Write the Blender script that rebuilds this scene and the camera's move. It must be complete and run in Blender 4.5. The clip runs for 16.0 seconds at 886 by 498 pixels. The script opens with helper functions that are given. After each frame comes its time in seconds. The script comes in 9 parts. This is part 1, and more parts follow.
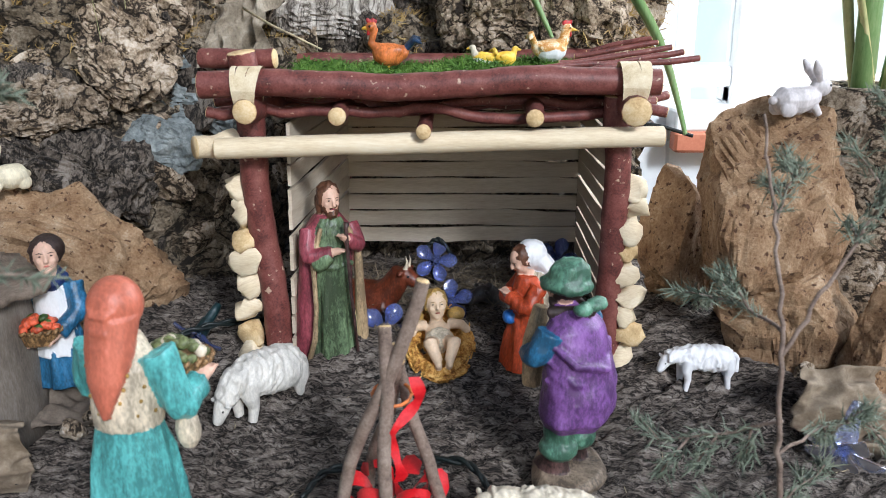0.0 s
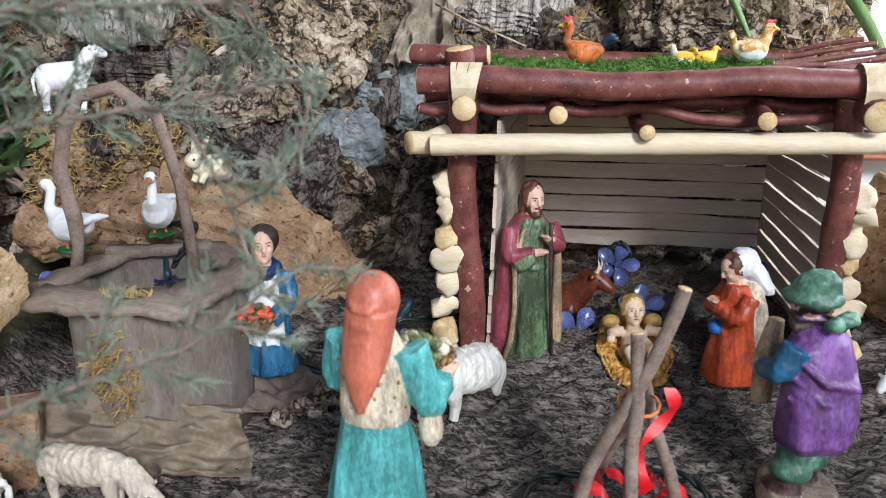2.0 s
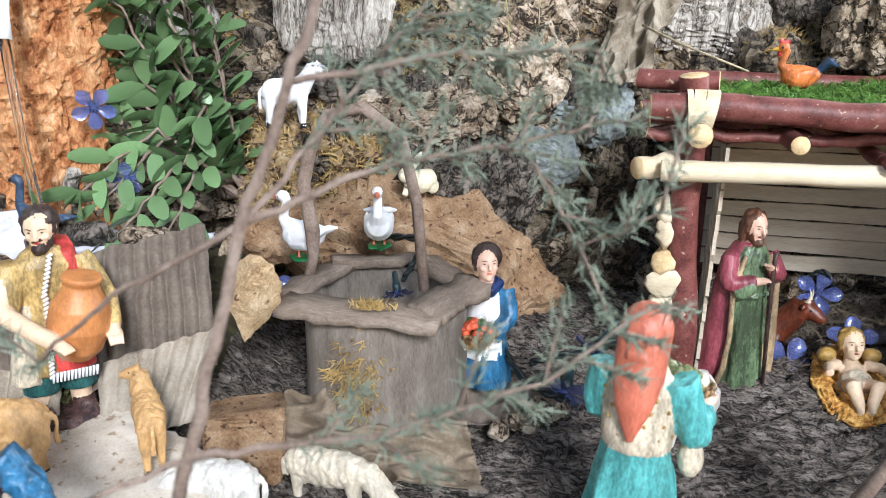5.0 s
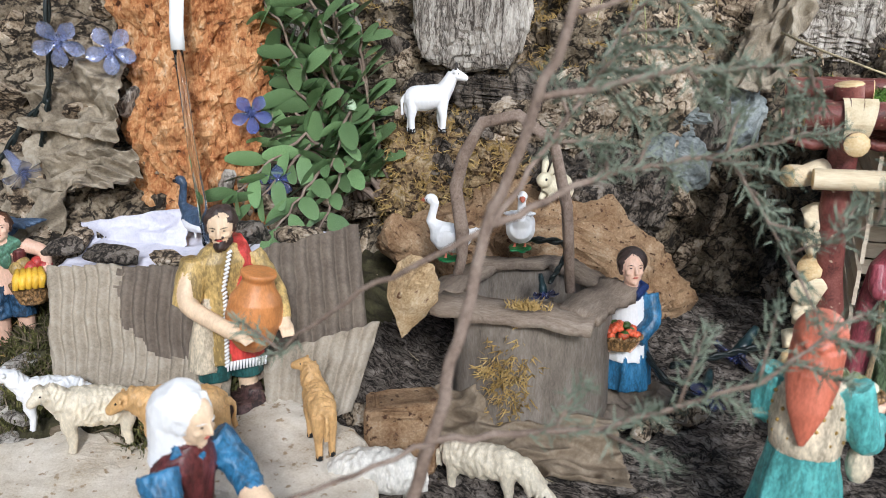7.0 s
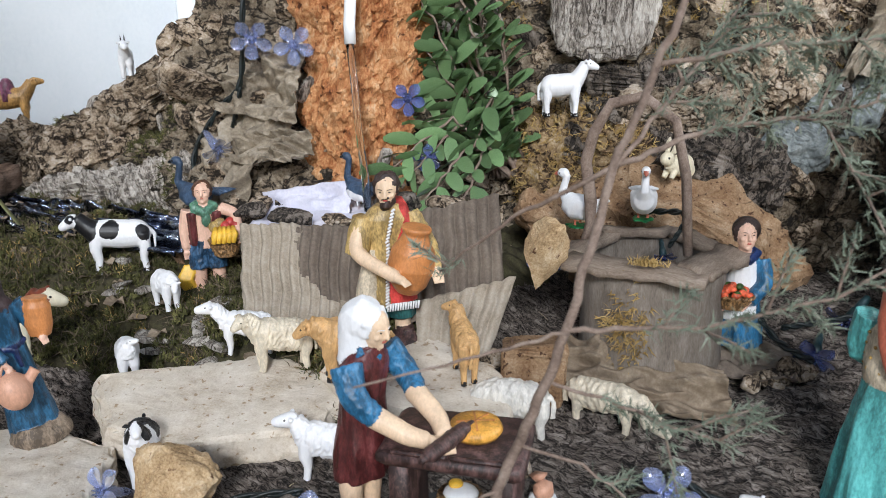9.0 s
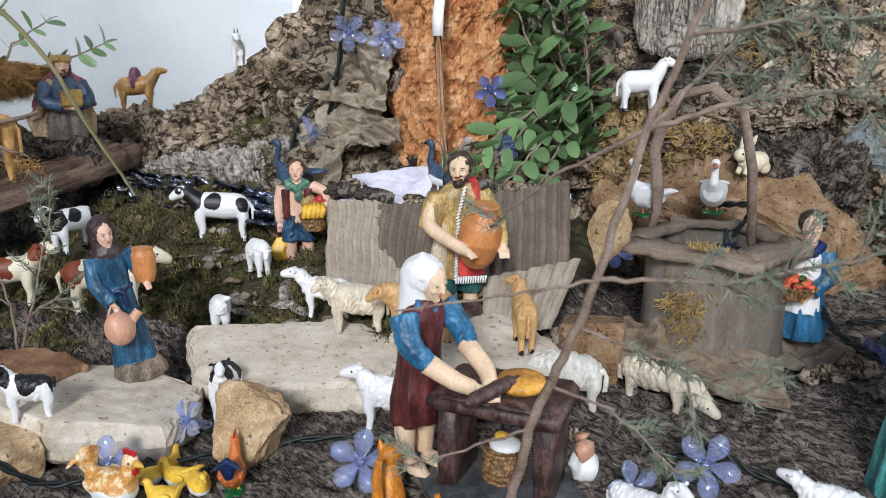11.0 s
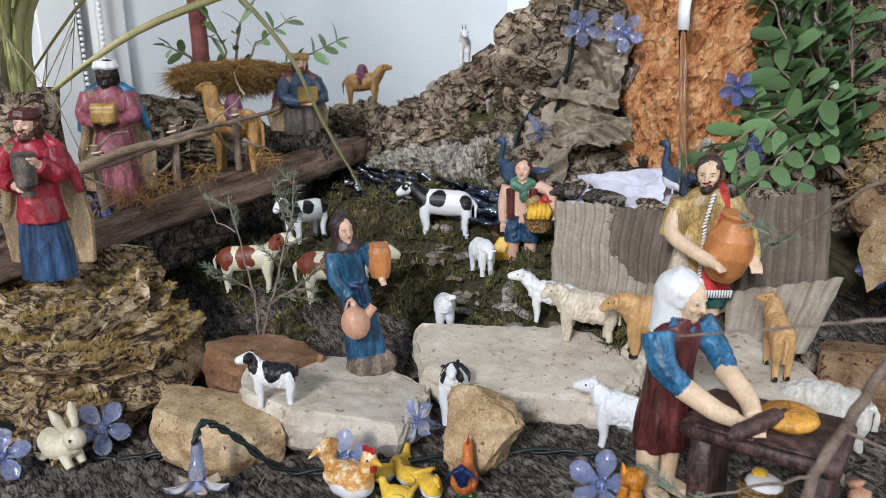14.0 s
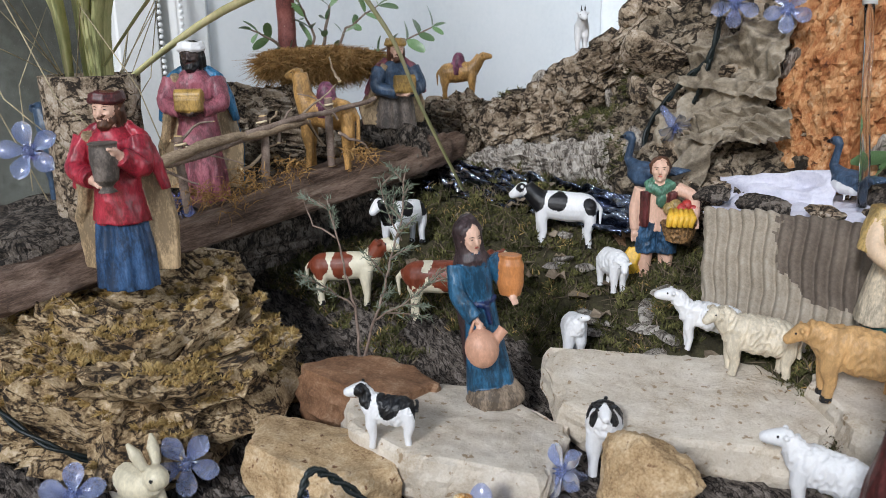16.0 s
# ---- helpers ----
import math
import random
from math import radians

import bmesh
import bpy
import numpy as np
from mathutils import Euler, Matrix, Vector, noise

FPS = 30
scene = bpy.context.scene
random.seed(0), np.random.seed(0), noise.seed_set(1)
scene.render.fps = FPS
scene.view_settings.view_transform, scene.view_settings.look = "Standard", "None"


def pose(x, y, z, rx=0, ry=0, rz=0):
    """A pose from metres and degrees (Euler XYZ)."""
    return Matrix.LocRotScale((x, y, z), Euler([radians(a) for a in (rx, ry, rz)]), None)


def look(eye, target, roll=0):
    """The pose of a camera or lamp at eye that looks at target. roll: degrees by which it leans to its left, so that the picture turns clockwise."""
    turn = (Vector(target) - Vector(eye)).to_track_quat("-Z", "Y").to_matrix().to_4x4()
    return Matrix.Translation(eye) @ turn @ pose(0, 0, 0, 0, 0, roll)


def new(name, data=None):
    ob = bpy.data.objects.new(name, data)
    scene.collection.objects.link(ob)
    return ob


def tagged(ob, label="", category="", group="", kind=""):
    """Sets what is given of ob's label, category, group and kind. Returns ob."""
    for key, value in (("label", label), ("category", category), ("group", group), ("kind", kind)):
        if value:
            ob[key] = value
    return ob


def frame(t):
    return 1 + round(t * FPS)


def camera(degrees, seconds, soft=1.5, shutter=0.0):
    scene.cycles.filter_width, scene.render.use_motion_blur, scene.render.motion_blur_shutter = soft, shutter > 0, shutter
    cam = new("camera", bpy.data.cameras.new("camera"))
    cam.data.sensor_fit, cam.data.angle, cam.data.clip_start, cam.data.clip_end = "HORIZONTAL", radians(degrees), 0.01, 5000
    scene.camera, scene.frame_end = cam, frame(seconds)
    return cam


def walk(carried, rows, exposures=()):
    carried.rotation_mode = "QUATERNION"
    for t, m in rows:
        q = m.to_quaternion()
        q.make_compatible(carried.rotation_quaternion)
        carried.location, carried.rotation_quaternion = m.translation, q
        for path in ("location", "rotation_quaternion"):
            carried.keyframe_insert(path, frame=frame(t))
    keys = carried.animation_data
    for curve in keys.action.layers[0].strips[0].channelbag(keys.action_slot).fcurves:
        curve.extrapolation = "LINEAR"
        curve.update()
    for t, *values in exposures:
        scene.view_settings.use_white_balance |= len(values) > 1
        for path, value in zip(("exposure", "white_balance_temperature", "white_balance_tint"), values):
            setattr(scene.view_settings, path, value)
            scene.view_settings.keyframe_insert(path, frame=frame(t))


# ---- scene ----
from mathutils.bvhtree import BVHTree

cam = camera(57.9, 16.0, soft=0.6)
PATH = [
    (0, (-0.002, 0.0, 0.302), (-0.007, 1.913, -0.279), -0.1),
    (0.5, (-0.019, 0.004, 0.296), (-0.051, 1.916, -0.291), -0.2),
    (1, (-0.045, 0.003, 0.298), (-0.132, 1.912, -0.291), -0.0),
    (1.5, (-0.074, 0.007, 0.302), (-0.225, 1.912, -0.287), 0.1),
    (2, (-0.101, 0.006, 0.301), (-0.313, 1.906, -0.286), 0.3),
    (2.5, (-0.127, 0.007, 0.305), (-0.388, 1.901, -0.283), 0.3),
    (3, (-0.148, 0.007, 0.309), (-0.458, 1.894, -0.276), 0.4),
    (3.2, (-0.159, 0.006, 0.311), (-0.48, 1.888, -0.285), 0.6),
    (5.3, (-0.214, -0.019, 0.318), (-0.665, 1.84, -0.265), 0.5),
    (5.5, (-0.222, -0.019, 0.316), (-0.687, 1.838, -0.265), 0.3),
    (6, (-0.236, -0.025, 0.318), (-0.736, 1.821, -0.266), 0.3),
    (6.5, (-0.252, -0.041, 0.329), (-0.793, 1.793, -0.256), 0.3),
    (7, (-0.259, -0.056, 0.325), (-0.859, 1.76, -0.26), 0.3),
    (7.5, (-0.255, -0.071, 0.308), (-0.933, 1.717, -0.274), 0.1),
    (8, (-0.236, -0.091, 0.316), (-0.985, 1.67, -0.267), 0.1),
    (8.5, (-0.232, -0.127, 0.328), (-1.042, 1.605, -0.258), -0.3),
    (8.7, (-0.234, -0.143, 0.325), (-1.075, 1.576, -0.258), -0.6),
    (10.8, (-0.172, -0.189, 0.296), (-1.249, 1.409, -0.24), 0.4),
    (11, (-0.176, -0.19, 0.294), (-1.282, 1.389, -0.238), 0.2),
    (11.5, (-0.175, -0.194, 0.29), (-1.345, 1.336, -0.248), -0.4),
    (12, (-0.172, -0.198, 0.291), (-1.4, 1.287, -0.246), -0.6),
    (12.5, (-0.183, -0.197, 0.295), (-1.463, 1.242, -0.243), -0.8),
    (13, (-0.195, -0.198, 0.299), (-1.538, 1.183, -0.241), -0.7),
    (13.5, (-0.215, -0.197, 0.296), (-1.61, 1.13, -0.245), -0.7),
    (14, (-0.231, -0.198, 0.296), (-1.674, 1.075, -0.248), -0.8),
    (14.5, (-0.25, -0.202, 0.294), (-1.739, 1.018, -0.249), -0.8),
    (15, (-0.28, -0.198, 0.292), (-1.796, 0.987, -0.249), -0.9),
    (15.5, (-0.323, -0.193, 0.285), (-1.848, 0.983, -0.255), -0.8),
    (16, (-0.362, -0.176, 0.273), (-1.89, 0.997, -0.266), -0.8),
]
walk(cam, [(t, look(eye, target, roll)) for t, eye, target, roll in PATH],
     exposures=[(t, e, 5850 if t < 7 else 6000, 9) for t, e in ((0, 0.3), (1.0, 0.32), (1.5, 0.44), (2.0, 0.4), (2.5, 0.34), (3.0, 0.58), (4.0, 0.7), (5.5, 0.84), (6.0, 0.79), (6.5, 0.62), (7.0, 0.41), (7.5, 0.35), (8.7, 0.24), (11.0, 0.2), (12.5, 0.08), (14.5, 0.05), (16, 0.05))])
cam.data.dof.use_dof = True
cam.data.dof.focus_distance = 0.75
cam.data.dof.aperture_fstop = 12.0

# ---- light ----
world = bpy.data.worlds.new("sky")
scene.world = world
world.use_nodes = True
wn = world.node_tree
sky = wn.nodes.new("ShaderNodeTexSky")
sky.sky_type = 'NISHITA'
sky.sun_disc = False
sky.sun_elevation, sky.sun_rotation = radians(31), radians(156)
wn.links.new(sky.outputs[0], wn.nodes["Background"].inputs[0])
wn.nodes["Background"].inputs[1].default_value = 0.086
sun = new("sun", bpy.data.lights.new("sun", "SUN"))
sun.data.energy, sun.data.angle, sun.data.color = 2.45, radians(11), (1.0, 0.985, 0.97)
sun.matrix_world = look((0.75, -1.95, 1.5), (-0.4, 0.4, 0))


window_light = new("window_light", bpy.data.lights.new("window_light", "AREA"))
window_light.data.shape, window_light.data.size, window_light.data.size_y = 'RECTANGLE', 1.1, 0.9
window_light.data.energy, window_light.data.color = 26.0, (1.0, 0.98, 0.95)
window_light.matrix_world = look((0.95, 1.16, 0.62), (0.2, 0.4, 0.0))


# ---- materials ----
def surf(name, cols, scale=30, rough=0.75, bump=0.3, bscale=150, stretch=(1, 1, 1), dist=0.002, detail=8, contrast=0.25,
         speck=None, speck_scale=300, speck_at=0.68, metal=0.0, trans=0.0, per_object=0.0, spec=0.4, cracks=None, fine=1.0):
    """Noise-mixed colours at two scales with fine relief; sizes are per metre."""
    m = bpy.data.materials.new(name)
    m.use_nodes = True
    nt = m.node_tree
    N, L = nt.nodes, nt.links
    b = N["Principled BSDF"]
    tc = N.new("ShaderNodeTexCoord")
    mp = N.new("ShaderNodeMapping")
    mp.inputs["Scale"].default_value = stretch
    L.new(tc.outputs["Object"], mp.inputs[0])
    n1 = N.new("ShaderNodeTexNoise")
    n1.inputs["Scale"].default_value, n1.inputs["Detail"].default_value = scale * fine, detail
    n1.inputs["Roughness"].default_value = 0.7
    n2 = N.new("ShaderNodeTexNoise")
    n2.inputs["Scale"].default_value, n2.inputs["Detail"].default_value = bscale * (1 + fine), 6
    n2.inputs["Roughness"].default_value = 0.65
    L.new(mp.outputs[0], n1.inputs[0])
    L.new(mp.outputs[0], n2.inputs[0])
    mixv = N.new("ShaderNodeMath")
    mixv.operation = 'MULTIPLY_ADD'
    mixv.inputs[1].default_value = 0.35
    L.new(n2.outputs[0], mixv.inputs[0])
    sc = N.new("ShaderNodeMath")
    sc.operation = 'MULTIPLY'
    sc.inputs[1].default_value = 0.65
    L.new(n1.outputs[0], sc.inputs[0])
    L.new(sc.outputs[0], mixv.inputs[2])
    ramp = N.new("ShaderNodeValToRGB")
    els = ramp.color_ramp.elements
    k = len(cols)
    for i in range(k - 2):
        els.new(0.5)
    for i, c in enumerate(cols):
        els[i].position = 0.5 + (i / (k - 1) - 0.5) * 1.15 * contrast
        els[i].color = (*c, 1)
    height = mixv.outputs[0]
    if cracks:
        mp2 = N.new("ShaderNodeMapping")
        mp2.inputs["Scale"].default_value = cracks[1]
        mp2.inputs["Rotation"].default_value = (0, 0, cracks[3])
        L.new(tc.outputs["Object"], mp2.inputs[0])
        fu = N.new("ShaderNodeTexNoise")
        fu.inputs["Scale"].default_value, fu.inputs["Detail"].default_value = cracks[0], 5
        fu.inputs["Roughness"].default_value, fu.inputs["Distortion"].default_value = 0.6, 0.4
        L.new(mp2.outputs[0], fu.inputs[0])
        s1 = N.new("ShaderNodeMath")
        s1.operation = 'SUBTRACT'
        s1.inputs[1].default_value = 0.5
        L.new(fu.outputs[0], s1.inputs[0])
        s2 = N.new("ShaderNodeMath")
        s2.operation = 'ABSOLUTE'
        L.new(s1.outputs[0], s2.inputs[0])
        cr = N.new("ShaderNodeMapRange")
        cr.inputs[1].default_value, cr.inputs[2].default_value = 0.0, cracks[2]
        cr.inputs[3].default_value, cr.inputs[4].default_value = -cracks[4], 0.02
        L.new(s2.outputs[0], cr.inputs[0])
        ad = N.new("ShaderNodeMath")
        L.new(height, ad.inputs[0])
        L.new(cr.outputs[0], ad.inputs[1])
        height = ad.outputs[0]
    L.new(height, ramp.inputs[0])
    out = ramp.outputs[0]
    if speck:
        n3 = N.new("ShaderNodeTexNoise")
        n3.inputs["Scale"].default_value, n3.inputs["Detail"].default_value = speck_scale, 3
        L.new(tc.outputs["Object"], n3.inputs[0])
        r3 = N.new("ShaderNodeValToRGB")
        r3.color_ramp.elements[0].position, r3.color_ramp.elements[1].position = speck_at - 0.03, speck_at + 0.03
        L.new(n3.outputs[0], r3.inputs[0])
        mx = N.new("ShaderNodeMix")
        mx.data_type = 'RGBA'
        mx.inputs[7].default_value = (*speck, 1)
        L.new(r3.outputs[0], mx.inputs[0])
        L.new(out, mx.inputs[6])
        out = mx.outputs[2]
    if per_object:
        oi = N.new("ShaderNodeObjectInfo")
        hs = N.new("ShaderNodeHueSaturation")
        mr = N.new("ShaderNodeMapRange")
        mr.inputs[3].default_value, mr.inputs[4].default_value = 1 - per_object, 1 + per_object
        L.new(oi.outputs["Random"], mr.inputs[0])
        L.new(mr.outputs[0], hs.inputs["Value"])
        L.new(out, hs.inputs["Color"])
        out = hs.outputs[0]
    L.new(out, b.inputs["Base Color"])
    b.inputs["Metallic"].default_value = metal
    b.inputs["Specular IOR Level"].default_value = spec
    rr = N.new("ShaderNodeMapRange")
    rr.inputs[3].default_value, rr.inputs[4].default_value = max(0.03, rough - 0.12), min(1, rough + 0.12)
    L.new(n2.outputs[0], rr.inputs[0])
    L.new(rr.outputs[0], b.inputs["Roughness"])
    if trans:
        b.inputs["Transmission Weight"].default_value = trans
        b.inputs["IOR"].default_value = 1.4
    bp = N.new("ShaderNodeBump")
    bp.inputs["Strength"].default_value, bp.inputs["Distance"].default_value = bump, dist
    L.new(height, bp.inputs["Height"])
    L.new(bp.outputs[0], b.inputs["Normal"])
    return m


def paint(name, c, rough=0.42, vary=0.22, scale=70):
    """Painted resin: the colour slightly thinner on ridges and pooled in hollows."""
    vary = min(0.36, vary * 1.4) if 0.2 <= vary < 0.3 else vary
    d = tuple(x * (1 - vary * 1.6) for x in c)
    l = tuple(min(1, x * (1 + vary) + 0.02) for x in c)
    dd = tuple(x * (1 - min(0.6, vary * 2.2)) for x in c)
    return surf(name, [dd, d, c, l], scale=scale, rough=rough, bump=0.45, bscale=300, dist=0.0016, contrast=0.26, stretch=(1, 1, 0.45), spec=0.45)


BARK = surf("ground_bark", [(0.012, 0.009, 0.007), (0.085, 0.066, 0.054), (0.2, 0.168, 0.142), (0.36, 0.315, 0.275)], scale=110, bscale=400, stretch=(0.5, 1.8, 1), rough=0.88, bump=1.0, dist=0.005, contrast=0.22, cracks=(120, (0.4, 2.0, 1), 0.05, 0.35, 0.15))
SOIL = surf("mossy_soil", [(0.018, 0.014, 0.009), (0.05, 0.043, 0.02), (0.09, 0.085, 0.04)], scale=40, bscale=200, rough=0.95, bump=0.8, dist=0.004, fine=1.7)
CORK = surf("cork_bark", [(0.025, 0.017, 0.011), (0.19, 0.138, 0.09), (0.42, 0.33, 0.235), (0.58, 0.5, 0.41)], scale=28, bscale=130, rough=0.9, bump=1.0, dist=0.007, contrast=0.2, per_object=0.2, fine=1.6, cracks=(38, (1, 1, 1.3), 0.045, 0.0, 0.14))
CORK_GREY = surf("grey_cork_bark", [(0.08, 0.066, 0.055), (0.27, 0.235, 0.2), (0.46, 0.42, 0.37), (0.62, 0.58, 0.52)], scale=22, bscale=120, stretch=(2.6, 2.6, 0.7), rough=0.9, bump=0.9, dist=0.006, contrast=0.22, per_object=0.15, fine=1.6, cracks=(40, (2.4, 2.4, 0.4), 0.05, 0.0, 0.12))
CORK_DARK = surf("dark_bark", [(0.014, 0.011, 0.009), (0.065, 0.052, 0.04), (0.16, 0.13, 0.105), (0.26, 0.225, 0.19)], scale=30, bscale=140, stretch=(1.5, 1.5, 0.8), rough=0.92, bump=1.0, dist=0.007, contrast=0.2, fine=1.6, cracks=(55, (1.4, 1.4, 0.8), 0.05, 0.0, 0.14))
CORK_OCHRE = surf("ochre_cork_bark", [(0.03, 0.018, 0.009), (0.16, 0.1, 0.05), (0.34, 0.24, 0.125), (0.5, 0.4, 0.27)], scale=28, bscale=130, rough=0.9, bump=0.9, dist=0.006, contrast=0.25, fine=1.6, cracks=(38, (1, 1, 1.3), 0.05, 0.0, 0.16))
CORK_BLUE = surf("bluish_painted_bark", [(0.04, 0.045, 0.045), (0.2, 0.225, 0.225), (0.4, 0.43, 0.42)], scale=25, bscale=120, rough=0.9, bump=0.8, dist=0.005)
BANK = surf("bank_earth", [(0.022, 0.017, 0.012), (0.12, 0.092, 0.062), (0.27, 0.215, 0.15), (0.4, 0.34, 0.26)], scale=26, bscale=130, rough=0.93, bump=1.0, dist=0.007, contrast=0.2, fine=1.6, cracks=(34, (1, 1, 1.4), 0.05, 0.0, 0.16))
LIME = surf("white_limestone", [(0.42, 0.34, 0.245), (0.6, 0.53, 0.435), (0.72, 0.66, 0.575)], scale=18, bscale=220, rough=0.9, bump=0.8, dist=0.0025, speck=(0.34, 0.25, 0.16), speck_scale=150, speck_at=0.66, fine=1.7)
SAND = surf("tan_sandstone", [(0.2, 0.12, 0.055), (0.47, 0.33, 0.18), (0.66, 0.53, 0.36)], scale=20, bscale=200, rough=0.9, bump=0.5, dist=0.0025, speck=(0.16, 0.08, 0.04), speck_scale=130, speck_at=0.67, fine=1.7)
BROWNST = surf("brown_stone", [(0.09, 0.045, 0.022), (0.24, 0.125, 0.065), (0.4, 0.27, 0.17)], scale=16, bscale=170, rough=0.85, bump=0.5, dist=0.0025, fine=1.7)
OCHRE = surf("ochre_rock", [(0.06, 0.034, 0.02), (0.21, 0.12, 0.06), (0.34, 0.225, 0.13), (0.5, 0.385, 0.27)], scale=20, bscale=170, rough=0.88, bump=0.9, dist=0.004, speck=(0.07, 0.032, 0.015), speck_scale=170, speck_at=0.64, fine=1.7, contrast=0.3)
REDBARK = surf("red_branch_bark", [(0.05, 0.014, 0.012), (0.17, 0.05, 0.042), (0.26, 0.1, 0.08)], scale=60, bscale=300, stretch=(1, 1, 1), rough=0.5, bump=0.4, dist=0.001, speck=(0.5, 0.36, 0.26), speck_scale=170, speck_at=0.69)
PALE = surf("peeled_wood", [(0.6, 0.47, 0.3), (0.74, 0.62, 0.43), (0.82, 0.73, 0.56)], scale=25, bscale=200, stretch=(0.25, 2, 2), rough=0.6, bump=0.2, dist=0.001)
SLAT = surf("pale_slat_wood", [(0.42, 0.34, 0.25), (0.56, 0.48, 0.37), (0.66, 0.59, 0.48)], scale=30, bscale=250, stretch=(0.2, 0.2, 2.5), rough=0.7, bump=0.3, dist=0.001, per_object=0.12)
CUTWOOD = surf("cut_wood_face", [(0.45, 0.28, 0.12), (0.66, 0.48, 0.25), (0.78, 0.63, 0.4)], scale=60, bscale=300, rough=0.7, bump=0.3, dist=0.001)
RAFFIA = surf("raffia", [(0.55, 0.42, 0.24), (0.72, 0.6, 0.4), (0.82, 0.73, 0.55)], scale=80, bscale=400, rough=0.6, bump=0.3, dist=0.0008)
TWIG = surf("brown_twig", [(0.09, 0.06, 0.045), (0.22, 0.16, 0.125), (0.34, 0.27, 0.22)], scale=60, bscale=300, rough=0.75, bump=0.4, dist=0.001)
ORANGE = surf("rotten_orange_wood", [(0.1, 0.028, 0.01), (0.4, 0.15, 0.05), (0.62, 0.33, 0.145), (0.74, 0.55, 0.36)], scale=34, bscale=150, stretch=(1, 1, 0.55), rough=0.75, bump=1.0, dist=0.006, speck=(0.1, 0.035, 0.012), speck_scale=110, speck_at=0.67, contrast=0.27, fine=1.7)
CARD = surf("grey_cardboard", [(0.2, 0.165, 0.12), (0.34, 0.29, 0.225), (0.44, 0.39, 0.32)], scale=20, bscale=180, rough=0.9, bump=0.25, dist=0.001, fine=1.7)
CARD_DARK = surf("peeled_cardboard", [(0.085, 0.065, 0.05), (0.145, 0.115, 0.09), (0.22, 0.18, 0.14)], scale=24, bscale=180, rough=0.92, bump=0.25, dist=0.001)
KRAFT = surf("crumpled_kraft_paper", [(0.13, 0.093, 0.06), (0.22, 0.17, 0.118), (0.34, 0.28, 0.205)], scale=14, bscale=90, rough=0.85, bump=0.4, dist=0.002, fine=1.7)
ROCKPAPER = surf("rock_print_paper", [(0.09, 0.075, 0.055), (0.22, 0.18, 0.13), (0.33, 0.28, 0.21), (0.42, 0.37, 0.3)], scale=16, bscale=110, rough=0.8, bump=0.5, dist=0.003, fine=1.7)
WHITEWALL = surf("white_wall", [(0.74, 0.77, 0.8), (0.8, 0.83, 0.85), (0.84, 0.86, 0.88)], scale=4, bscale=60, rough=0.8, bump=0.08, dist=0.001)
PVC = surf("white_window_profile", [(0.74, 0.75, 0.75), (0.8, 0.81, 0.81), (0.84, 0.84, 0.84)], scale=8, bscale=90, rough=0.35, bump=0.05, dist=0.0005)
FLOORM = surf("tile_floor", [(0.3, 0.28, 0.25), (0.4, 0.37, 0.33), (0.48, 0.45, 0.4)], scale=4, bscale=60, rough=0.5, bump=0.05, dist=0.001)
MOUNDM = surf("weathered_mound_bark", [(0.02, 0.013, 0.008), (0.2, 0.13, 0.065), (0.5, 0.37, 0.21), (0.72, 0.6, 0.44)], scale=30, bscale=140, rough=0.92, bump=0.9, dist=0.006, contrast=0.24, fine=1.6, cracks=(36, (1, 1, 2.2), 0.05, 0.0, 0.14))
MOSSG = surf("dark_green_moss", [(0.013, 0.014, 0.004), (0.07, 0.07, 0.02), (0.25, 0.23, 0.085)], scale=45, bscale=300, rough=0.95, bump=0.2)
MOSSR = surf("rusty_dry_moss", [(0.12, 0.062, 0.018), (0.36, 0.2, 0.065), (0.56, 0.37, 0.16)], scale=50, bscale=300, rough=0.95, bump=0.2)
MOSSY = surf("golden_moss", [(0.16, 0.095, 0.026), (0.4, 0.27, 0.095), (0.6, 0.45, 0.21)], scale=50, bscale=300, rough=0.95, bump=0.2)
GRASS = surf("bright_green_grass", [(0.02, 0.055, 0.006), (0.075, 0.165, 0.018), (0.2, 0.31, 0.06)], scale=60, bscale=300, rough=0.8, bump=0.2)
STRAW = surf("dark_straw", [(0.05, 0.035, 0.022), (0.13, 0.1, 0.065), (0.24, 0.19, 0.13)], scale=60, bscale=300, rough=0.9, bump=0.2)
COTTON = surf("white_cotton_paper", [(0.5, 0.5, 0.6), (0.64, 0.63, 0.72), (0.72, 0.71, 0.78)], scale=20, bscale=160, rough=0.85, bump=0.2, dist=0.001)


# ---- mesh helpers ----
rnd = random.Random(7)


def fbm(p, s, o=4, seed=0.0):
    return noise.fractal(Vector((p[0] * s + seed, p[1] * s - seed * 1.7, p[2] * s + seed * 0.6)), 0.9, 2.1, o)


def sstep(a, b, x):
    t = min(1.0, max(0.0, (x - a) / (b - a)))
    return t * t * (3 - 2 * t)


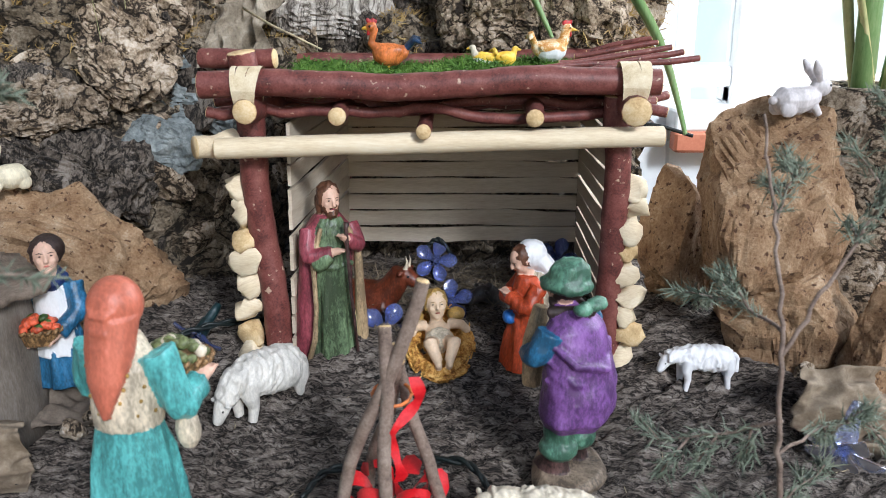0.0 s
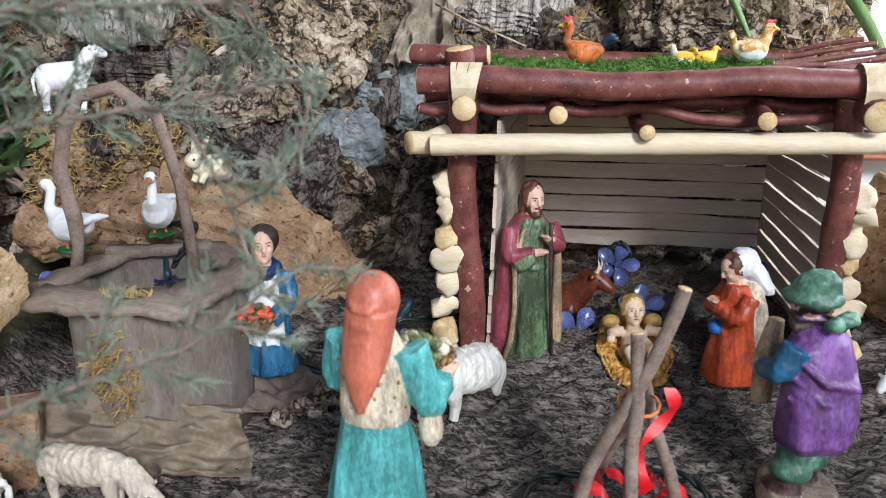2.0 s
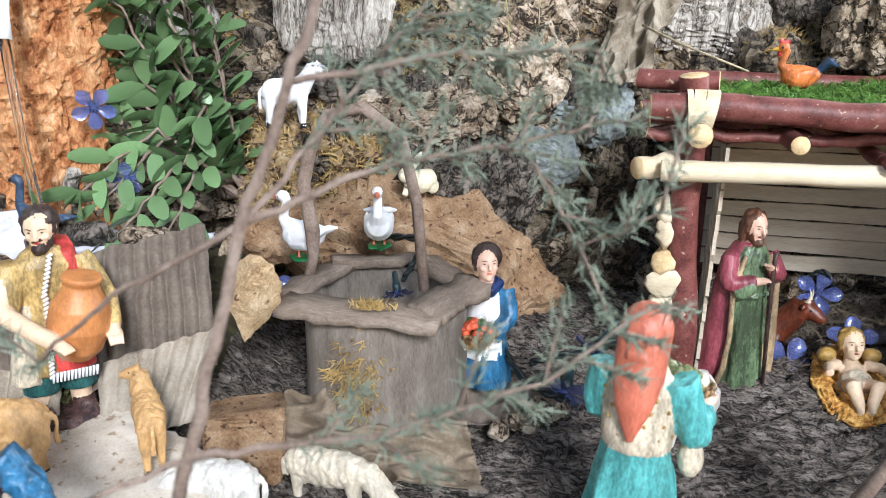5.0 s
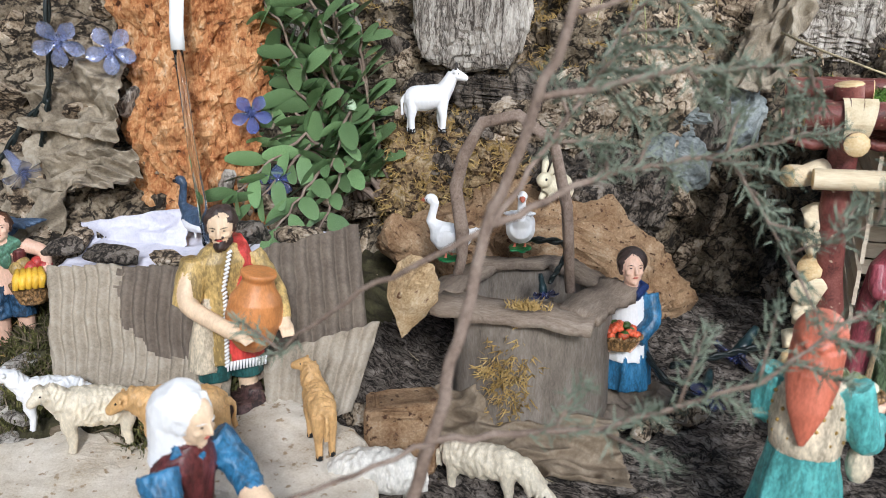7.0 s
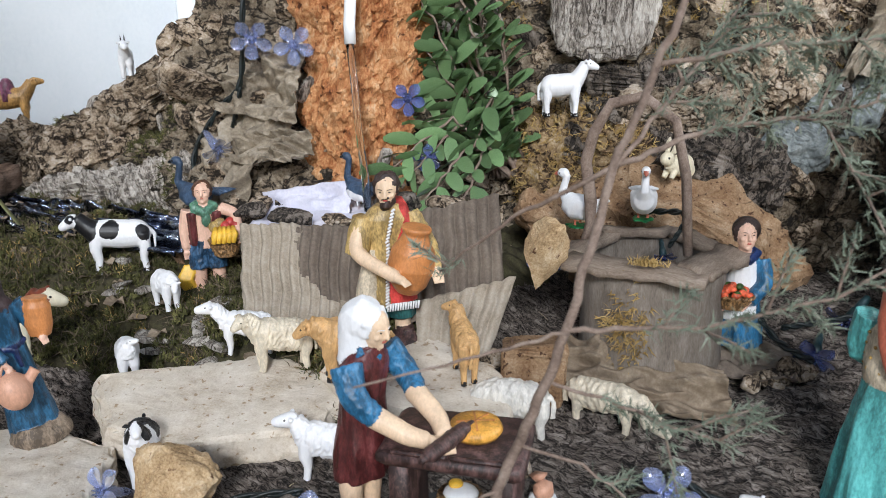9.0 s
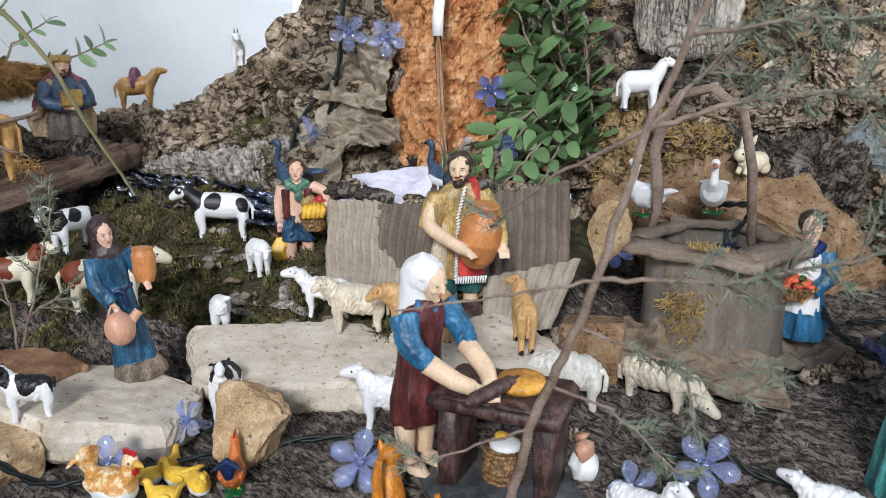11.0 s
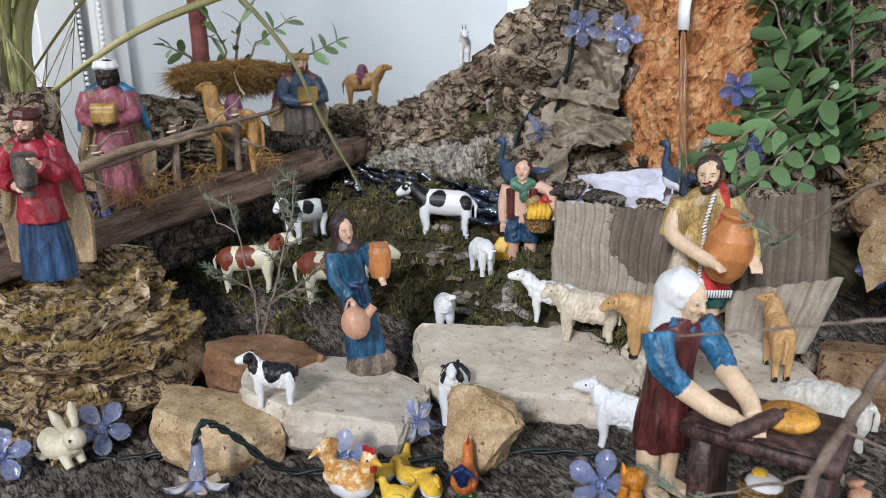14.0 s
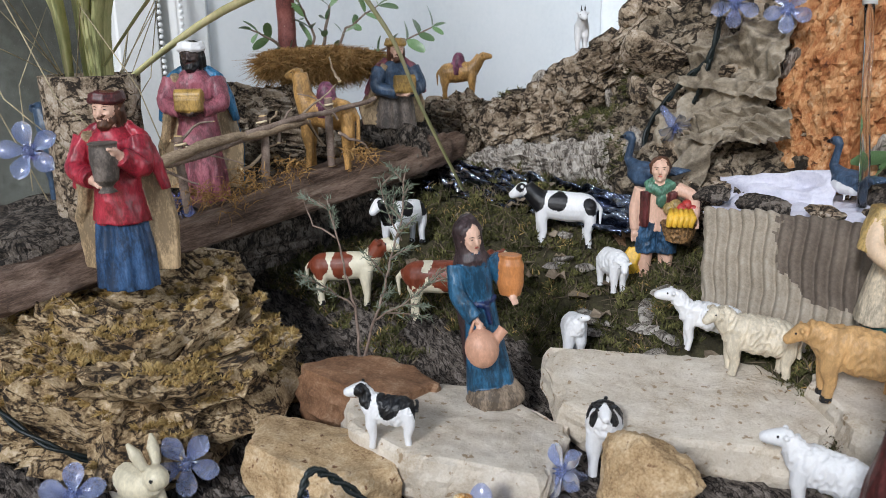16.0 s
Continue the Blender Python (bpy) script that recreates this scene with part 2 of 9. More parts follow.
class Geo:
    """Collects vertices, faces and material slots for one mesh."""

    def __init__(self):
        self.v, self.f, self.m = [], [], []

    def add(self, v, f, m=0):
        o = len(self.v)
        self.v += [Vector(p) for p in v]
        self.f += [tuple(i + o for i in q) for q in f]
        self.m += [m] * len(f)
        return self

    def rings(self, rings, m=0, caps=(True, True)):
        n = len(rings[0])
        v = [p for r in rings for p in r]
        f = []
        for i in range(len(rings) - 1):
            a, b = i * n, (i + 1) * n
            f += [(a + j, a + (j + 1) % n, b + (j + 1) % n, b + j) for j in range(n)]
        if caps[0]:
            f.append(tuple(range(n - 1, -1, -1)))
        if caps[1]:
            f.append(tuple(range((len(rings) - 1) * n, len(rings) * n)))
        return self.add(v, f, m)

    def loft(self, sec, m=0, n=20, fold=0.0, k=7, ph=0.0, rot=0.0):
        """Stacked level ellipses (x, y, z, rx, ry[, fold])."""
        out = []
        if fold or any(len(s) > 5 and s[5] for s in sec):
            n = max(n, 56)
            dense = []
            for a, b in zip(sec, sec[1:]):
                fa, fb = (a[5] if len(a) > 5 else fold), (b[5] if len(b) > 5 else fold)
                for t in range(4):
                    u = t / 4
                    w = u * u * (3 - 2 * u) * 0.5 + u * 0.5
                    dense.append(tuple(p + (q - p) * w for p, q in zip(a[:5], b[:5])) + (fa + (fb - fa) * u,))
            dense.append(tuple(sec[-1][:5]) + ((sec[-1][5] if len(sec[-1]) > 5 else fold),))
            sec = dense
        for s in sec:
            x, y, z, rx, ry = s[:5]
            fo = s[5] if len(s) > 5 else fold
            r = []
            for j in range(n):
                a = 2 * math.pi * j / n
                q = 1 + fo * 1.35 * (math.sin(k * a + ph + 14 * z) + 0.6 * math.sin((2 * k - 3) * a + 2.3 * ph - 22 * z) - 0.7 * abs(math.sin((k + 2) * 0.5 * a + 40 * z)))
                r.append((x + rx * q * math.cos(a), y + ry * q * math.sin(a), z))
            out.append(r)
        return self.rings(out, m)

    def tube(self, pts, rad, m=0, n=8, caps=(True, True)):
        pts = [Vector(p) for p in pts]
        if not hasattr(rad, "__len__"):
            rad = [rad] * len(pts)
        up = Vector((0.03, 0.05, 1))
        out = []
        for i, p in enumerate(pts):
            d = (pts[min(i + 1, len(pts) - 1)] - pts[max(i - 1, 0)]).normalized()
            a = d.cross(up)
            if a.length < 0.15:
                a = d.cross(Vector((1, 0.1, 0)))
            a.normalize()
            b = a.cross(d).normalized()
            up = b
            out.append([p + (a * math.cos(2 * math.pi * j / n) + b * math.sin(2 * math.pi * j / n)) * rad[i] for j in range(n)])
        out = [list(reversed(r)) for r in out]
        return self.rings(out, m, caps)

    def ball(self, c, r, m=0, n=12, rot=None, k=None):
        if not hasattr(r, "__len__"):
            r = (r, r, r)
        k = k or max(6, n * 2 // 3)
        out = []
        for i in range(1, k):
            t = math.pi * i / k
            out.append([Vector((r[0] * math.sin(t) * math.cos(2 * math.pi * j / n), r[1] * math.sin(t) * math.sin(2 * math.pi * j / n), -r[2] * math.cos(t))) for j in range(n)])
        if rot:
            e = Euler([radians(q) for q in rot]).to_matrix()
            out = [[e @ p for p in s] for s in out]
        c = Vector(c)
        return self.rings([[p + c for p in s] for s in out], m)

    def box(self, c, s, m=0, rot=(0, 0, 0), bev=0.0):
        e = Euler([radians(q) for q in rot]).to_matrix()
        hx, hy, hz = [q / 2 for q in s]
        b = min(bev, hx * 0.9, hy * 0.9, hz * 0.9) if bev else min(hx, hy, hz) * 0.12
        rr = []
        for z, q in ((-hz, b), (-hz + b, 0), (hz - b, 0), (hz, b)):
            x, y = hx - q, hy - q
            rr.append([(x - b, -y, z), (x, -y + b, z), (x, y - b, z), (x - b, y, z), (-x + b, y, z), (-x, y - b, z), (-x, -y + b, z), (-x + b, -y, z)])
        return self.rings([[e @ Vector(p) + Vector(c) for p in r] for r in rr], m)

    def warp(self, fn):
        self.v = [Vector(fn(p)) for p in self.v]
        return self

    def rough(self, amp, s, seed=0.0, o=3):
        return self.warp(lambda p: p + Vector((fbm(p, s, o, seed), fbm(p, s, o, seed + 11), fbm(p, s, o, seed + 23))) * amp)

    def obj(self, name, mats, parent=None, label="", category="", group="", kind="", smooth=True, at=None):
        me = bpy.data.meshes.new(name)
        me.from_pydata([tuple(p) for p in self.v], [], self.f)
        for q in (mats if isinstance(mats, (list, tuple)) else [mats]):
            me.materials.append(q)
        me.polygons.foreach_set("material_index", self.m)
        me.polygons.foreach_set("use_smooth", [smooth] * len(self.f))
        me.update()
        ob = new(name, me)
        if at is not None:
            ob.matrix_world = at
        if parent is not None:
            ob.parent = parent
        return tagged(ob, label, category, group, kind)


def thing(name, at, label, category, group="", kind=""):
    e = new(name)
    e.empty_display_size = 0.02
    e.matrix_world = at
    return tagged(e, label, category, group, kind)


def ico(sub=4):
    bm = bmesh.new()
    bmesh.ops.create_icosphere(bm, subdivisions=sub, radius=1)
    v = [q.co.copy() for q in bm.verts]
    f = [tuple(w.index for w in q.verts) for q in bm.faces]
    bm.free()
    return v, f


ICO = {k: ico(k) for k in (2, 3, 4, 5)}


def stone_geo(size, seed, cuts=9, amp=0.05, s=22, sub=4, boxy=0.45, fine=0.012):
    """A broken stone: a boxy ball with chipped flat faces and a rough skin."""
    r = random.Random(seed)
    v, f = ICO[sub]
    planes = []
    for i in range(cuts):
        n = Vector((r.uniform(-1, 1), r.uniform(-1, 1), r.uniform(-1, 1))).normalized()
        planes.append((n, r.uniform(0.62, 0.9)))
    out = []
    mn = min(size)
    for p in v:
        q = Vector([math.copysign(abs(c) ** (1 - boxy), c) for c in p])
        for n, d in planes:
            o = q.dot(n) - d
            if o > 0:
                q = q - n * o * 0.93
        w = Vector((q.x * size[0] / 2, q.y * size[1] / 2, q.z * size[2] / 2))
        w += p * (fbm(w, s, 3, seed) * amp * mn + fbm(w, s * 6, 3, seed + 5) * fine * mn * 2)
        out.append(w)
    return Geo().add(out, f)


def stone(name, at, size, mat, seed, label, category="stone", **kw):
    return stone_geo(size, seed, **kw).obj(name, mat, at=at, label=label, category=category, smooth=False)


def slab_geo(size, seed, corners=8, n=110):
    """A flat broken stone: an irregular many-cornered outline with a level top and steep rough flanks."""
    r = random.Random(seed)
    sx, sy, h = size[0] / 2, size[1] / 2, size[2]
    an = sorted((i + r.uniform(-0.32, 0.32)) * 2 * math.pi / corners for i in range(corners))
    poly = [(math.cos(a) * r.uniform(0.86, 1.12) * sx, math.sin(a) * r.uniform(0.86, 1.12) * sy) for a in an]

    def reach(a):
        c, s = math.cos(a), math.sin(a)
        best = 0.0
        for (x0, y0), (x1, y1) in zip(poly, poly[1:] + poly[:1]):
            ex, ey = x1 - x0, y1 - y0
            den = c * ey - s * ex
            if abs(den) < 1e-9:
                continue
            t = (x0 * ey - y0 * ex) / den
            u = (x0 * s - y0 * c) / den
            if t > 0 and -0.001 <= u <= 1.001:
                best = max(best, t)
        return best

    rad = [reach(2 * math.pi * j / n) for j in range(n)]
    tilt = (r.uniform(-0.08, 0.08), r.uniform(-0.08, 0.08))
    prof = [(-0.5, 0.8), (-0.4, 0.9), (-0.25, 0.96), (-0.1, 0.99), (0.05, 1.0), (0.18, 0.995), (0.3, 0.985), (0.4, 0.97), (0.46, 0.945), (0.495, 0.91)] + [(0.5, 0.86 - 0.06 * i) for i in range(14)]
    rr = []
    for z, q in prof:
        row = []
        for j in range(n):
            a = 2 * math.pi * j / n
            p = Vector((rad[j] * q * math.cos(a), rad[j] * q * math.sin(a), z * h))
            if z > 0.3:
                p.z += tilt[0] * p.x + tilt[1] * p.y
            d = Vector((math.cos(a) * (0.9 if z < 0.5 else 0.1), math.sin(a) * (0.9 if z < 0.5 else 0.1), 0.8 if z >= 0.4 else 0.1))
            p += d * ((0.1 if z < 0.47 else 0.06) * h * fbm(p, 24, 3, seed) + (0.05 if z < 0.47 else 0.012) * h * fbm(p, 90, 3, seed + 4) + (0.07 * h * fbm(Vector((p.x, p.y, p.z * 4)), 45, 3, seed + 8) if z < 0.42 else 0))
            row.append(p)
        rr.append(row)
    return Geo().rings(rr)


def cork_geo(size, seed, ridge=0.25, s=16, stretch=(1, 1, 0.45), sub=5, boxy=0.35):
    """A chunk of cork oak bark, deeply furrowed."""
    v, f = ICO[sub]
    out = []
    mn = min(size)
    for p in v:
        q = Vector([math.copysign(abs(c) ** (1 - boxy), c) for c in p])
        w = Vector((q.x * size[0] / 2, q.y * size[1] / 2, q.z * size[2] / 2))
        a = Vector((w.x * stretch[0], w.y * stretch[1], w.z * stretch[2]))
        h = fbm(a, s, 4, seed)
        h2 = abs(fbm(a, s * 2.2, 4, seed + 3))
        g = fbm(w, s * 6, 3, seed + 8)
        pit = max(0.0, fbm(a, s * 3.1, 3, seed + 15) - 0.25)
        out.append(w + p * mn * (ridge * h + ridge * 1.1 * (0.35 - h2) - 0.5 * ridge * pit + 0.07 * g) * 0.8)
    return Geo().add(out, f)


def cork(name, at, size, mat, seed, label, category="cork bark", **kw):
    return cork_geo(size, seed, **kw).obj(name, mat, at=at, label=label, category=category, smooth=False)


def tufts(name, spots, mat, length, width, parent=None, label="", category="moss", kind="stuff", bend=0.5, per=3, spread=0.8, seed=1):
    """Many thin blades at spots (place, normal)."""
    r = random.Random(seed)
    v, f = [], []
    for p, n in spots:
        for _ in range(per):
            d = (n + Vector((r.uniform(-1, 1), r.uniform(-1, 1), r.uniform(-1, 1))) * spread).normalized()
            l = length * r.uniform(0.5, 1.25)
            side = d.cross(Vector((r.uniform(-1, 1), r.uniform(-1, 1), r.uniform(-1, 1)))).normalized() * width
            droop = Vector((r.uniform(-1, 1), r.uniform(-1, 1), -0.4)) * bend * l * 0.6
            b = p + Vector((r.uniform(-1, 1), r.uniform(-1, 1), 0)) * length * 0.4
            o = len(v)
            v += [b - side, b + side, b + d * l * 0.55 + side * 0.8, b + d * l * 0.55 - side * 0.8, b + d * l + droop]
            f += [(o, o + 1, o + 2, o + 3), (o + 3, o + 2, o + 4)]
    g = Geo().add(v, f)
    return g.obj(name, mat, parent=parent, label=label, category=category, kind=kind, smooth=False)


def spots_on(ob, count, seed=1, low=0.1, mask=None):
    """Random places on a mesh whose faces look upwards."""
    r = random.Random(seed)
    me = ob.data
    mw = ob.matrix_world
    m3 = mw.to_3x3()
    out = []
    polys = [p for p in me.polygons]
    wts = [p.area for p in polys]
    for p in r.choices(polys, wts, k=count * 4):
        n = (m3 @ p.normal).normalized()
        if n.z < low:
            continue
        c = mw @ p.center
        if mask and not mask(c, r):
            continue
        out.append((c, n))
        if len(out) >= count:
            break
    return out


# ---- ground ----
def ground_z(x, y):
    z = -0.022 + 0.09 * (y - 0.5) + 0.03 * sstep(0.57, 0.68, y) * sstep(-0.45, -0.3, x) * (1 - sstep(0.7, 0.9, y))
    bed = sstep(0.32, 0.4, y + 0.02 * math.sin(9 * x)) * (1 - sstep(-0.62, -0.5, x))
    z += bed * (0.025 + (0.03 + 0.03 * (1 - sstep(-0.96, -0.86, x))) * sstep(0.33, 0.5, y))
    z += 0.05 * sstep(0.12, 0.25, y) * (1 - sstep(-1.05, -0.85, x)) * (1 - 0.5 * bed)
    return z


def bark_field(x, y):
    u, w = x * 0.88 + y * 0.47, -x * 0.47 + y * 0.88
    a = Vector((u * 15, w * 58, 0.3))
    r1 = abs(noise.fractal(a, 0.8, 2.0, 4))
    r2 = noise.noise(Vector((u * 60, w * 170, 3)))
    r3 = noise.noise(Vector((u * 150, w * 330, 6)))
    return 0.006 - 0.015 * min(r1, 0.75) ** 0.6 + 0.0022 * r2 + 0.0013 * r3 + 0.006 * noise.noise(Vector((x * 6, y * 6, 1)))


def sheet(x0, x1, y0, y1, step, fn):
    nx, ny = int((x1 - x0) / step) + 1, int((y1 - y0) / step) + 1
    v, f = [], []
    for j in range(ny):
        for i in range(nx):
            x, y = x0 + (x1 - x0) * i / (nx - 1), y0 + (y1 - y0) * j / (ny - 1)
            v.append((x, y, fn(x, y)))
    for j in range(ny - 1):
        for i in range(nx - 1):
            a = j * nx + i
            f.append((a, a + 1, a + nx + 1, a + nx))
    return Geo().add(v, f)


ground = sheet(-1.45, 0.75, -0.35, 1.1, 0.004, lambda x, y: ground_z(x, y) + bark_field(x, y))
for i, q in enumerate(ground.f):
    p = ground.v[q[0]]
    if p.y > 0.32 + 0.03 * noise.noise(p * 20) and p.x < -0.56 + 0.04 * noise.noise(p * 15):
        ground.m[i] = 1
ground.obj("ground", [BARK, SOIL], kind="structure", label="rough grey-brown pine bark floor of the crib", category="ground")


# ---- room ----
def slab(name, c, s, mat, label, category="wall", rot=(0, 0, 0)):
    return Geo().box((0, 0, 0), s, bev=0.004).obj(name, mat, at=pose(*c, *rot), label=label, category=category, kind="structure", smooth=False)


TABLE = surf("table_cloth", [(0.1, 0.08, 0.06), (0.16, 0.13, 0.1), (0.2, 0.17, 0.13)], scale=12, bscale=200, rough=0.9)
slab("table", (-0.35, 0.38, -0.12), (2.3, 1.5, 0.03), TABLE, "dark table top under the crib", "table")
slab("floor", (-0.3, -0.6, -0.93), (6.4, 6.4, 0.06), FLOORM, "beige tiled room floor", "floor")
slab("wall_back", (-0.72, 1.24, 0.6), (2.1, 0.1, 3.0), WHITEWALL, "plain white wall behind the crib")
slab("wall_left_far", (-1.62, 0.75, 0.6), (0.1, 0.88, 3.0), WHITEWALL, "plain white wall beside the window")
slab("wall_left_low", (-1.62, -1.0, -0.55), (0.1, 3.04, 0.7), WHITEWALL, "white wall under the window")
# Unseen slab, added to close the room above; holds back overhead sky light.
slab("ceiling", (-0.5, 0.3, 2.1), (2.6, 2.0, 0.06), WHITEWALL, "unseen white ceiling added over the crib", "ceiling")

# ---- stable ----
stable = thing("stable", pose(0, 0, 0), "small stable of red branches with pale wooden slat walls", "stable")


def log(name, a, b, r, mat, parent, seed=0, wob=0.004, label="", n=12, cut=True, taper=1.0):
    a, b = Vector(a), Vector(b)
    k = max(6, int((b - a).length / 0.012))
    rr = random.Random(seed)
    d = (b - a).normalized()
    pts = [a.lerp(b, i / k) + Vector((fbm((i * 0.12, seed, 0), 1.0), fbm((seed, i * 0.12, 5), 1.0), fbm((i * 0.12, 3, seed), 1.0))) * wob for i in range(k + 1)]
    rad = [r * (1 + (taper - 1) * i / k) * (1 + 0.06 * fbm((i * 0.3, seed * 2.1, 9), 1.0)) for i in range(k + 1)]
    g = Geo().tube(pts, rad, 0, n, (False, False))
    if cut:
        for p, q, s, rd in ((pts[0], pts[1], -1, rad[0]), (pts[-1], pts[-2], 1, rad[-1])):
            dd = (p - q).normalized()
            g.tube([p - dd * 0.0005, p + dd * 0.0006], [rd, rd * 0.92], 1, n, (True, True))
    return g.obj(name, [mat, CUTWOOD], parent=parent, label=label)


FY, RY = 0.635, 0.885
LX, RX = -0.152, 0.135
log("post", (LX + 0.006, FY + 0.012, -0.005), (LX - 0.008, FY, 0.268), 0.0115, REDBARK, stable, 1)
log("post", (RX + 0.004, FY + 0.01, -0.01), (RX, FY, 0.235), 0.0108, REDBARK, stable, 2)
log("post", (-0.115, RY, 0.0), (-0.118, RY, 0.24), 0.0105, REDBARK, stable, 3)
log("post", (0.145, RY, 0.0), (0.145, RY, 0.24), 0.0115, CORK_DARK, stable, 4)
log("roof_beam", (-0.19, FY - 0.012, 0.243), (0.164, FY - 0.012, 0.247), 0.0105, REDBARK, stable, 5)
log("roof_beam", (-0.16, RY, 0.243), (0.18, RY, 0.247), 0.01, REDBARK, stable, 6)
log("cross_pole", (-0.178, FY - 0.022, 0.197), (0.166, FY - 0.02, 0.206), 0.0082, PALE, stable, 7, wob=0.002, label="peeled pale pole")
log("side_beam", (-0.152, FY - 0.03, 0.2265), (-0.14, RY + 0.02, 0.226), 0.0095, REDBARK, stable, 8)
log("side_beam", (0.141, FY - 0.036, 0.2265), (0.142, RY + 0.02, 0.226), 0.0115, REDBARK, stable, 9)
log("pole_end", (-0.196, FY - 0.017, 0.197), (-0.168, FY + 0.004, 0.199), 0.0092, PALE, stable, 60, label="peeled pale pole end")
for i, (x, z, y0) in enumerate(((-0.083, 0.222, -0.012), (-0.018, 0.211, -0.026), (0.066, 0.222, -0.008))):
    log("rafter", (x, FY - 0.03 + y0 * 0.2, z), (x + 0.01 * (i - 1), RY, z + 0.004), 0.0072 - 0.0012 * (i == 1), REDBARK, stable, 10 + i)
for i in range(13):
    y = FY + 0.004 + i * 0.019
    z = 0.2235 + 0.006 * math.sin(i * 2.1)
    log("roof_branch", (-0.2 + 0.03 * rnd.random(), y, z), (0.17 + 0.035 * rnd.random(), y + 0.02 * rnd.uniform(-1, 1), z + 0.006 * rnd.uniform(-1, 1)), rnd.uniform(0.0032, 0.0055), REDBARK, stable, 20 + i, wob=0.012, n=8)
for i in range(5):
    y = 0.655 + i * 0.05
    log("roof_twig", (0.06 + 0.02 * i, y - 0.03, 0.25 + 0.002 * i), (0.2, y - 0.01 * i, 0.262 + 0.002 * i), 0.0028, REDBARK, stable, 50 + i, n=6)
log("roof_branch", (-0.2, 0.67, 0.262), (-0.14, 0.66, 0.262), 0.008, REDBARK, stable, 47)


def slat(c, s, rot, seed):
    g = Geo()
    k = 14
    rr = []
    for i in range(k + 1):
        u = i / k - 0.5
        w = fbm((u * 3, seed * 1.3, 0), 1.0) * 0.0016
        hz = s[2] / 2 * (1 + 0.14 * fbm((u * 2.5, seed, 4), 1.0))
        x = u * s[0]
        rr.append([(x, -s[1] / 2, -hz + w), (x, s[1] / 2, -hz + w), (x, s[1] / 2, hz + w), (x, -s[1] / 2, hz + w)])
    g.rings(rr)
    return g.obj("slat", SLAT, parent=stable, at=pose(*c, *rot), smooth=False)


for i in range(10):
    slat((0.014, RY - 0.012 + 0.001 * (i % 2), 0.055 + i * 0.0185), (0.262, 0.003, 0.0165), (0, rnd.uniform(-0.6, 0.6), 0), i)
for i in range(11):
    slat((LX + 0.03 + 0.0005 * i, (FY + RY) / 2 + 0.006, 0.022 + i * 0.0185), (0.25, 0.003, 0.0162), (0, rnd.uniform(-1.2, 1.2) - 1.0, 85), 20 + i)
    slat((RX + 0.008, (FY + RY) / 2 + 0.006, 0.026 + i * 0.0182), (0.25, 0.003, 0.0155), (0, rnd.uniform(-1.2, 1.2) + 1.5, 88), 40 + i)
# sawn ends of the side boards beside the front posts
for side in (0, 1):
    for i in range(8 if side == 0 else 9):
        g = Geo()
        z = 0.012 + i * (0.0215 if side == 0 else 0.0185) + rnd.uniform(-0.002, 0.002)
        g.loft([(0, 0, -0.006, 0.0095, 0.009), (0, 0, -0.004, 0.011, 0.0105), (0, 0, 0.004, 0.0112, 0.0105), (0, 0, 0.0058, 0.0095, 0.009)], n=12)
        g.rough(0.007, 60, i + 20 * side)
        x = LX - 0.017 + 0.001 * rnd.uniform(-1, 1) if side == 0 else RX + 0.016 + 0.0015 * rnd.uniform(-1, 1)
        g.obj("board_end", [CUTWOOD if i % 4 == 1 else PALE], parent=stable, at=pose(x - (0.00 if side else 0.006 * (1 - i / 8) - 0.004), FY + 0.004, z, 80 + rnd.uniform(-12, 12), rnd.uniform(-25, 25), rnd.uniform(-20, 20)))
# raffia lashings
for cx, cz, rr in ((-0.153, 0.232, 0.0135), (0.141, 0.234, 0.0145)):
    for i in range(7):
        a = rnd.uniform(-0.5, 0.5)
        pts = []
        for j in range(17):
            t = 2 * math.pi * j / 16
            pts.append((cx + 0.0075 * (i - 3) / 3 + a * 0.007 * math.sin(t), FY - 0.012 - (rr + 0.001 + 0.0006 * i) * math.cos(t) * 1.05, cz + 0.009 + (rr + 0.004) * math.sin(t)))
        g = Geo()
        v, f = [], []
        for j, p in enumerate(pts):
            v += [(p[0] - 0.0022, p[1], p[2]), (p[0] + 0.0022, p[1] - 0.0005, p[2])]
            if j:
                f.append((2 * j - 2, 2 * j - 1, 2 * j + 1, 2 * j))
        g.add(v, f).obj("lashing", RAFFIA, parent=stable, label="pale raffia lashing")
roof_moss = sheet(-0.14, 0.16, FY + 0.0, RY + 0.02, 0.008, lambda x, y: 0.242 + 0.011 * fbm((x, y, 0), 16) + 0.005 * fbm((x, y, 3), 50))
rm = roof_moss.obj("roof_turf", GRASS, parent=stable, label="bright green artificial grass turf on the roof")
tufts("grass_blade", spots_on(rm, 3000, 3), GRASS, 0.011, 0.0006, parent=stable, label="", per=4, seed=4, spread=1.6, bend=0.9, category="")

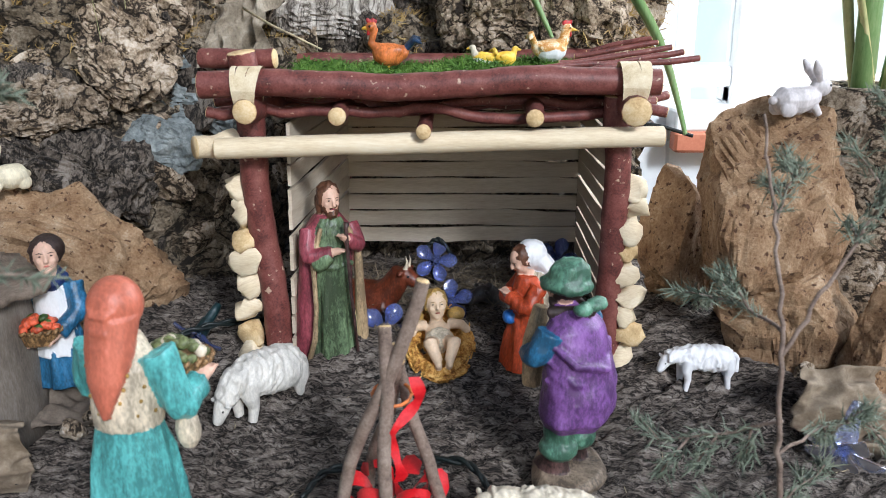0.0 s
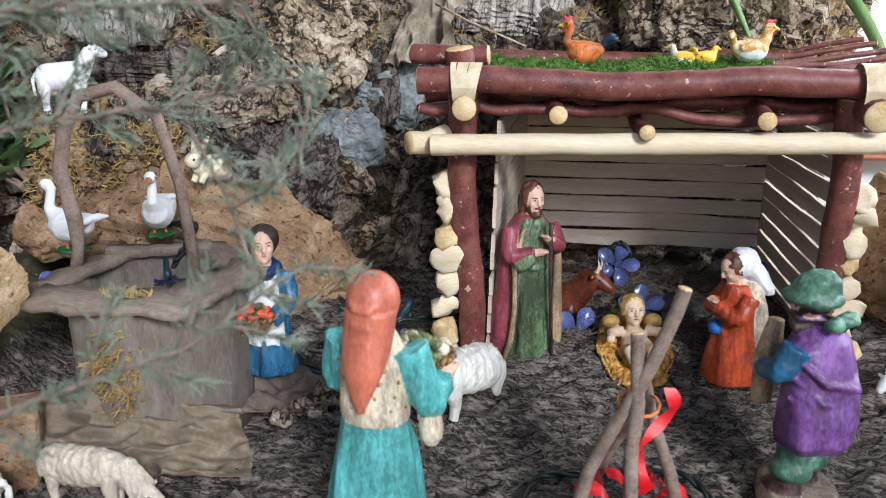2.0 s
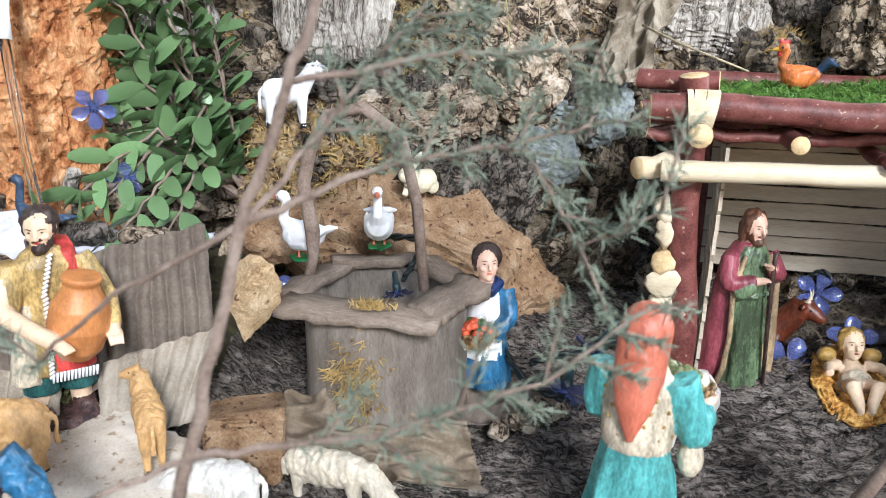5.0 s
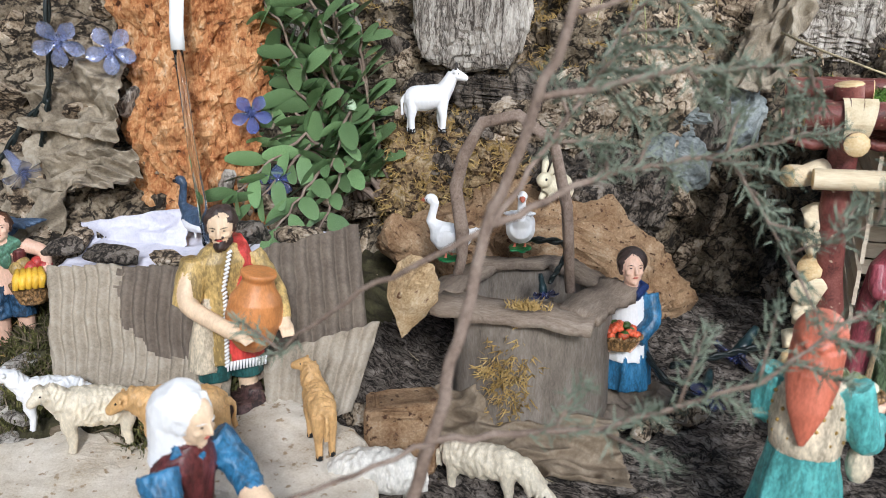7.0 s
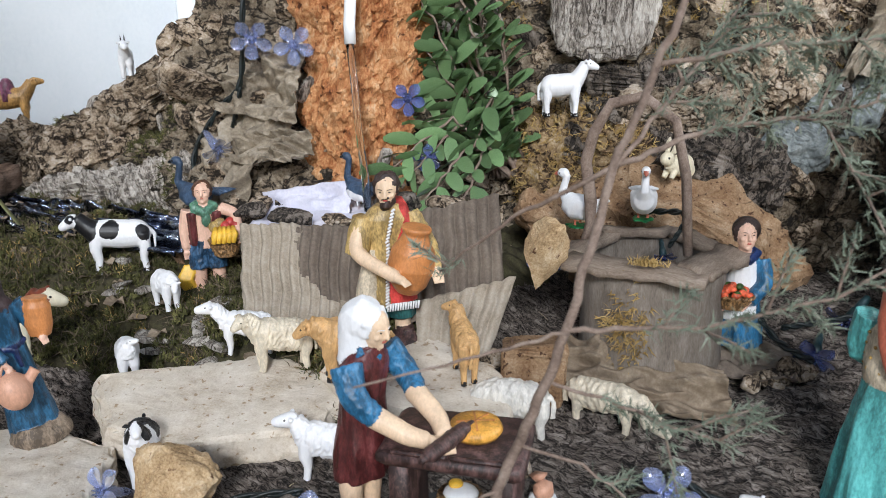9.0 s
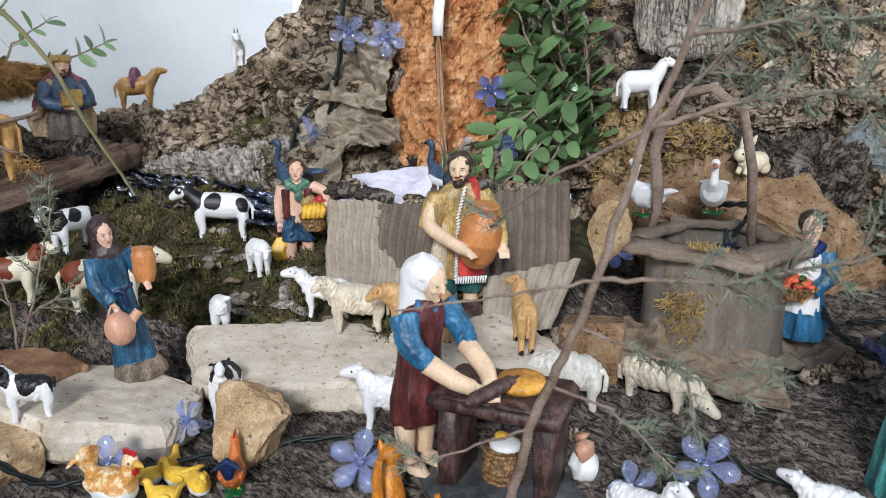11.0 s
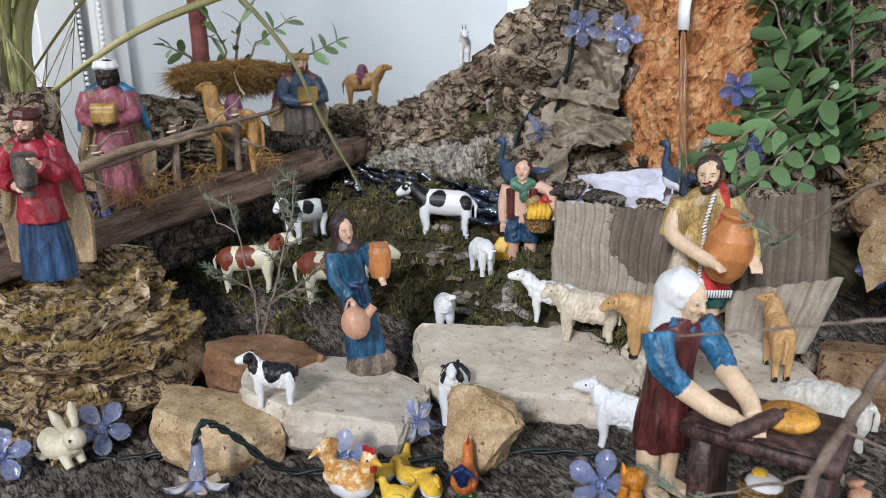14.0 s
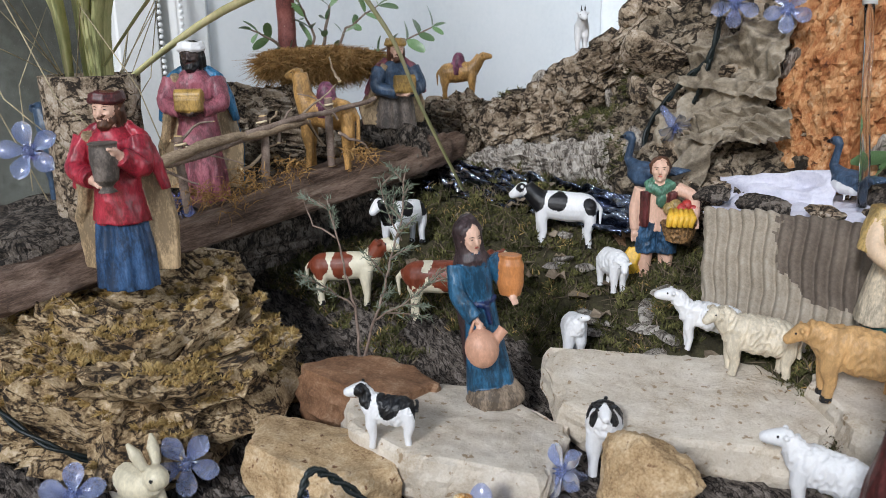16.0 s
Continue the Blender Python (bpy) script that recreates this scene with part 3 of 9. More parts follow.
# ---- banks of bark and rock behind ----
def bank(name, x0, x1, front, crest, base_z, mat, seed, label, nx=150, nz=70, lean=0.12, amp=0.05):
    """A rough bank: rises from its foot line to its crest line, then falls behind."""
    v, f = [], []
    for j in range(nz + 1):
        t = j / nz
        for i in range(nx + 1):
            x = x0 + (x1 - x0) * i / nx
            top = crest(x)
            if t < 0.75:
                s = t / 0.75
                y, z = front(x) + lean * s ** 1.3, base_z(x) + (top - base_z(x)) * s
            else:
                s = (t - 0.75) / 0.25
                y, z = front(x) + lean + 0.12 * s, top - 0.25 * s * s
            p = Vector((x, y, z))
            h = fbm(p, 9, 4, seed)
            r = abs(fbm(Vector((p.x, p.y, p.z * 1.6)), 17, 4, seed + 4))
            q = fbm(p, 60, 3, seed + 9)
            v.append(p + Vector((0.3 * fbm(p, 14, 3, seed + 2), -1, 0.45)) * (amp * (h + 0.8 * (0.35 - r)) + 0.007 * q))
    w = nx + 1
    for j in range(nz):
        for i in range(nx):
            a = j * w + i
            f.append((a, a + 1, a + w + 1, a + w))
    return Geo().add(v, f).obj(name, mat, label=label, category="bank", kind="structure", smooth=False)


def lerp_list(x, pts):
    for (a, b), (c, d) in zip(pts, pts[1:]):
        if x <= c:
            return b + (d - b) * max(0, (x - a)) / (c - a)
    return pts[-1][1]


bank_l = bank("bank_left", -1.36, -0.62,
              lambda x: lerp_list(x, [(-1.36, 0.56), (-1.2, 0.5), (-1.0, 0.505), (-0.85, 0.545), (-0.62, 0.66)]),
              lambda x: lerp_list(x, [(-1.36, 0.14), (-1.2, 0.165), (-1.12, 0.205), (-1.03, 0.25), (-0.95, 0.33), (-0.8, 0.42), (-0.62, 0.43)]),
              lambda x: 0.0, BANK, 3, "rough bank of bark pieces and earth", lean=0.11, amp=0.035)
bank_r = bank("bank_back", -0.68, 0.24,
              lambda x: lerp_list(x, [(-0.68, 0.72), (-0.5, 0.74), (-0.3, 0.79), (-0.16, 0.9), (0.24, 0.94)]),
              lambda x: lerp_list(x, [(-0.68, 0.42), (-0.3, 0.45), (0.1, 0.46), (0.24, 0.33)]),
              lambda x: -0.01, BANK, 8, "dark rough bank of cork bark and earth", nx=190, nz=90, lean=0.1, amp=0.045)

for i, (x, y, z, sx, sy, sz, rx, ry, rz, mat, lab) in enumerate([
    (-0.335, 0.83, 0.275, 0.16, 0.05, 0.09, -10, 38, -12, CORK, "split tan cork bark slab wedged in the bank"),
    (-0.27, 0.86, 0.215, 0.11, 0.05, 0.07, -12, 10, 5, CORK_BLUE, "bluish painted bark piece in the bank"),
    (-0.29, 0.82, 0.165, 0.075, 0.04, 0.05, 0, 15, 12, CORK_BLUE, "bluish grey bark lump on the bank"),
    (-0.42, 0.79, 0.2, 0.17, 0.08, 0.06, -12, -8, 0, CORK, "flat tan cork bark ledge in the bank"),
    (-0.37, 0.78, 0.145, 0.17, 0.09, 0.07, 0, 18, 10, CORK_DARK, "knotty dark bark piece in the bank"),
    (-0.14, 0.97, 0.305, 0.16, 0.06, 0.08, -8, 6, 4, CORK_GREY, "pale grey furrowed bark slab on the bank"),
    (-0.03, 1.0, 0.35, 0.12, 0.06, 0.1, 0, -20, 8, CORK_DARK, "dark hollow bark piece on the bank"),
    (0.055, 0.92, 0.305, 0.11, 0.07, 0.1, -5, 5, 0, CORK, "thick tan cork bark block on the bank"),
    (0.165, 0.93, 0.3, 0.13, 0.08, 0.13, 0, 12, -5, CORK, "thick tan cork bark block hung with moss"),
    (-0.245, 0.92, 0.34, 0.13, 0.05, 0.09, -5, 25, 0, CORK, "mossy cork bark slab on the bank"),
    (-0.41, 0.87, 0.33, 0.14, 0.06, 0.1, 0, -15, 0, CORK_DARK, "dark mossy bark piece on the bank"),
    (-0.5, 0.765, 0.335, 0.125, 0.03, 0.15, -6, 2, 2, CORK_GREY, "tall pale grey furrowed bark slab on the bank"),
    (-0.61, 0.83, 0.36, 0.1, 0.04, 0.14, -6, -4, 5, CORK_GREY, "tall pale grey furrowed bark slab on the bank"),
    (-0.4, 0.84, 0.4, 0.2, 0.05, 0.1, 0, 10, 0, CORK, "mossy cork bark slab on the bank"),
    (-0.1, 1.02, 0.43, 0.25, 0.06, 0.12, 0, -6, 0, CORK, "mossy cork bark slab on the bank"),
    (-0.475, 0.79, 0.235, 0.2, 0.07, 0.035, -5, 3, 0, CORK_DARK, "dark bark ledge under a toy goat"),
    (-0.545, 0.78, 0.172, 0.13, 0.1, 0.062, 0, 3, 0, CORK_DARK, "dark bark ledge carrying a toy goat"),
    (-0.5, 0.77, 0.14, 0.16, 0.09, 0.12, 0, 0, 4, CORK_OCHRE, "ochre bark lump overgrown with golden moss"),
    (-1.29, 0.585, 0.122, 0.17, 0.1, 0.085, 0, -4, 8, CORK, "tan bark block under a toy camel"),
    (-1.245, 0.43, 0.115, 0.12, 0.1, 0.06, 0, 0, 10, CORK_DARK, "dark bark block under a kneeling king"),
    (-0.9, 0.64, 0.29, 0.16, 0.07, 0.045, 0, 14, 18, CORK, "long tan bark slab on the bank"),
    (-1.03, 0.62, 0.225, 0.17, 0.09, 0.06, 0, -26, 10, CORK, "mossy tan bark slab on the bank"),
    (-1.15, 0.59, 0.15, 0.16, 0.09, 0.07, 0, -18, 8, CORK, "mossy tan bark lump on the bank"),
    (-1.1, 0.54, 0.085, 0.24, 0.07, 0.075, 8, -8, 5, CORK_GREY, "curved grey bark slab above the stream"),
    (-0.94, 0.68, 0.37, 0.15, 0.08, 0.13, 0, -20, 10, CORK_DARK, "dark craggy bark piece on the bank"),
    (-0.84, 0.68, 0.36, 0.1, 0.07, 0.15, 0, 10, 0, CORK, "tan craggy bark piece on the bank"),
    (-0.97, 0.56, 0.1, 0.11, 0.05, 0.1, 0, -12, 5, CORK_GREY, "pale bark chip leaning on the bank"),
]):
    if mat in (CORK_GREY,):
        cork("bark_slab", pose(x, y, z, rx, ry, rz), (sx, sy, sz), mat, i * 3.7, lab, ridge=0.2, s=22, stretch=(2.2, 2, 0.4))
    else:
        cork("bark_slab", pose(x, y, z, rx, ry, rz), (sx, sy, sz), mat, i * 3.7, lab, ridge=0.38, s=20)

# ---- stones ----
ST = [
    ("rock", (0.285, 0.665, 0.12), (0.14, 0.12, 0.21), (0, 4, 12), OCHRE, 3, "large ochre rock standing beside the stable"),
    ("rock", (0.225, 0.74, 0.075), (0.09, 0.1, 0.16), (0, -6, 0), OCHRE, 14, "ochre rock leaning behind a larger rock"),
    ("rock", (0.302, 0.662, 0.03), (0.13, 0.1, 0.13), (0, -10, 30), OCHRE, 41, "broken ochre rock at the foot of a larger one"),
    ("rock", (0.345, 0.6, 0.03), (0.06, 0.07, 0.12), (0, 8, -12), OCHRE, 31, "narrow ochre rock by the stable"),
    ("rock", (-0.365, 0.73, 0.055), (0.27, 0.15, 0.18), (0, 14, 8), OCHRE, 5, "big ochre rock with a flat broken face"),
    ("rock", (-0.47, 0.72, 0.06), (0.14, 0.13, 0.17), (0, -8, 0), OCHRE, 19, "ochre rock behind the well"),
    ("stone", (-0.79, 0.168, -0.038), (0.2, 0.145, 0.042), (2, 1, 30), LIME, 7, "flat white limestone slab on the bark"),
    ("stone", (-0.7, 0.318, -0.026), (0.255, 0.13, 0.045), (11, 4, 24), LIME, 24, "long flat pale limestone slab"),
    ("stone", (-0.555, 0.4, -0.012), (0.21, 0.13, 0.05), (2, 1, -12), LIME, 12, "flat pale limestone slab under sheep"),
    ("stone", (-0.838, 0.072, -0.046), (0.135, 0.08, 0.05), (0, 0, 26), SAND, 9, "chipped tan sandstone block"),
    ("stone", (-0.89, 0.148, -0.034), (0.125, 0.075, 0.06), (4, 2, 30), BROWNST, 15, "flat brown stone behind tan blocks"),
    ("stone", (-0.652, 0.207, -0.028), (0.072, 0.06, 0.082), (-8, 18, 40), SAND, 28, "rounded tan stone tilted on the bark"),
    ("stone", (-0.93, 0.49, 0.045), (0.08, 0.06, 0.07), (0, 0, 10), BROWNST, 37, "brown stone behind a toy cow"),
    ("stone", (-0.53, 0.66, 0.1), (0.07, 0.06, 0.06), (0, 20, 0), OCHRE, 38, "ochre stone under the bush"),
]
for nm, p, s, r, mt, sd, lb in ST:
    if s[2] < 0.072 and nm == "stone" and max(s) > 0.11:
        slab_geo(s, sd).obj("stone", mt, at=pose(*p, *r), label=lb, category="stone", smooth=False)
    else:
        stone(nm, pose(*p, *r), s, mt, sd, lb, category=nm, sub=5, cuts=14, fine=0.02, boxy=0.45, amp=0.08, s=22 if nm == "stone" else 15)

stone("stone", pose(-0.467, 0.47, 0.004, 0, 3, 24), (0.056, 0.05, 0.066), OCHRE, 11, "cut square tan-brown block beside the well", category="stone", sub=5, cuts=3, boxy=0.82, amp=0.05, fine=0.02)
w = stone_geo((0.064, 0.045, 0.07), 35, cuts=16, amp=0.06, sub=5, boxy=0.6, fine=0.02)
w.warp(lambda p: Vector((p.x * (0.62 + 9 * p.z) + 0.12 * p.z, p.y * (0.62 + 9 * p.z), p.z)))
w.obj("stone", SAND, at=pose(-0.463, 0.485, 0.108, 4, 6, 24), label="wedge-shaped tan stone beside the well", category="stone", smooth=False)

# ---- mossy mound ----
mound = cork("mound", pose(-1.04, 0.012, -0.024, 0, 4, 25), (0.222, 0.185, 0.16), MOUNDM, 51, "big cork bark mound overgrown with golden moss", category="mound", ridge=0.26, s=13, stretch=(0.7, 0.7, 2.2), boxy=0.5)
# ---- trunk with the spring ----
g = Geo()
rr = []
for i in range(130):
    z = 0.07 + i * 0.0037
    row = []
    for j in range(120):
        a = 2 * math.pi * j / 120
        p = Vector((math.cos(a), math.sin(a), 0))
        q = Vector((p.x * 0.08, p.y * 0.08, z * 0.6))
        rad = 0.066 + 0.022 * fbm(q, 16, 4, 2) - 0.012 * abs(fbm(q, 45, 4, 6)) - 0.012 * max(0, fbm(q, 70, 3, 9) - 0.1) + 0.005 * fbm(q, 160, 3, 3)
        row.append((p.x * rad * 1.12 + 0.004 * math.sin(z * 20), p.y * rad, z))
    rr.append(row)
g.rings(rr)
spring = thing("spring", pose(-0.752, 0.655, 0), "rotten orange tree trunk with a spring pipe", "tree trunk")
g.obj("trunk", ORANGE, parent=spring, smooth=False)
# ---- paints for the figures ----
SKIN = paint("painted_skin", (0.72, 0.46, 0.34), 0.45, 0.1)
SKIN_PALE = paint("pale_painted_skin", (0.76, 0.56, 0.38), 0.45, 0.1)
SKIN_DARK = paint("dark_painted_skin", (0.05, 0.03, 0.025), 0.4)
HAIR = paint("dark_brown_hair", (0.05, 0.03, 0.025), 0.5)
HAIR_BROWN = paint("brown_hair", (0.12, 0.05, 0.025), 0.5)
BLACK = paint("black_paint", (0.012, 0.012, 0.014), 0.4)
WHITE = paint("white_plastic", (0.8, 0.8, 0.81), 0.42, 0.04)
CREAM = paint("cream_wool_paint", (0.7, 0.62, 0.48), 0.5, 0.16, 90)
WOOLW = paint("offwhite_wool_paint", (0.72, 0.69, 0.63), 0.5, 0.14, 90)
TANWOOL = paint("tan_wool_paint", (0.6, 0.36, 0.15), 0.5, 0.16, 90)
TEAL = paint("teal_gown", (0.13, 0.47, 0.455), 0.33, 0.32, 30)
CORAL = paint("coral_headscarf", (0.58, 0.165, 0.1), 0.38, 0.18, 60)
CREAMCL = paint("cream_cloth", (0.68, 0.58, 0.43), 0.5, 0.2)
BLUEB = paint("bright_blue_cloth", (0.035, 0.16, 0.31), 0.38, 0.35, 60)
ROBEB = paint("steel_blue_robe", (0.025, 0.105, 0.2), 0.36, 0.4, 55)
NAVY = paint("navy_skirt", (0.015, 0.035, 0.13), 0.4, 0.4, 50)
MAROON = paint("maroon_cloth", (0.12, 0.028, 0.028), 0.4, 0.4, 60)
CRIMSON = paint("crimson_cloth", (0.38, 0.025, 0.045), 0.36, 0.25, 60)
ROSE = paint("rose_robe", (0.3, 0.065, 0.085), 0.38, 0.3, 60)
GREENR = paint("olive_green_robe", (0.13, 0.19, 0.1), 0.36, 0.45, 40)
GREENC = paint("green_cap_cloth", (0.115, 0.26, 0.175), 0.4, 0.25)
PURPLE = paint("purple_cloak", (0.2, 0.085, 0.29), 0.36, 0.35, 60)
ORANGER = paint("orange_red_robe", (0.5, 0.07, 0.02), 0.38, 0.3, 55)
YELLOWC = paint("mustard_tunic", (0.55, 0.38, 0.14), 0.42, 0.28, 45)
REDSASH = paint("red_shawl", (0.6, 0.06, 0.05), 0.4, 0.2)
TERRA = paint("terracotta", (0.55, 0.22, 0.07), 0.42, 0.15)
TERRA_P = paint("pale_terracotta", (0.6, 0.33, 0.22), 0.45, 0.12)
GOLD = paint("old_gold_paint", (0.42, 0.26, 0.07), 0.4, 0.3)
BASETAN = paint("tan_resin_base", (0.25, 0.19, 0.135), 0.6, 0.4)
TEALD = paint("dark_teal_breeches", (0.03, 0.13, 0.125), 0.4, 0.35, 60)
VEIL = paint("brown_black_veil", (0.055, 0.034, 0.036), 0.45, 0.35, 60)
DENIM = paint("denim_blue_shorts", (0.04, 0.1, 0.19), 0.45, 0.45, 130)
SKIRTB = paint("slate_blue_skirt", (0.035, 0.085, 0.19), 0.38, 0.4, 50)
ROSEP = paint("dusty_rose_robe", (0.32, 0.1, 0.13), 0.4, 0.35, 60)
TANCL = paint("tan_cloak_lining", (0.46, 0.33, 0.19), 0.45, 0.25, 40)
BASEGREY = paint("grey_resin_base", (0.16, 0.13, 0.11), 0.6, 0.4)
DARKWOODP = paint("dark_painted_wood", (0.105, 0.056, 0.05), 0.5, 0.5, 120)
WICKER = paint("wicker_paint", (0.3, 0.17, 0.07), 0.55, 0.45, 300)
GREENV = paint("leaf_green_paint", (0.07, 0.15, 0.03), 0.45, 0.4, 150)
OLIVEV = paint("pale_olive_fruit", (0.19, 0.22, 0.09), 0.42, 0.35, 120)
PIEC = paint("golden_pie_crust", (0.68, 0.34, 0.055), 0.42, 0.2, 90)
TOMATO = paint("orange_red_fruit", (0.7, 0.12, 0.05), 0.38, 0.25, 120)
BANANA = paint("banana_yellow", (0.8, 0.48, 0.05), 0.4, 0.15)
ROYAL = paint("royal_blue_detail", (0.03, 0.16, 0.5), 0.35, 0.2)
GREYBLUE = paint("grey_blue_feathers", (0.06, 0.1, 0.17), 0.4, 0.3)
NAVYT = paint("navy_tail_feathers", (0.02, 0.05, 0.11), 0.35, 0.4, 120)
HENBROWN = surf("speckled_hen_paint", [(0.5, 0.2, 0.04), (0.66, 0.36, 0.1), (0.85, 0.75, 0.55)], scale=140, bscale=500, rough=0.42, bump=0.2, dist=0.0006, contrast=0.12)
ROOSTOR = paint("orange_rooster_paint", (0.7, 0.2, 0.05), 0.4, 0.2)
YELLOWCH = paint("yellow_chick_paint", (0.85, 0.55, 0.06), 0.4, 0.12)
REDC = paint("red_comb", (0.6, 0.02, 0.02), 0.35)
GREENB = paint("green_plastic_base", (0.01, 0.16, 0.045), 0.4)
CATOR = paint("orange_cat_paint", (0.75, 0.27, 0.02), 0.4, 0.2)
RABBITC = paint("beige_rabbit_paint", (0.7, 0.63, 0.46), 0.45, 0.12)
RABBITG = paint("grey_white_rabbit_paint", (0.6, 0.56, 0.56), 0.45, 0.12)
PINK = paint("pink_mouth", (0.5, 0.14, 0.1), 0.4)
HORN = paint("dark_horn", (0.05, 0.04, 0.035), 0.4)
COWRED = paint("red_brown_cow_patch", (0.2, 0.045, 0.02), 0.42, 0.15)
COWCREAM = paint("cream_cow_hide", (0.72, 0.66, 0.5), 0.42, 0.06)
OXBR = paint("red_brown_ox", (0.15, 0.035, 0.015), 0.4, 0.35)
DONKEY = paint("dark_donkey", (0.05, 0.045, 0.042), 0.5, 0.3)
CAMELP = paint("camel_tan", (0.5, 0.28, 0.09), 0.45, 0.3, 110)
SADDLE = paint("plum_saddle", (0.2, 0.06, 0.11), 0.45, 0.4, 160)
REDFOIL = surf("red_satin_ribbon", [(0.5, 0.005, 0.01), (0.68, 0.012, 0.02), (0.8, 0.05, 0.05)], scale=40, bscale=300, rough=0.34, bump=0.1, dist=0.0005, spec=0.5)
CABLE = paint("dark_green_cable", (0.008, 0.014, 0.014), 0.45, 0.2)
SOCKET = paint("green_black_socket", (0.01, 0.03, 0.035), 0.35, 0.2)
HAY = surf("orange_hay_paint", [(0.25, 0.09, 0.015), (0.55, 0.27, 0.05), (0.75, 0.47, 0.15)], scale=180, bscale=500, rough=0.6, bump=0.9, dist=0.002, contrast=0.14)
# Dark reflections and bright glints of the foil are mixed into its colour.
FOIL = surf("silver_foil_painted_glints", [(0.03, 0.035, 0.06), (0.12, 0.14, 0.2), (0.6, 0.63, 0.68)], scale=30, bscale=60, rough=0.1, metal=1.0, bump=0.5, dist=0.004)
PLASTICF = surf("clear_blue_petal_plastic", [(0.42, 0.5, 0.9), (0.55, 0.63, 0.94), (0.7, 0.76, 0.97)], scale=60, bscale=300, rough=0.1, trans=0.85, bump=0.1, dist=0.0005, spec=0.6)
# Darker copy of the petal plastic, with shade put into its colour.
PLASTICD = surf("shaded_blue_petal_plastic", [(0.1, 0.13, 0.44), (0.2, 0.25, 0.6), (0.4, 0.46, 0.78)], scale=60, bscale=300, rough=0.12, trans=0.75, bump=0.1, dist=0.0005, spec=0.6)
LEAFM = surf("glossy_green_leaf", [(0.07, 0.13, 0.05), (0.14, 0.24, 0.1), (0.27, 0.37, 0.2)], scale=45, bscale=260, rough=0.3, bump=0.2, dist=0.0008, per_object=0.4)
NEEDLE = surf("grey_green_needles", [(0.09, 0.115, 0.08), (0.17, 0.2, 0.145), (0.28, 0.31, 0.24)], scale=40, bscale=200, rough=0.8, bump=0.1)
BLADE = surf("palm_leaf_blade", [(0.25, 0.28, 0.1), (0.48, 0.46, 0.21), (0.68, 0.57, 0.32)], scale=9, bscale=120, stretch=(1, 1, 0.3), rough=0.5, bump=0.2, dist=0.001, per_object=0.25)
STALK = surf("green_stalk", [(0.1, 0.2, 0.06), (0.2, 0.33, 0.12), (0.34, 0.42, 0.2)], scale=10, bscale=120, stretch=(2, 2, 0.4), rough=0.45, bump=0.1, dist=0.001)
DRYROOT = paint("dry_grass_root", (0.5, 0.42, 0.26), 0.7, 0.2)
WATERJ = surf("clear_water_plastic", [(0.85, 0.87, 0.9), (0.9, 0.92, 0.94), (0.95, 0.96, 0.97)], scale=40, bscale=100, rough=0.03, trans=1.0, bump=0.3, dist=0.001)
STONECOL = paint("slate_resin_floor", (0.09, 0.095, 0.1), 0.55, 0.35)
RIMB = surf("tan_bark_plank", [(0.11, 0.08, 0.06), (0.24, 0.185, 0.14), (0.36, 0.3, 0.245)], scale=34, bscale=220, stretch=(2.2, 0.4, 1), rough=0.85, bump=0.6, dist=0.002)
WELLB = surf("smooth_grey_bark", [(0.1, 0.08, 0.062), (0.19, 0.16, 0.13), (0.29, 0.255, 0.22)], scale=30, bscale=220, stretch=(1.6, 1.6, 0.5), rough=0.85, bump=0.5, dist=0.002)


# ---- figure helpers ----
def join(g, h, m):
    o = len(g.v)
    g.v += [m @ p for p in h.v]
    g.f += [tuple(i + o for i in q) for q in h.f]
    g.m += h.m
    return g


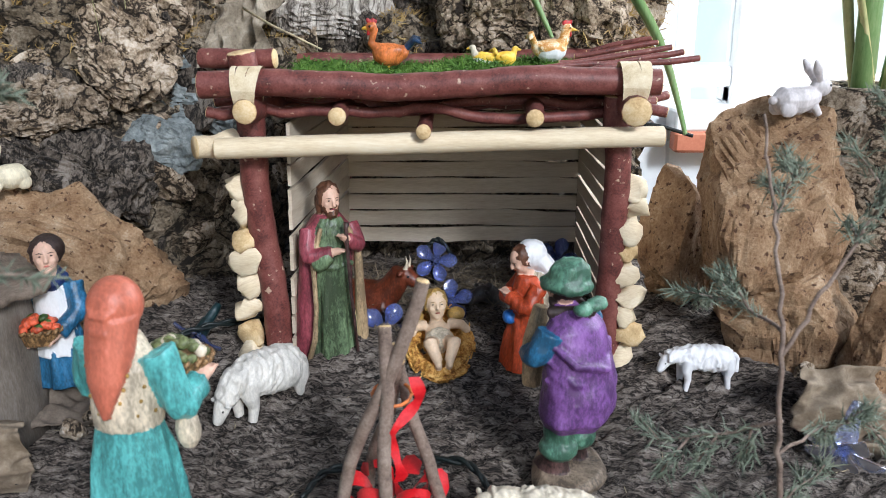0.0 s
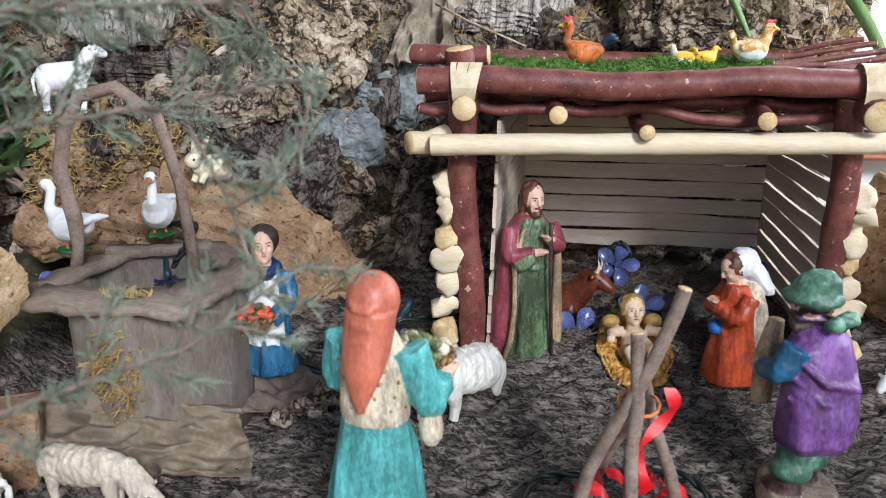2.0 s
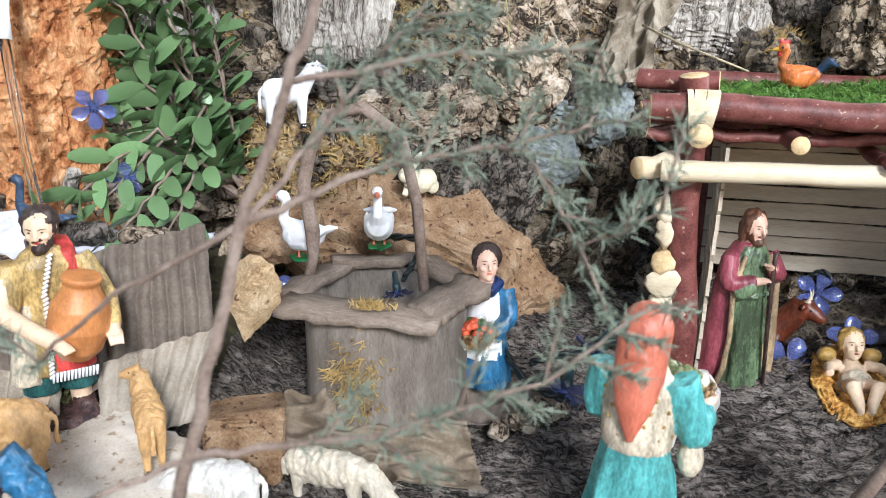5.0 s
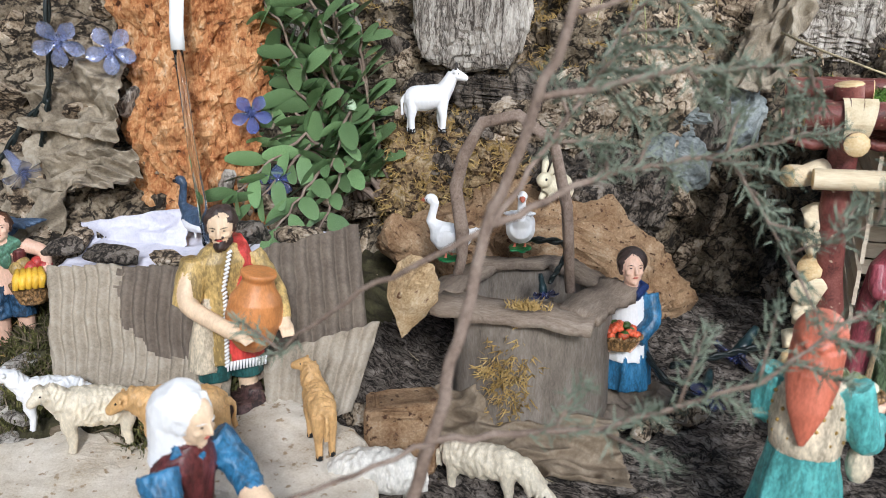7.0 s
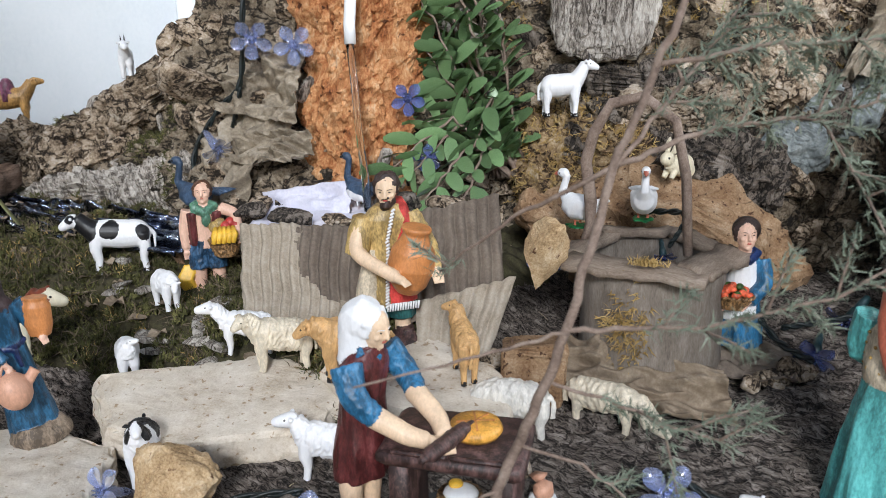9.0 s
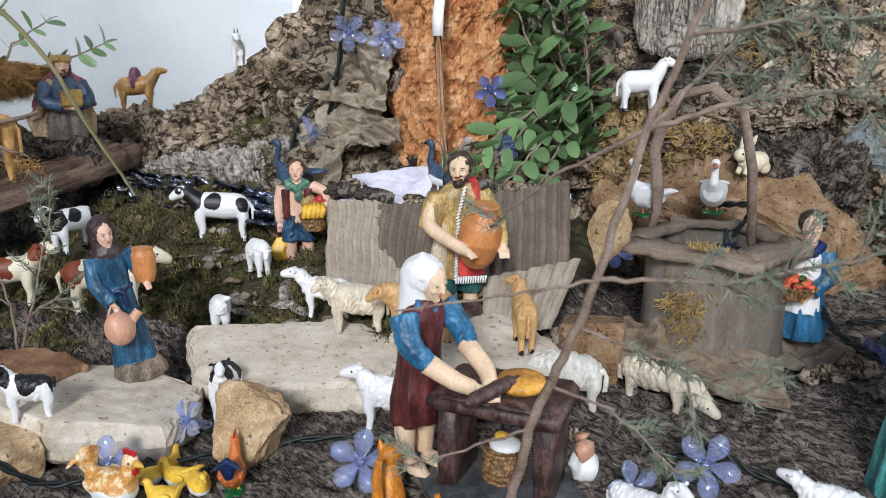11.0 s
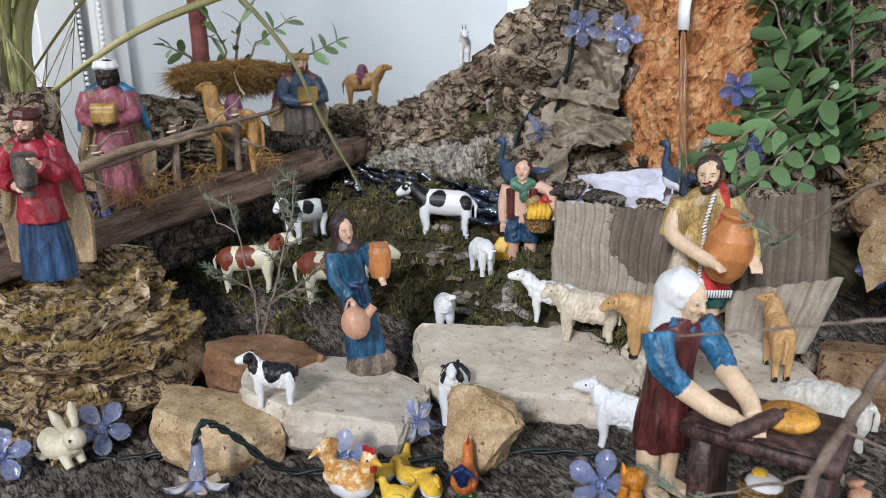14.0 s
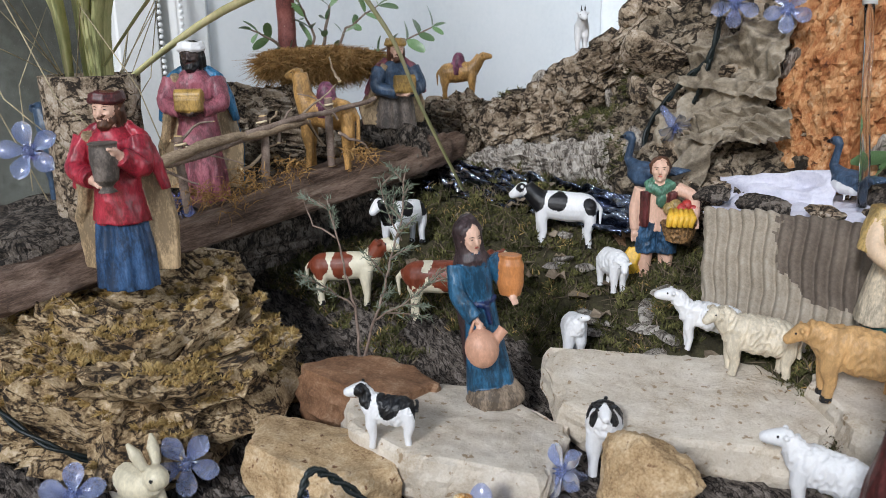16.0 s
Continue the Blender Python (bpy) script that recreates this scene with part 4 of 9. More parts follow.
def sculpt(g, name, mats, at, label, category, group, vox=0.0009, folds=None, wool=None, spots=None, smooth=2, fine=None):
    """Melts overlapping parts into one cast body and paints each place like the part that it came from.
    folds: slot -> (depth, across, along) of cloth creases; wool: slot -> (depth, size) of curls; spots: (slot, centre, radii) patches."""
    raw = bpy.data.meshes.new("raw")
    raw.from_pydata([tuple(p) for p in g.v], [], g.f)
    tmp = bpy.data.objects.new("raw", raw)
    scene.collection.objects.link(tmp)
    md = tmp.modifiers.new("melt", 'REMESH')
    md.mode, md.voxel_size = 'VOXEL', vox
    dg = bpy.context.evaluated_depsgraph_get()
    me = bpy.data.meshes.new_from_object(tmp.evaluated_get(dg))
    bpy.data.objects.remove(tmp)
    bpy.data.meshes.remove(raw)
    n = len(me.vertices)
    co = np.empty(n * 3, np.float32)
    me.vertices.foreach_get("co", co)
    co = co.reshape(n, 3)
    ed = np.empty(len(me.edges) * 2, np.int32)
    me.edges.foreach_get("vertices", ed)
    ed = ed.reshape(-1, 2)
    deg = np.maximum(np.bincount(ed.ravel(), minlength=n), 1)[:, None]
    for _ in range(smooth):
        acc = np.zeros_like(co)
        np.add.at(acc, ed[:, 0], co[ed[:, 1]])
        np.add.at(acc, ed[:, 1], co[ed[:, 0]])
        co = co * 0.5 + acc / deg * 0.5
    me.vertices.foreach_set("co", co.ravel())
    me.update()
    tree = BVHTree.FromPolygons([tuple(p) for p in g.v], g.f)
    nv = np.empty(n * 3, np.float32)
    me.vertices.foreach_get("normal", nv)
    nv = nv.reshape(n, 3)
    slot = [g.m[tree.find_nearest(Vector(p))[2]] for p in co]
    sd = (at.translation.x * 7.3 + at.translation.y * 3.1) % 5
    for i in range(n):
        p, s = co[i], slot[i]
        if folds and s in folds:
            a, fx, fz = folds[s]
            w = 0.35 * noise.noise(Vector((p[0] * 40, p[1] * 40, p[2] * 40 + sd)))
            q = abs(noise.noise(Vector((p[0] * fx + w, p[1] * fx + w, p[2] * fz + sd))))
            q2 = abs(noise.noise(Vector((p[0] * fx * 2.1, p[1] * fx * 2.1 + 5, p[2] * fz * 1.5 - sd + p[0] * 30))))
            co[i] = p + nv[i] * a * (0.55 - 1.8 * q - 0.7 * q2)
        elif wool and s in wool:
            a, sz = wool[s]
            q = abs(noise.noise(Vector((p[0] / sz * 1.5 + p[2] / sz * 0.3, p[1] / sz, p[2] / sz * 0.75 + sd))))
            q2 = abs(noise.noise(Vector((p[0] / sz * 3.4, p[1] / sz * 2, p[2] / sz * 1.7 - sd))))
            co[i] = p + nv[i] * a * (0.7 - 2.2 * q - 0.7 * q2)
    me.vertices.foreach_set("co", co.ravel())
    pick = []
    for pl in me.polygons:
        vs = pl.vertices
        s = slot[vs[0]] if slot[vs[0]] in (slot[vs[1]], slot[vs[2]]) else slot[vs[-1]]
        if spots:
            c = pl.center
            for k, sc, sr in spots:
                d = sum(((c[j] - sc[j]) / sr[j]) ** 2 for j in range(3))
                if d < 1 + 0.7 * noise.noise(c * 110 + Vector((sd, 0, 0))):
                    s = k
        pick.append(s)
    for q in mats:
        me.materials.append(q)
    me.polygons.foreach_set("material_index", pick)
    me.polygons.foreach_set("use_smooth", [True] * len(me.polygons))
    me.update()
    if fine and fine.f:
        bm = bmesh.new()
        bm.from_mesh(me)
        vs = [bm.verts.new(p) for p in fine.v]
        for q, s in zip(fine.f, fine.m):
            fc = bm.faces.new([vs[i] for i in q])
            fc.material_index, fc.smooth = s, True
        bm.to_mesh(me)
        bm.free()
    me.name = name
    ob = new(name, me)
    ob.matrix_world = at
    return tagged(ob, label, category, group)


def Body():
    """A cast figure: what melts together, and thin pieces kept apart in fine."""
    g = Geo()
    g.fine = Geo()
    return g


def head(g, c, r, skin, hair, dark, yaw=0, pitch=0, beard=False, long_hair=False, cap=None, mouth=None, no_hair=False, tilt=0):
    """A head that looks towards -y, turned by yaw; slot numbers for the paints."""
    h, e = Geo(), Geo()
    h.ball((0, 0.04 * r, r * 0.12), (r * 0.78, r * 0.88, r * 0.92), skin, 18)
    h.ball((0, -r * 0.26, -r * 0.4), (r * 0.6, r * 0.56, r * 0.66), skin, 16)
    h.ball((0, -r * 0.62, -r * 0.86), (r * 0.24, r * 0.2, r * 0.18), skin, 10)
    h.tube([(0, -r * 0.78, r * 0.22), (0, -r * 0.92, -r * 0.02), (0, -r * 0.99, -r * 0.2), (0, -r * 0.82, -r * 0.26)], [r * 0.1, r * 0.12, r * 0.16, r * 0.12], skin, 8)
    for s in (-1, 1):
        h.ball((s * r * 0.36, -r * 0.58, -r * 0.22), (r * 0.26, r * 0.22, r * 0.2), skin, 10)
        h.ball((s * r * 0.78, 0.05 * r, -r * 0.05), (r * 0.1, r * 0.16, r * 0.24), skin, 8)
        e.ball((s * r * 0.31, -r * 0.74, r * 0.1), (r * 0.095, r * 0.05, r * 0.042), dark, 10)
        e.tube([(s * r * 0.14, -r * 0.83, r * 0.25), (s * r * 0.34, -r * 0.77, r * 0.3), (s * r * 0.52, -r * 0.62, r * 0.24)], [r * 0.014, r * 0.026, r * 0.012], hair, 6)
    if mouth is not None:
        e.ball((0, -r * 0.82, -r * 0.5), (r * 0.19, r * 0.07, r * 0.06), mouth, 8)
    if not no_hair:
        k = Geo().ball((0, r * 0.26, r * 0.34), (r * 0.93, r * 0.86, r * 0.86), hair, 20)
        for s in (-1, 1):
            k.ball((s * r * 0.68, r * 0.08, r * 0.02), (r * 0.24, r * 0.42, r * 0.5), hair, 12)
        k.rough(r * 0.2, 2.0 / r, 3, 2)
        join(h, k, Matrix())
        if long_hair:
            k = Geo().loft([(0, r * 0.4, -r * 1.35, r * 0.78, r * 0.4), (0, r * 0.36, -r * 0.6, r * 1.0, r * 0.6), (0, r * 0.3, 0.1 * r, r * 0.96, r * 0.75)], hair, 16, fold=0.1, k=6)
            join(h, k, Matrix())
    if beard:
        k = Geo().ball((0, -r * 0.5, -r * 0.9), (r * 0.44, r * 0.42, r * 0.46), hair, 14)
        k.ball((0, -r * 0.79, -r * 0.37), (r * 0.26, r * 0.09, r * 0.055), hair, 8)
        for s in (-1, 1):
            k.ball((s * r * 0.5, -r * 0.28, -r * 0.6), (r * 0.17, r * 0.36, r * 0.38), hair, 10)
        k.rough(r * 0.16, 2.6 / r, 5, 2)
        join(h, k, Matrix())
    if cap is not None:
        h.ball((0, r * 0.1, r * 0.45), (r * 1.02, r * 1.05, r * 0.85), cap, 18)
    h.tube([(0, r * 0.1, -r * 1.7), (0, 0, -r * 0.6)], [r * 0.5, r * 0.45], skin, 12)
    m = Matrix.Translation(c) @ pose(0, 0, 0, pitch, tilt, yaw)
    join(g.fine, e, m)
    return join(g, h, m)


def palm_of(g, c, r, slot, d=(0, -1, 0)):
    d = Vector(d).normalized()
    g.ball(c, (r * 0.95, r * 1.0, r * 0.75), slot, 10)
    side = d.cross(Vector((0, 0, 1)))
    side = side.normalized() if side.length > 0.1 else Vector((1, 0, 0))
    for i in range(4):
        b = Vector(c) + side * (i - 1.5) * r * 0.5
        g.tube([b, b + d * r * 0.9, b + d * r * 1.6 - Vector((0, 0, r * 0.3))], [r * 0.28, r * 0.27, r * 0.2], slot, 6)
    g.tube([Vector(c) + side * r * 0.7, Vector(c) + side * r * 0.9 + d * r * 0.8 + Vector((0, 0, r * 0.4))], [r * 0.28, r * 0.2], slot, 6)
    return g


def arm(g, pts, r, slot, skin=None, hand_r=None, wide=1.0):
    """A sleeve that widens towards the wrist by wide, with a palm at its end."""
    k = []
    p = [Vector(q) for q in pts]
    for i in range(len(p) - 1):
        for t in range(5):
            k.append(p[i].lerp(p[i + 1], t / 5))
    k.append(p[-1])
    n = len(k)
    for _ in range(2):
        k = [k[0]] + [(k[i - 1] + k[i] * 2 + k[i + 1]) / 4 for i in range(1, n - 1)] + [k[-1]]
    rad = [r * (1.12 - 0.32 * i / (n - 1)) * (1 + (wide - 1) * (i / (n - 1)) ** 2) for i in range(n)]
    g.tube(k, rad, slot, 14)
    if skin is not None:
        d = (p[-1] - p[-2]).normalized()
        g.tube([p[-1] - d * r * 0.3, p[-1] + d * r * 0.5], [(hand_r or r * 0.62) * 0.8] * 2, skin, 10)
        palm_of(g, p[-1] + d * r * 0.8, hand_r or r * 0.62, skin, d)
    return g


def figure(g, name, mats, at, label, folds=None, vox=0.0009, smooth=2):
    return sculpt(g, name, mats, at, label, "figurine", "crib figures", vox, folds, fine=g.fine, smooth=smooth)


def rock_base(g, rx, ry, h, slot, seed=1, y=0):
    k = Geo().loft([(0, y, 0, rx, ry), (0, y, h * 0.5, rx * 1.03, ry * 1.03), (0, y, h, rx * 0.86, ry * 0.86)], slot, 20)
    k.rough(h * 0.5, 0.55 / h * 0.5, seed, 2)
    return join(g, k, Matrix())


def basket(g, c, rx, ry, h, slot, fruit, n, size, rr):
    """A round basket with a plaited rim, heaped with fruit."""
    x, y, z = c
    g.loft([(x, y, z, rx * 0.72, ry * 0.72), (x, y, z + h, rx, ry), (x, y, z + h * 1.05, rx, ry)], slot, 26)
    for i in range(18):
        a = i * math.pi / 9
        p, q = Vector((x + rx * math.cos(a), y + ry * math.sin(a), z + h * 0.85)), Vector((x + rx * 1.03 * math.cos(a + 0.3), y + ry * 1.03 * math.sin(a + 0.3), z + h * 1.12))
        g.fine.tube([p, (p + q) / 2 + (p - Vector((x, y, p.z))) * 0.06, q], [0.0012, 0.0018, 0.0012], slot, 6)
    for i in range(n):
        a, q = rr.uniform(0, 6.28), rr.uniform(0, 1) ** 0.5
        g.fine.ball((x + rx * 0.86 * q * math.cos(a), y + ry * 0.86 * q * math.sin(a), z + h * 1.08 + size * 1.9 * (1 - q * q)), (size, size * 0.85, size * 0.72), fruit[i % len(fruit)], 8, rot=(rr.uniform(-30, 30), rr.uniform(-30, 30), rr.uniform(0, 180)))
    return g


# Joseph: olive robe, rose cloak with cream lining, staff
g = Body()
g.loft([(0, -0.002, 0, 0.025, 0.02, 0.05), (0, -0.002, 0.02, 0.024, 0.019, 0.05), (0, -0.002, 0.06, 0.021, 0.017, 0.04), (0, -0.001, 0.1, 0.0185, 0.0155, 0.02), (0, 0, 0.125, 0.02, 0.0145, 0), (0, 0, 0.137, 0.012, 0.011, 0)], 0, 36, k=8)
g.loft([(-0.006, 0.008, 0.004, 0.0315, 0.018), (-0.005, 0.007, 0.05, 0.029, 0.0175), (-0.002, 0.006, 0.1, 0.0265, 0.0165), (0, 0.004, 0.125, 0.0245, 0.0155), (0, 0.003, 0.139, 0.0125, 0.012)], 1, 36)
g.tube([(-0.013, -0.012, 0.13), (-0.022, -0.012, 0.1), (-0.021, -0.014, 0.06), (-0.024, -0.0135, 0.03), (-0.031, -0.009, 0.004)], [0.002, 0.0026, 0.0026, 0.003, 0.003], 4, 8)
g.tube([(0.014, -0.012, 0.13), (0.025, -0.009, 0.105), (0.026, -0.01, 0.06), (0.028, -0.008, 0.03), (0.028, -0.006, 0.006)], [0.002, 0.004, 0.0055, 0.006, 0.006], 4, 8)
arm(g, [(-0.021, 0, 0.127), (-0.027, -0.01, 0.105), (-0.006, -0.021, 0.11)], 0.0076, 1, 2, 0.0046)
arm(g, [(-0.019, -0.012, 0.1), (-0.012, -0.019, 0.104), (-0.007, -0.021, 0.108)], 0.0078, 0)
arm(g, [(0.021, 0, 0.127), (0.026, -0.012, 0.11), (0.01, -0.021, 0.12)], 0.0076, 1, 2, 0.0046)
g.tube([(-0.018, -0.012, 0.096), (0, -0.017, 0.094), (0.018, -0.012, 0.096)], 0.0022, 0, 8)
g.fine.tube([(0.008, -0.026, 0.136), (0.007, -0.026, 0.13), (0.011, -0.024, 0.07), (0.018, -0.02, 0.004)], [0.003, 0.002, 0.0018, 0.0018], 6, 8)
head(g, (0.0, -0.003, 0.153), 0.0125, 2, 3, 7, yaw=4, pitch=6, beard=True, long_hair=True, mouth=1)
figure(g, "joseph_figurine", [GREENR, ROSE, SKIN, HAIR_BROWN, TANCL, YELLOWC, DARKWOODP, BLACK], pose(-0.1, 0.652, 0.0, 0, 0, 28) @ Matrix.Diagonal((0.88, 0.9, 0.97, 1)), "bearded figurine in green robe and rose cloak holding a staff", {0: (0.0014, 150, 16), 1: (0.0008, 90, 14), 4: (0.0004, 90, 20)})

# Mary kneeling: orange-red robe, white veil, pale cloak
g = Body()
g.loft([(0, 0.002, 0, 0.023, 0.03, 0.03), (0, 0.002, 0.02, 0.022, 0.027, 0.04), (0, 0, 0.05, 0.017, 0.019, 0.03), (0, -0.002, 0.08, 0.017, 0.015, 0), (0, -0.004, 0.092, 0.01, 0.01, 0)], 0, 32, k=6)
g.loft([(0.002, 0.022, 0.002, 0.025, 0.02, 0.04), (0.002, 0.018, 0.04, 0.021, 0.015, 0.04), (0.001, 0.012, 0.075, 0.018, 0.01, 0.02), (0, 0.008, 0.095, 0.011, 0.008, 0)], 1, 28, k=5)
arm(g, [(-0.017, 0, 0.084), (-0.021, -0.014, 0.064), (-0.003, -0.022, 0.074)], 0.0072, 0, 2, 0.0042, wide=1.25)
arm(g, [(0.017, 0, 0.084), (0.021, -0.014, 0.064), (0.003, -0.022, 0.074)], 0.0072, 0, 2, 0.0042, wide=1.25)
g.ball((0, -0.021, 0.052), (0.008, 0.006, 0.007), 5, 10)
head(g, (0, -0.01, 0.107), 0.0118, 2, 3, 4, pitch=28, mouth=0)
k = Geo().ball((0, 0.0, 0.112), (0.0138, 0.0145, 0.0135), 6, 20)
k.loft([(0, 0.022, 0.083, 0.014, 0.009), (0, 0.019, 0.09, 0.016, 0.01), (0, 0.012, 0.1, 0.015, 0.012), (0, 0.004, 0.11, 0.0138, 0.013)], 6, 20)
join(g, k.rough(0.0015, 120, 1), Matrix())
figure(g, "mary_figurine", [ORANGER, CREAMCL, SKIN, HAIR_BROWN, BLACK, ROYAL, WHITE], pose(0.07, 0.637, 0.004, 0, 0, -70) @ Matrix.Diagonal((0.92, 0.92, 0.9, 1)), "kneeling figurine in orange-red robe and white veil", {0: (0.001, 110, 22), 1: (0.0009, 100, 18), 6: (0.0008, 110, 60)})

# infant on hay
g = Body()
k = Geo().loft([(0, 0, 0, 0.016, 0.022), (0, 0, 0.006, 0.024, 0.032), (0, 0, 0.016, 0.027, 0.036), (0, 0, 0.021, 0.02, 0.028), (0, 0, 0.016, 0.012, 0.018)], 0, 48)
k.rough(0.004, 90, 4, 4)
join(g, k, Matrix())
g.ball((0, 0.003, 0.022), (0.0098, 0.014, 0.0085), 1, 14)
for s in (-1, 1):
    g.tube([(s * 0.005, -0.006, 0.023), (s * 0.009, -0.014, 0.034), (s * 0.004, -0.025, 0.025)], [0.0058, 0.0054, 0.0038], 1, 10)
    g.ball((s * 0.004, -0.027, 0.024), (0.003, 0.004, 0.0035), 1, 8)
    g.tube([(s * 0.009, 0.01, 0.025), (s * 0.018, 0.006, 0.028), (s * 0.021, -0.003, 0.032)], [0.0042, 0.0038, 0.003], 1, 10)
    g.ball((s * 0.016, 0.018, 0.026), (0.0075, 0.006, 0.006), 2, 10)
g.loft([(0, -0.003, 0.018, 0.0112, 0.009), (0, -0.003, 0.026, 0.0112, 0.0085), (0, -0.003, 0.031, 0.007, 0.005)], 3, 14)
head(g, (0, 0.021, 0.035), 0.0105, 1, 2, 4, pitch=-42, mouth=5)
r9 = random.Random(3)
for i in range(220):
    a = r9.uniform(0, 6.283)
    q = r9.uniform(0.86, 1.04)
    zz = 0.004 + 0.016 * r9.random()
    w = 0.72 + 0.3 * min(1, zz / 0.014)
    p = Vector((0.026 * q * w * math.cos(a), 0.035 * q * w * math.sin(a), zz))
    g.fine.tube([p, p + Vector((-0.004 * math.sin(a) * r9.choice((-1, 1)), 0.005 * math.cos(a), r9.uniform(-0.004, 0.003)))], [0.0009, 0.0005], 0, 5)
figure(g, "infant_figurine", [HAY, SKIN_PALE, GOLD, CREAMCL, BLACK, PINK], pose(-0.01, 0.658, 0.004, 30, 0, 10) @ Matrix.Diagonal((1.15, 1.15, 1.15, 1)), "infant figurine lying on orange hay", {0: (0.0012, 260, 260)}, vox=0.0008)

# shepherd seen from behind
g = Body()
rock_base(g, 0.031, 0.026, 0.014, 6, 2)
for s in (-1, 1):
    g.loft([(s * 0.011, -0.005, 0.011, 0.0088, 0.014), (s * 0.011, -0.002, 0.019, 0.008, 0.0095), (s * 0.011, 0, 0.024, 0.0075, 0.0075)], 5, 14)
    g.loft([(s * 0.011, 0, 0.022, 0.0095, 0.0095), (s * 0.011, 0, 0.027, 0.0128, 0.0128), (s * 0.011, 0, 0.033, 0.0125, 0.0125), (s * 0.011, 0, 0.037, 0.0095, 0.0095), (s * 0.01, 0, 0.06, 0.0118, 0.0118)], 4, 16)
g.loft([(0, 0, 0.05, 0.021, 0.017), (0, 0, 0.09, 0.019, 0.0155), (0, -0.002, 0.122, 0.02, 0.0135), (0, -0.003, 0.134, 0.01, 0.009)], 1, 24)
g.loft([(0.001, 0.006, 0.05, 0.026, 0.018, 0.03), (0.001, 0.007, 0.058, 0.031, 0.0225, 0.03), (0, 0.007, 0.08, 0.0285, 0.022, 0.02), (0, 0.005, 0.1, 0.0265, 0.0185, 0), (0, 0.002, 0.124, 0.0225, 0.015, 0), (0, -0.002, 0.137, 0.011, 0.01, 0)], 0, 44, k=5)
for z0, z1 in ((0.1, 0.07), (0.108, 0.086), (0.115, 0.1)):
    g.tube([(-0.02, -0.012, z0 + 0.006), (-0.024, 0.012, z0 - 0.008), (0, 0.026, z1 - 0.004), (0.022, 0.018, z1 + 0.004), (0.027, -0.002, z1 + 0.02)], [0.0015, 0.0028, 0.0032, 0.0028, 0.0015], 0, 8)
arm(g, [(0.021, -0.002, 0.123), (0.029, -0.008, 0.104), (0.012, -0.025, 0.098)], 0.0084, 2, 3, 0.0046)
arm(g, [(-0.021, -0.002, 0.123), (-0.029, -0.008, 0.104), (-0.008, -0.027, 0.102)], 0.0084, 2, 3, 0.0046)
g.tube([(-0.004, -0.028, 0.128), (0, -0.029, 0.1), (0.004, -0.028, 0.066)], [0.005, 0.0085, 0.0065], 8, 10)
g.tube([(-0.014, -0.008, 0.134), (0, 0.012, 0.136), (0.014, -0.008, 0.134), (0, -0.014, 0.13)], 0.0045, 7, 8)
head(g, (0, -0.008, 0.147), 0.0122, 3, 7, 5, yaw=-12, beard=True)
k = Geo().loft([(0, -0.007, 0.147, 0.0138, 0.0142), (0, -0.007, 0.151, 0.0165, 0.017), (0, -0.007, 0.154, 0.016, 0.0165), (0, -0.006, 0.157, 0.0135, 0.0138), (0, -0.004, 0.166, 0.0112, 0.0115), (0, -0.002, 0.171, 0.005, 0.006)], 4, 20)
k.ball((0.008, 0.012, 0.14), (0.0075, 0.006, 0.005), 4, 12)
k.ball((-0.004, 0.014, 0.141), (0.0075, 0.006, 0.005), 4, 12)
join(g, k.rough(0.002, 110, 3), Matrix())
figure(g, "shepherd_figurine", [PURPLE, NAVY, BLUEB, SKIN, GREENC, DARKWOODP, BASETAN, HAIR, TANCL], pose(0.084, 0.5, -0.018, 0, 0, -132) @ Matrix.Diagonal((1.06, 1.06, 0.94, 1)), "figurine of a shepherd in purple cloak and green cap", {0: (0.0009, 45, 60), 4: (0.0008, 110, 110), 2: (0.0007, 110, 110)}, smooth=4)

# woman with coral scarf, from behind
g = Body()
g.loft([(0, 0, -0.004, 0.035, 0.031, 0.05), (0, 0, 0.03, 0.031, 0.0265, 0.05), (0, 0, 0.07, 0.0245, 0.021, 0.04), (0, 0, 0.092, 0.0195, 0.0165, 0.02), (0, 0, 0.1, 0.0185, 0.0155, 0)], 0, 40, k=7)
g.loft([(0, 0, 0.09, 0.0205, 0.0175), (0, 0, 0.096, 0.0212, 0.018), (0, -0.001, 0.122, 0.0215, 0.0155), (0, -0.002, 0.138, 0.011, 0.01)], 1, 28)
for i in range(22):
    a = radians(5 + 8 * i)
    g.fine.ball((0.0214 * math.cos(a), 0.0176 * math.sin(a) - 0.001, 0.099 + 0.0075 * (i % 4)), 0.0012, 6, 6)
arm(g, [(0.021, -0.002, 0.13), (0.028, -0.004, 0.104), (0.008, -0.024, 0.1)], 0.0092, 0, 2, 0.005)
arm(g, [(-0.021, -0.002, 0.13), (-0.032, -0.004, 0.097), (-0.033, -0.024, 0.105)], 0.0095, 0, 2, 0.0052)
basket(g, (-0.014, -0.032, 0.102), 0.021, 0.016, 0.013, 4, (5, 5, 5, 7), 44, 0.0042, random.Random(4))
g.ball((-0.03, -0.012, 0.082), (0.008, 0.007, 0.012), 1, 10)
head(g, (0, -0.005, 0.15), 0.0125, 2, 3, 3)
k = Geo().ball((0, 0.0, 0.154), (0.0152, 0.0158, 0.015), 3, 22)
k.loft([(0, 0.02, 0.099, 0.002, 0.002), (0, 0.019, 0.108, 0.0065, 0.0035), (0, 0.0165, 0.118, 0.011, 0.006), (0, 0.01, 0.132, 0.0148, 0.01), (0, 0.003, 0.15, 0.0152, 0.0138)], 3, 22)
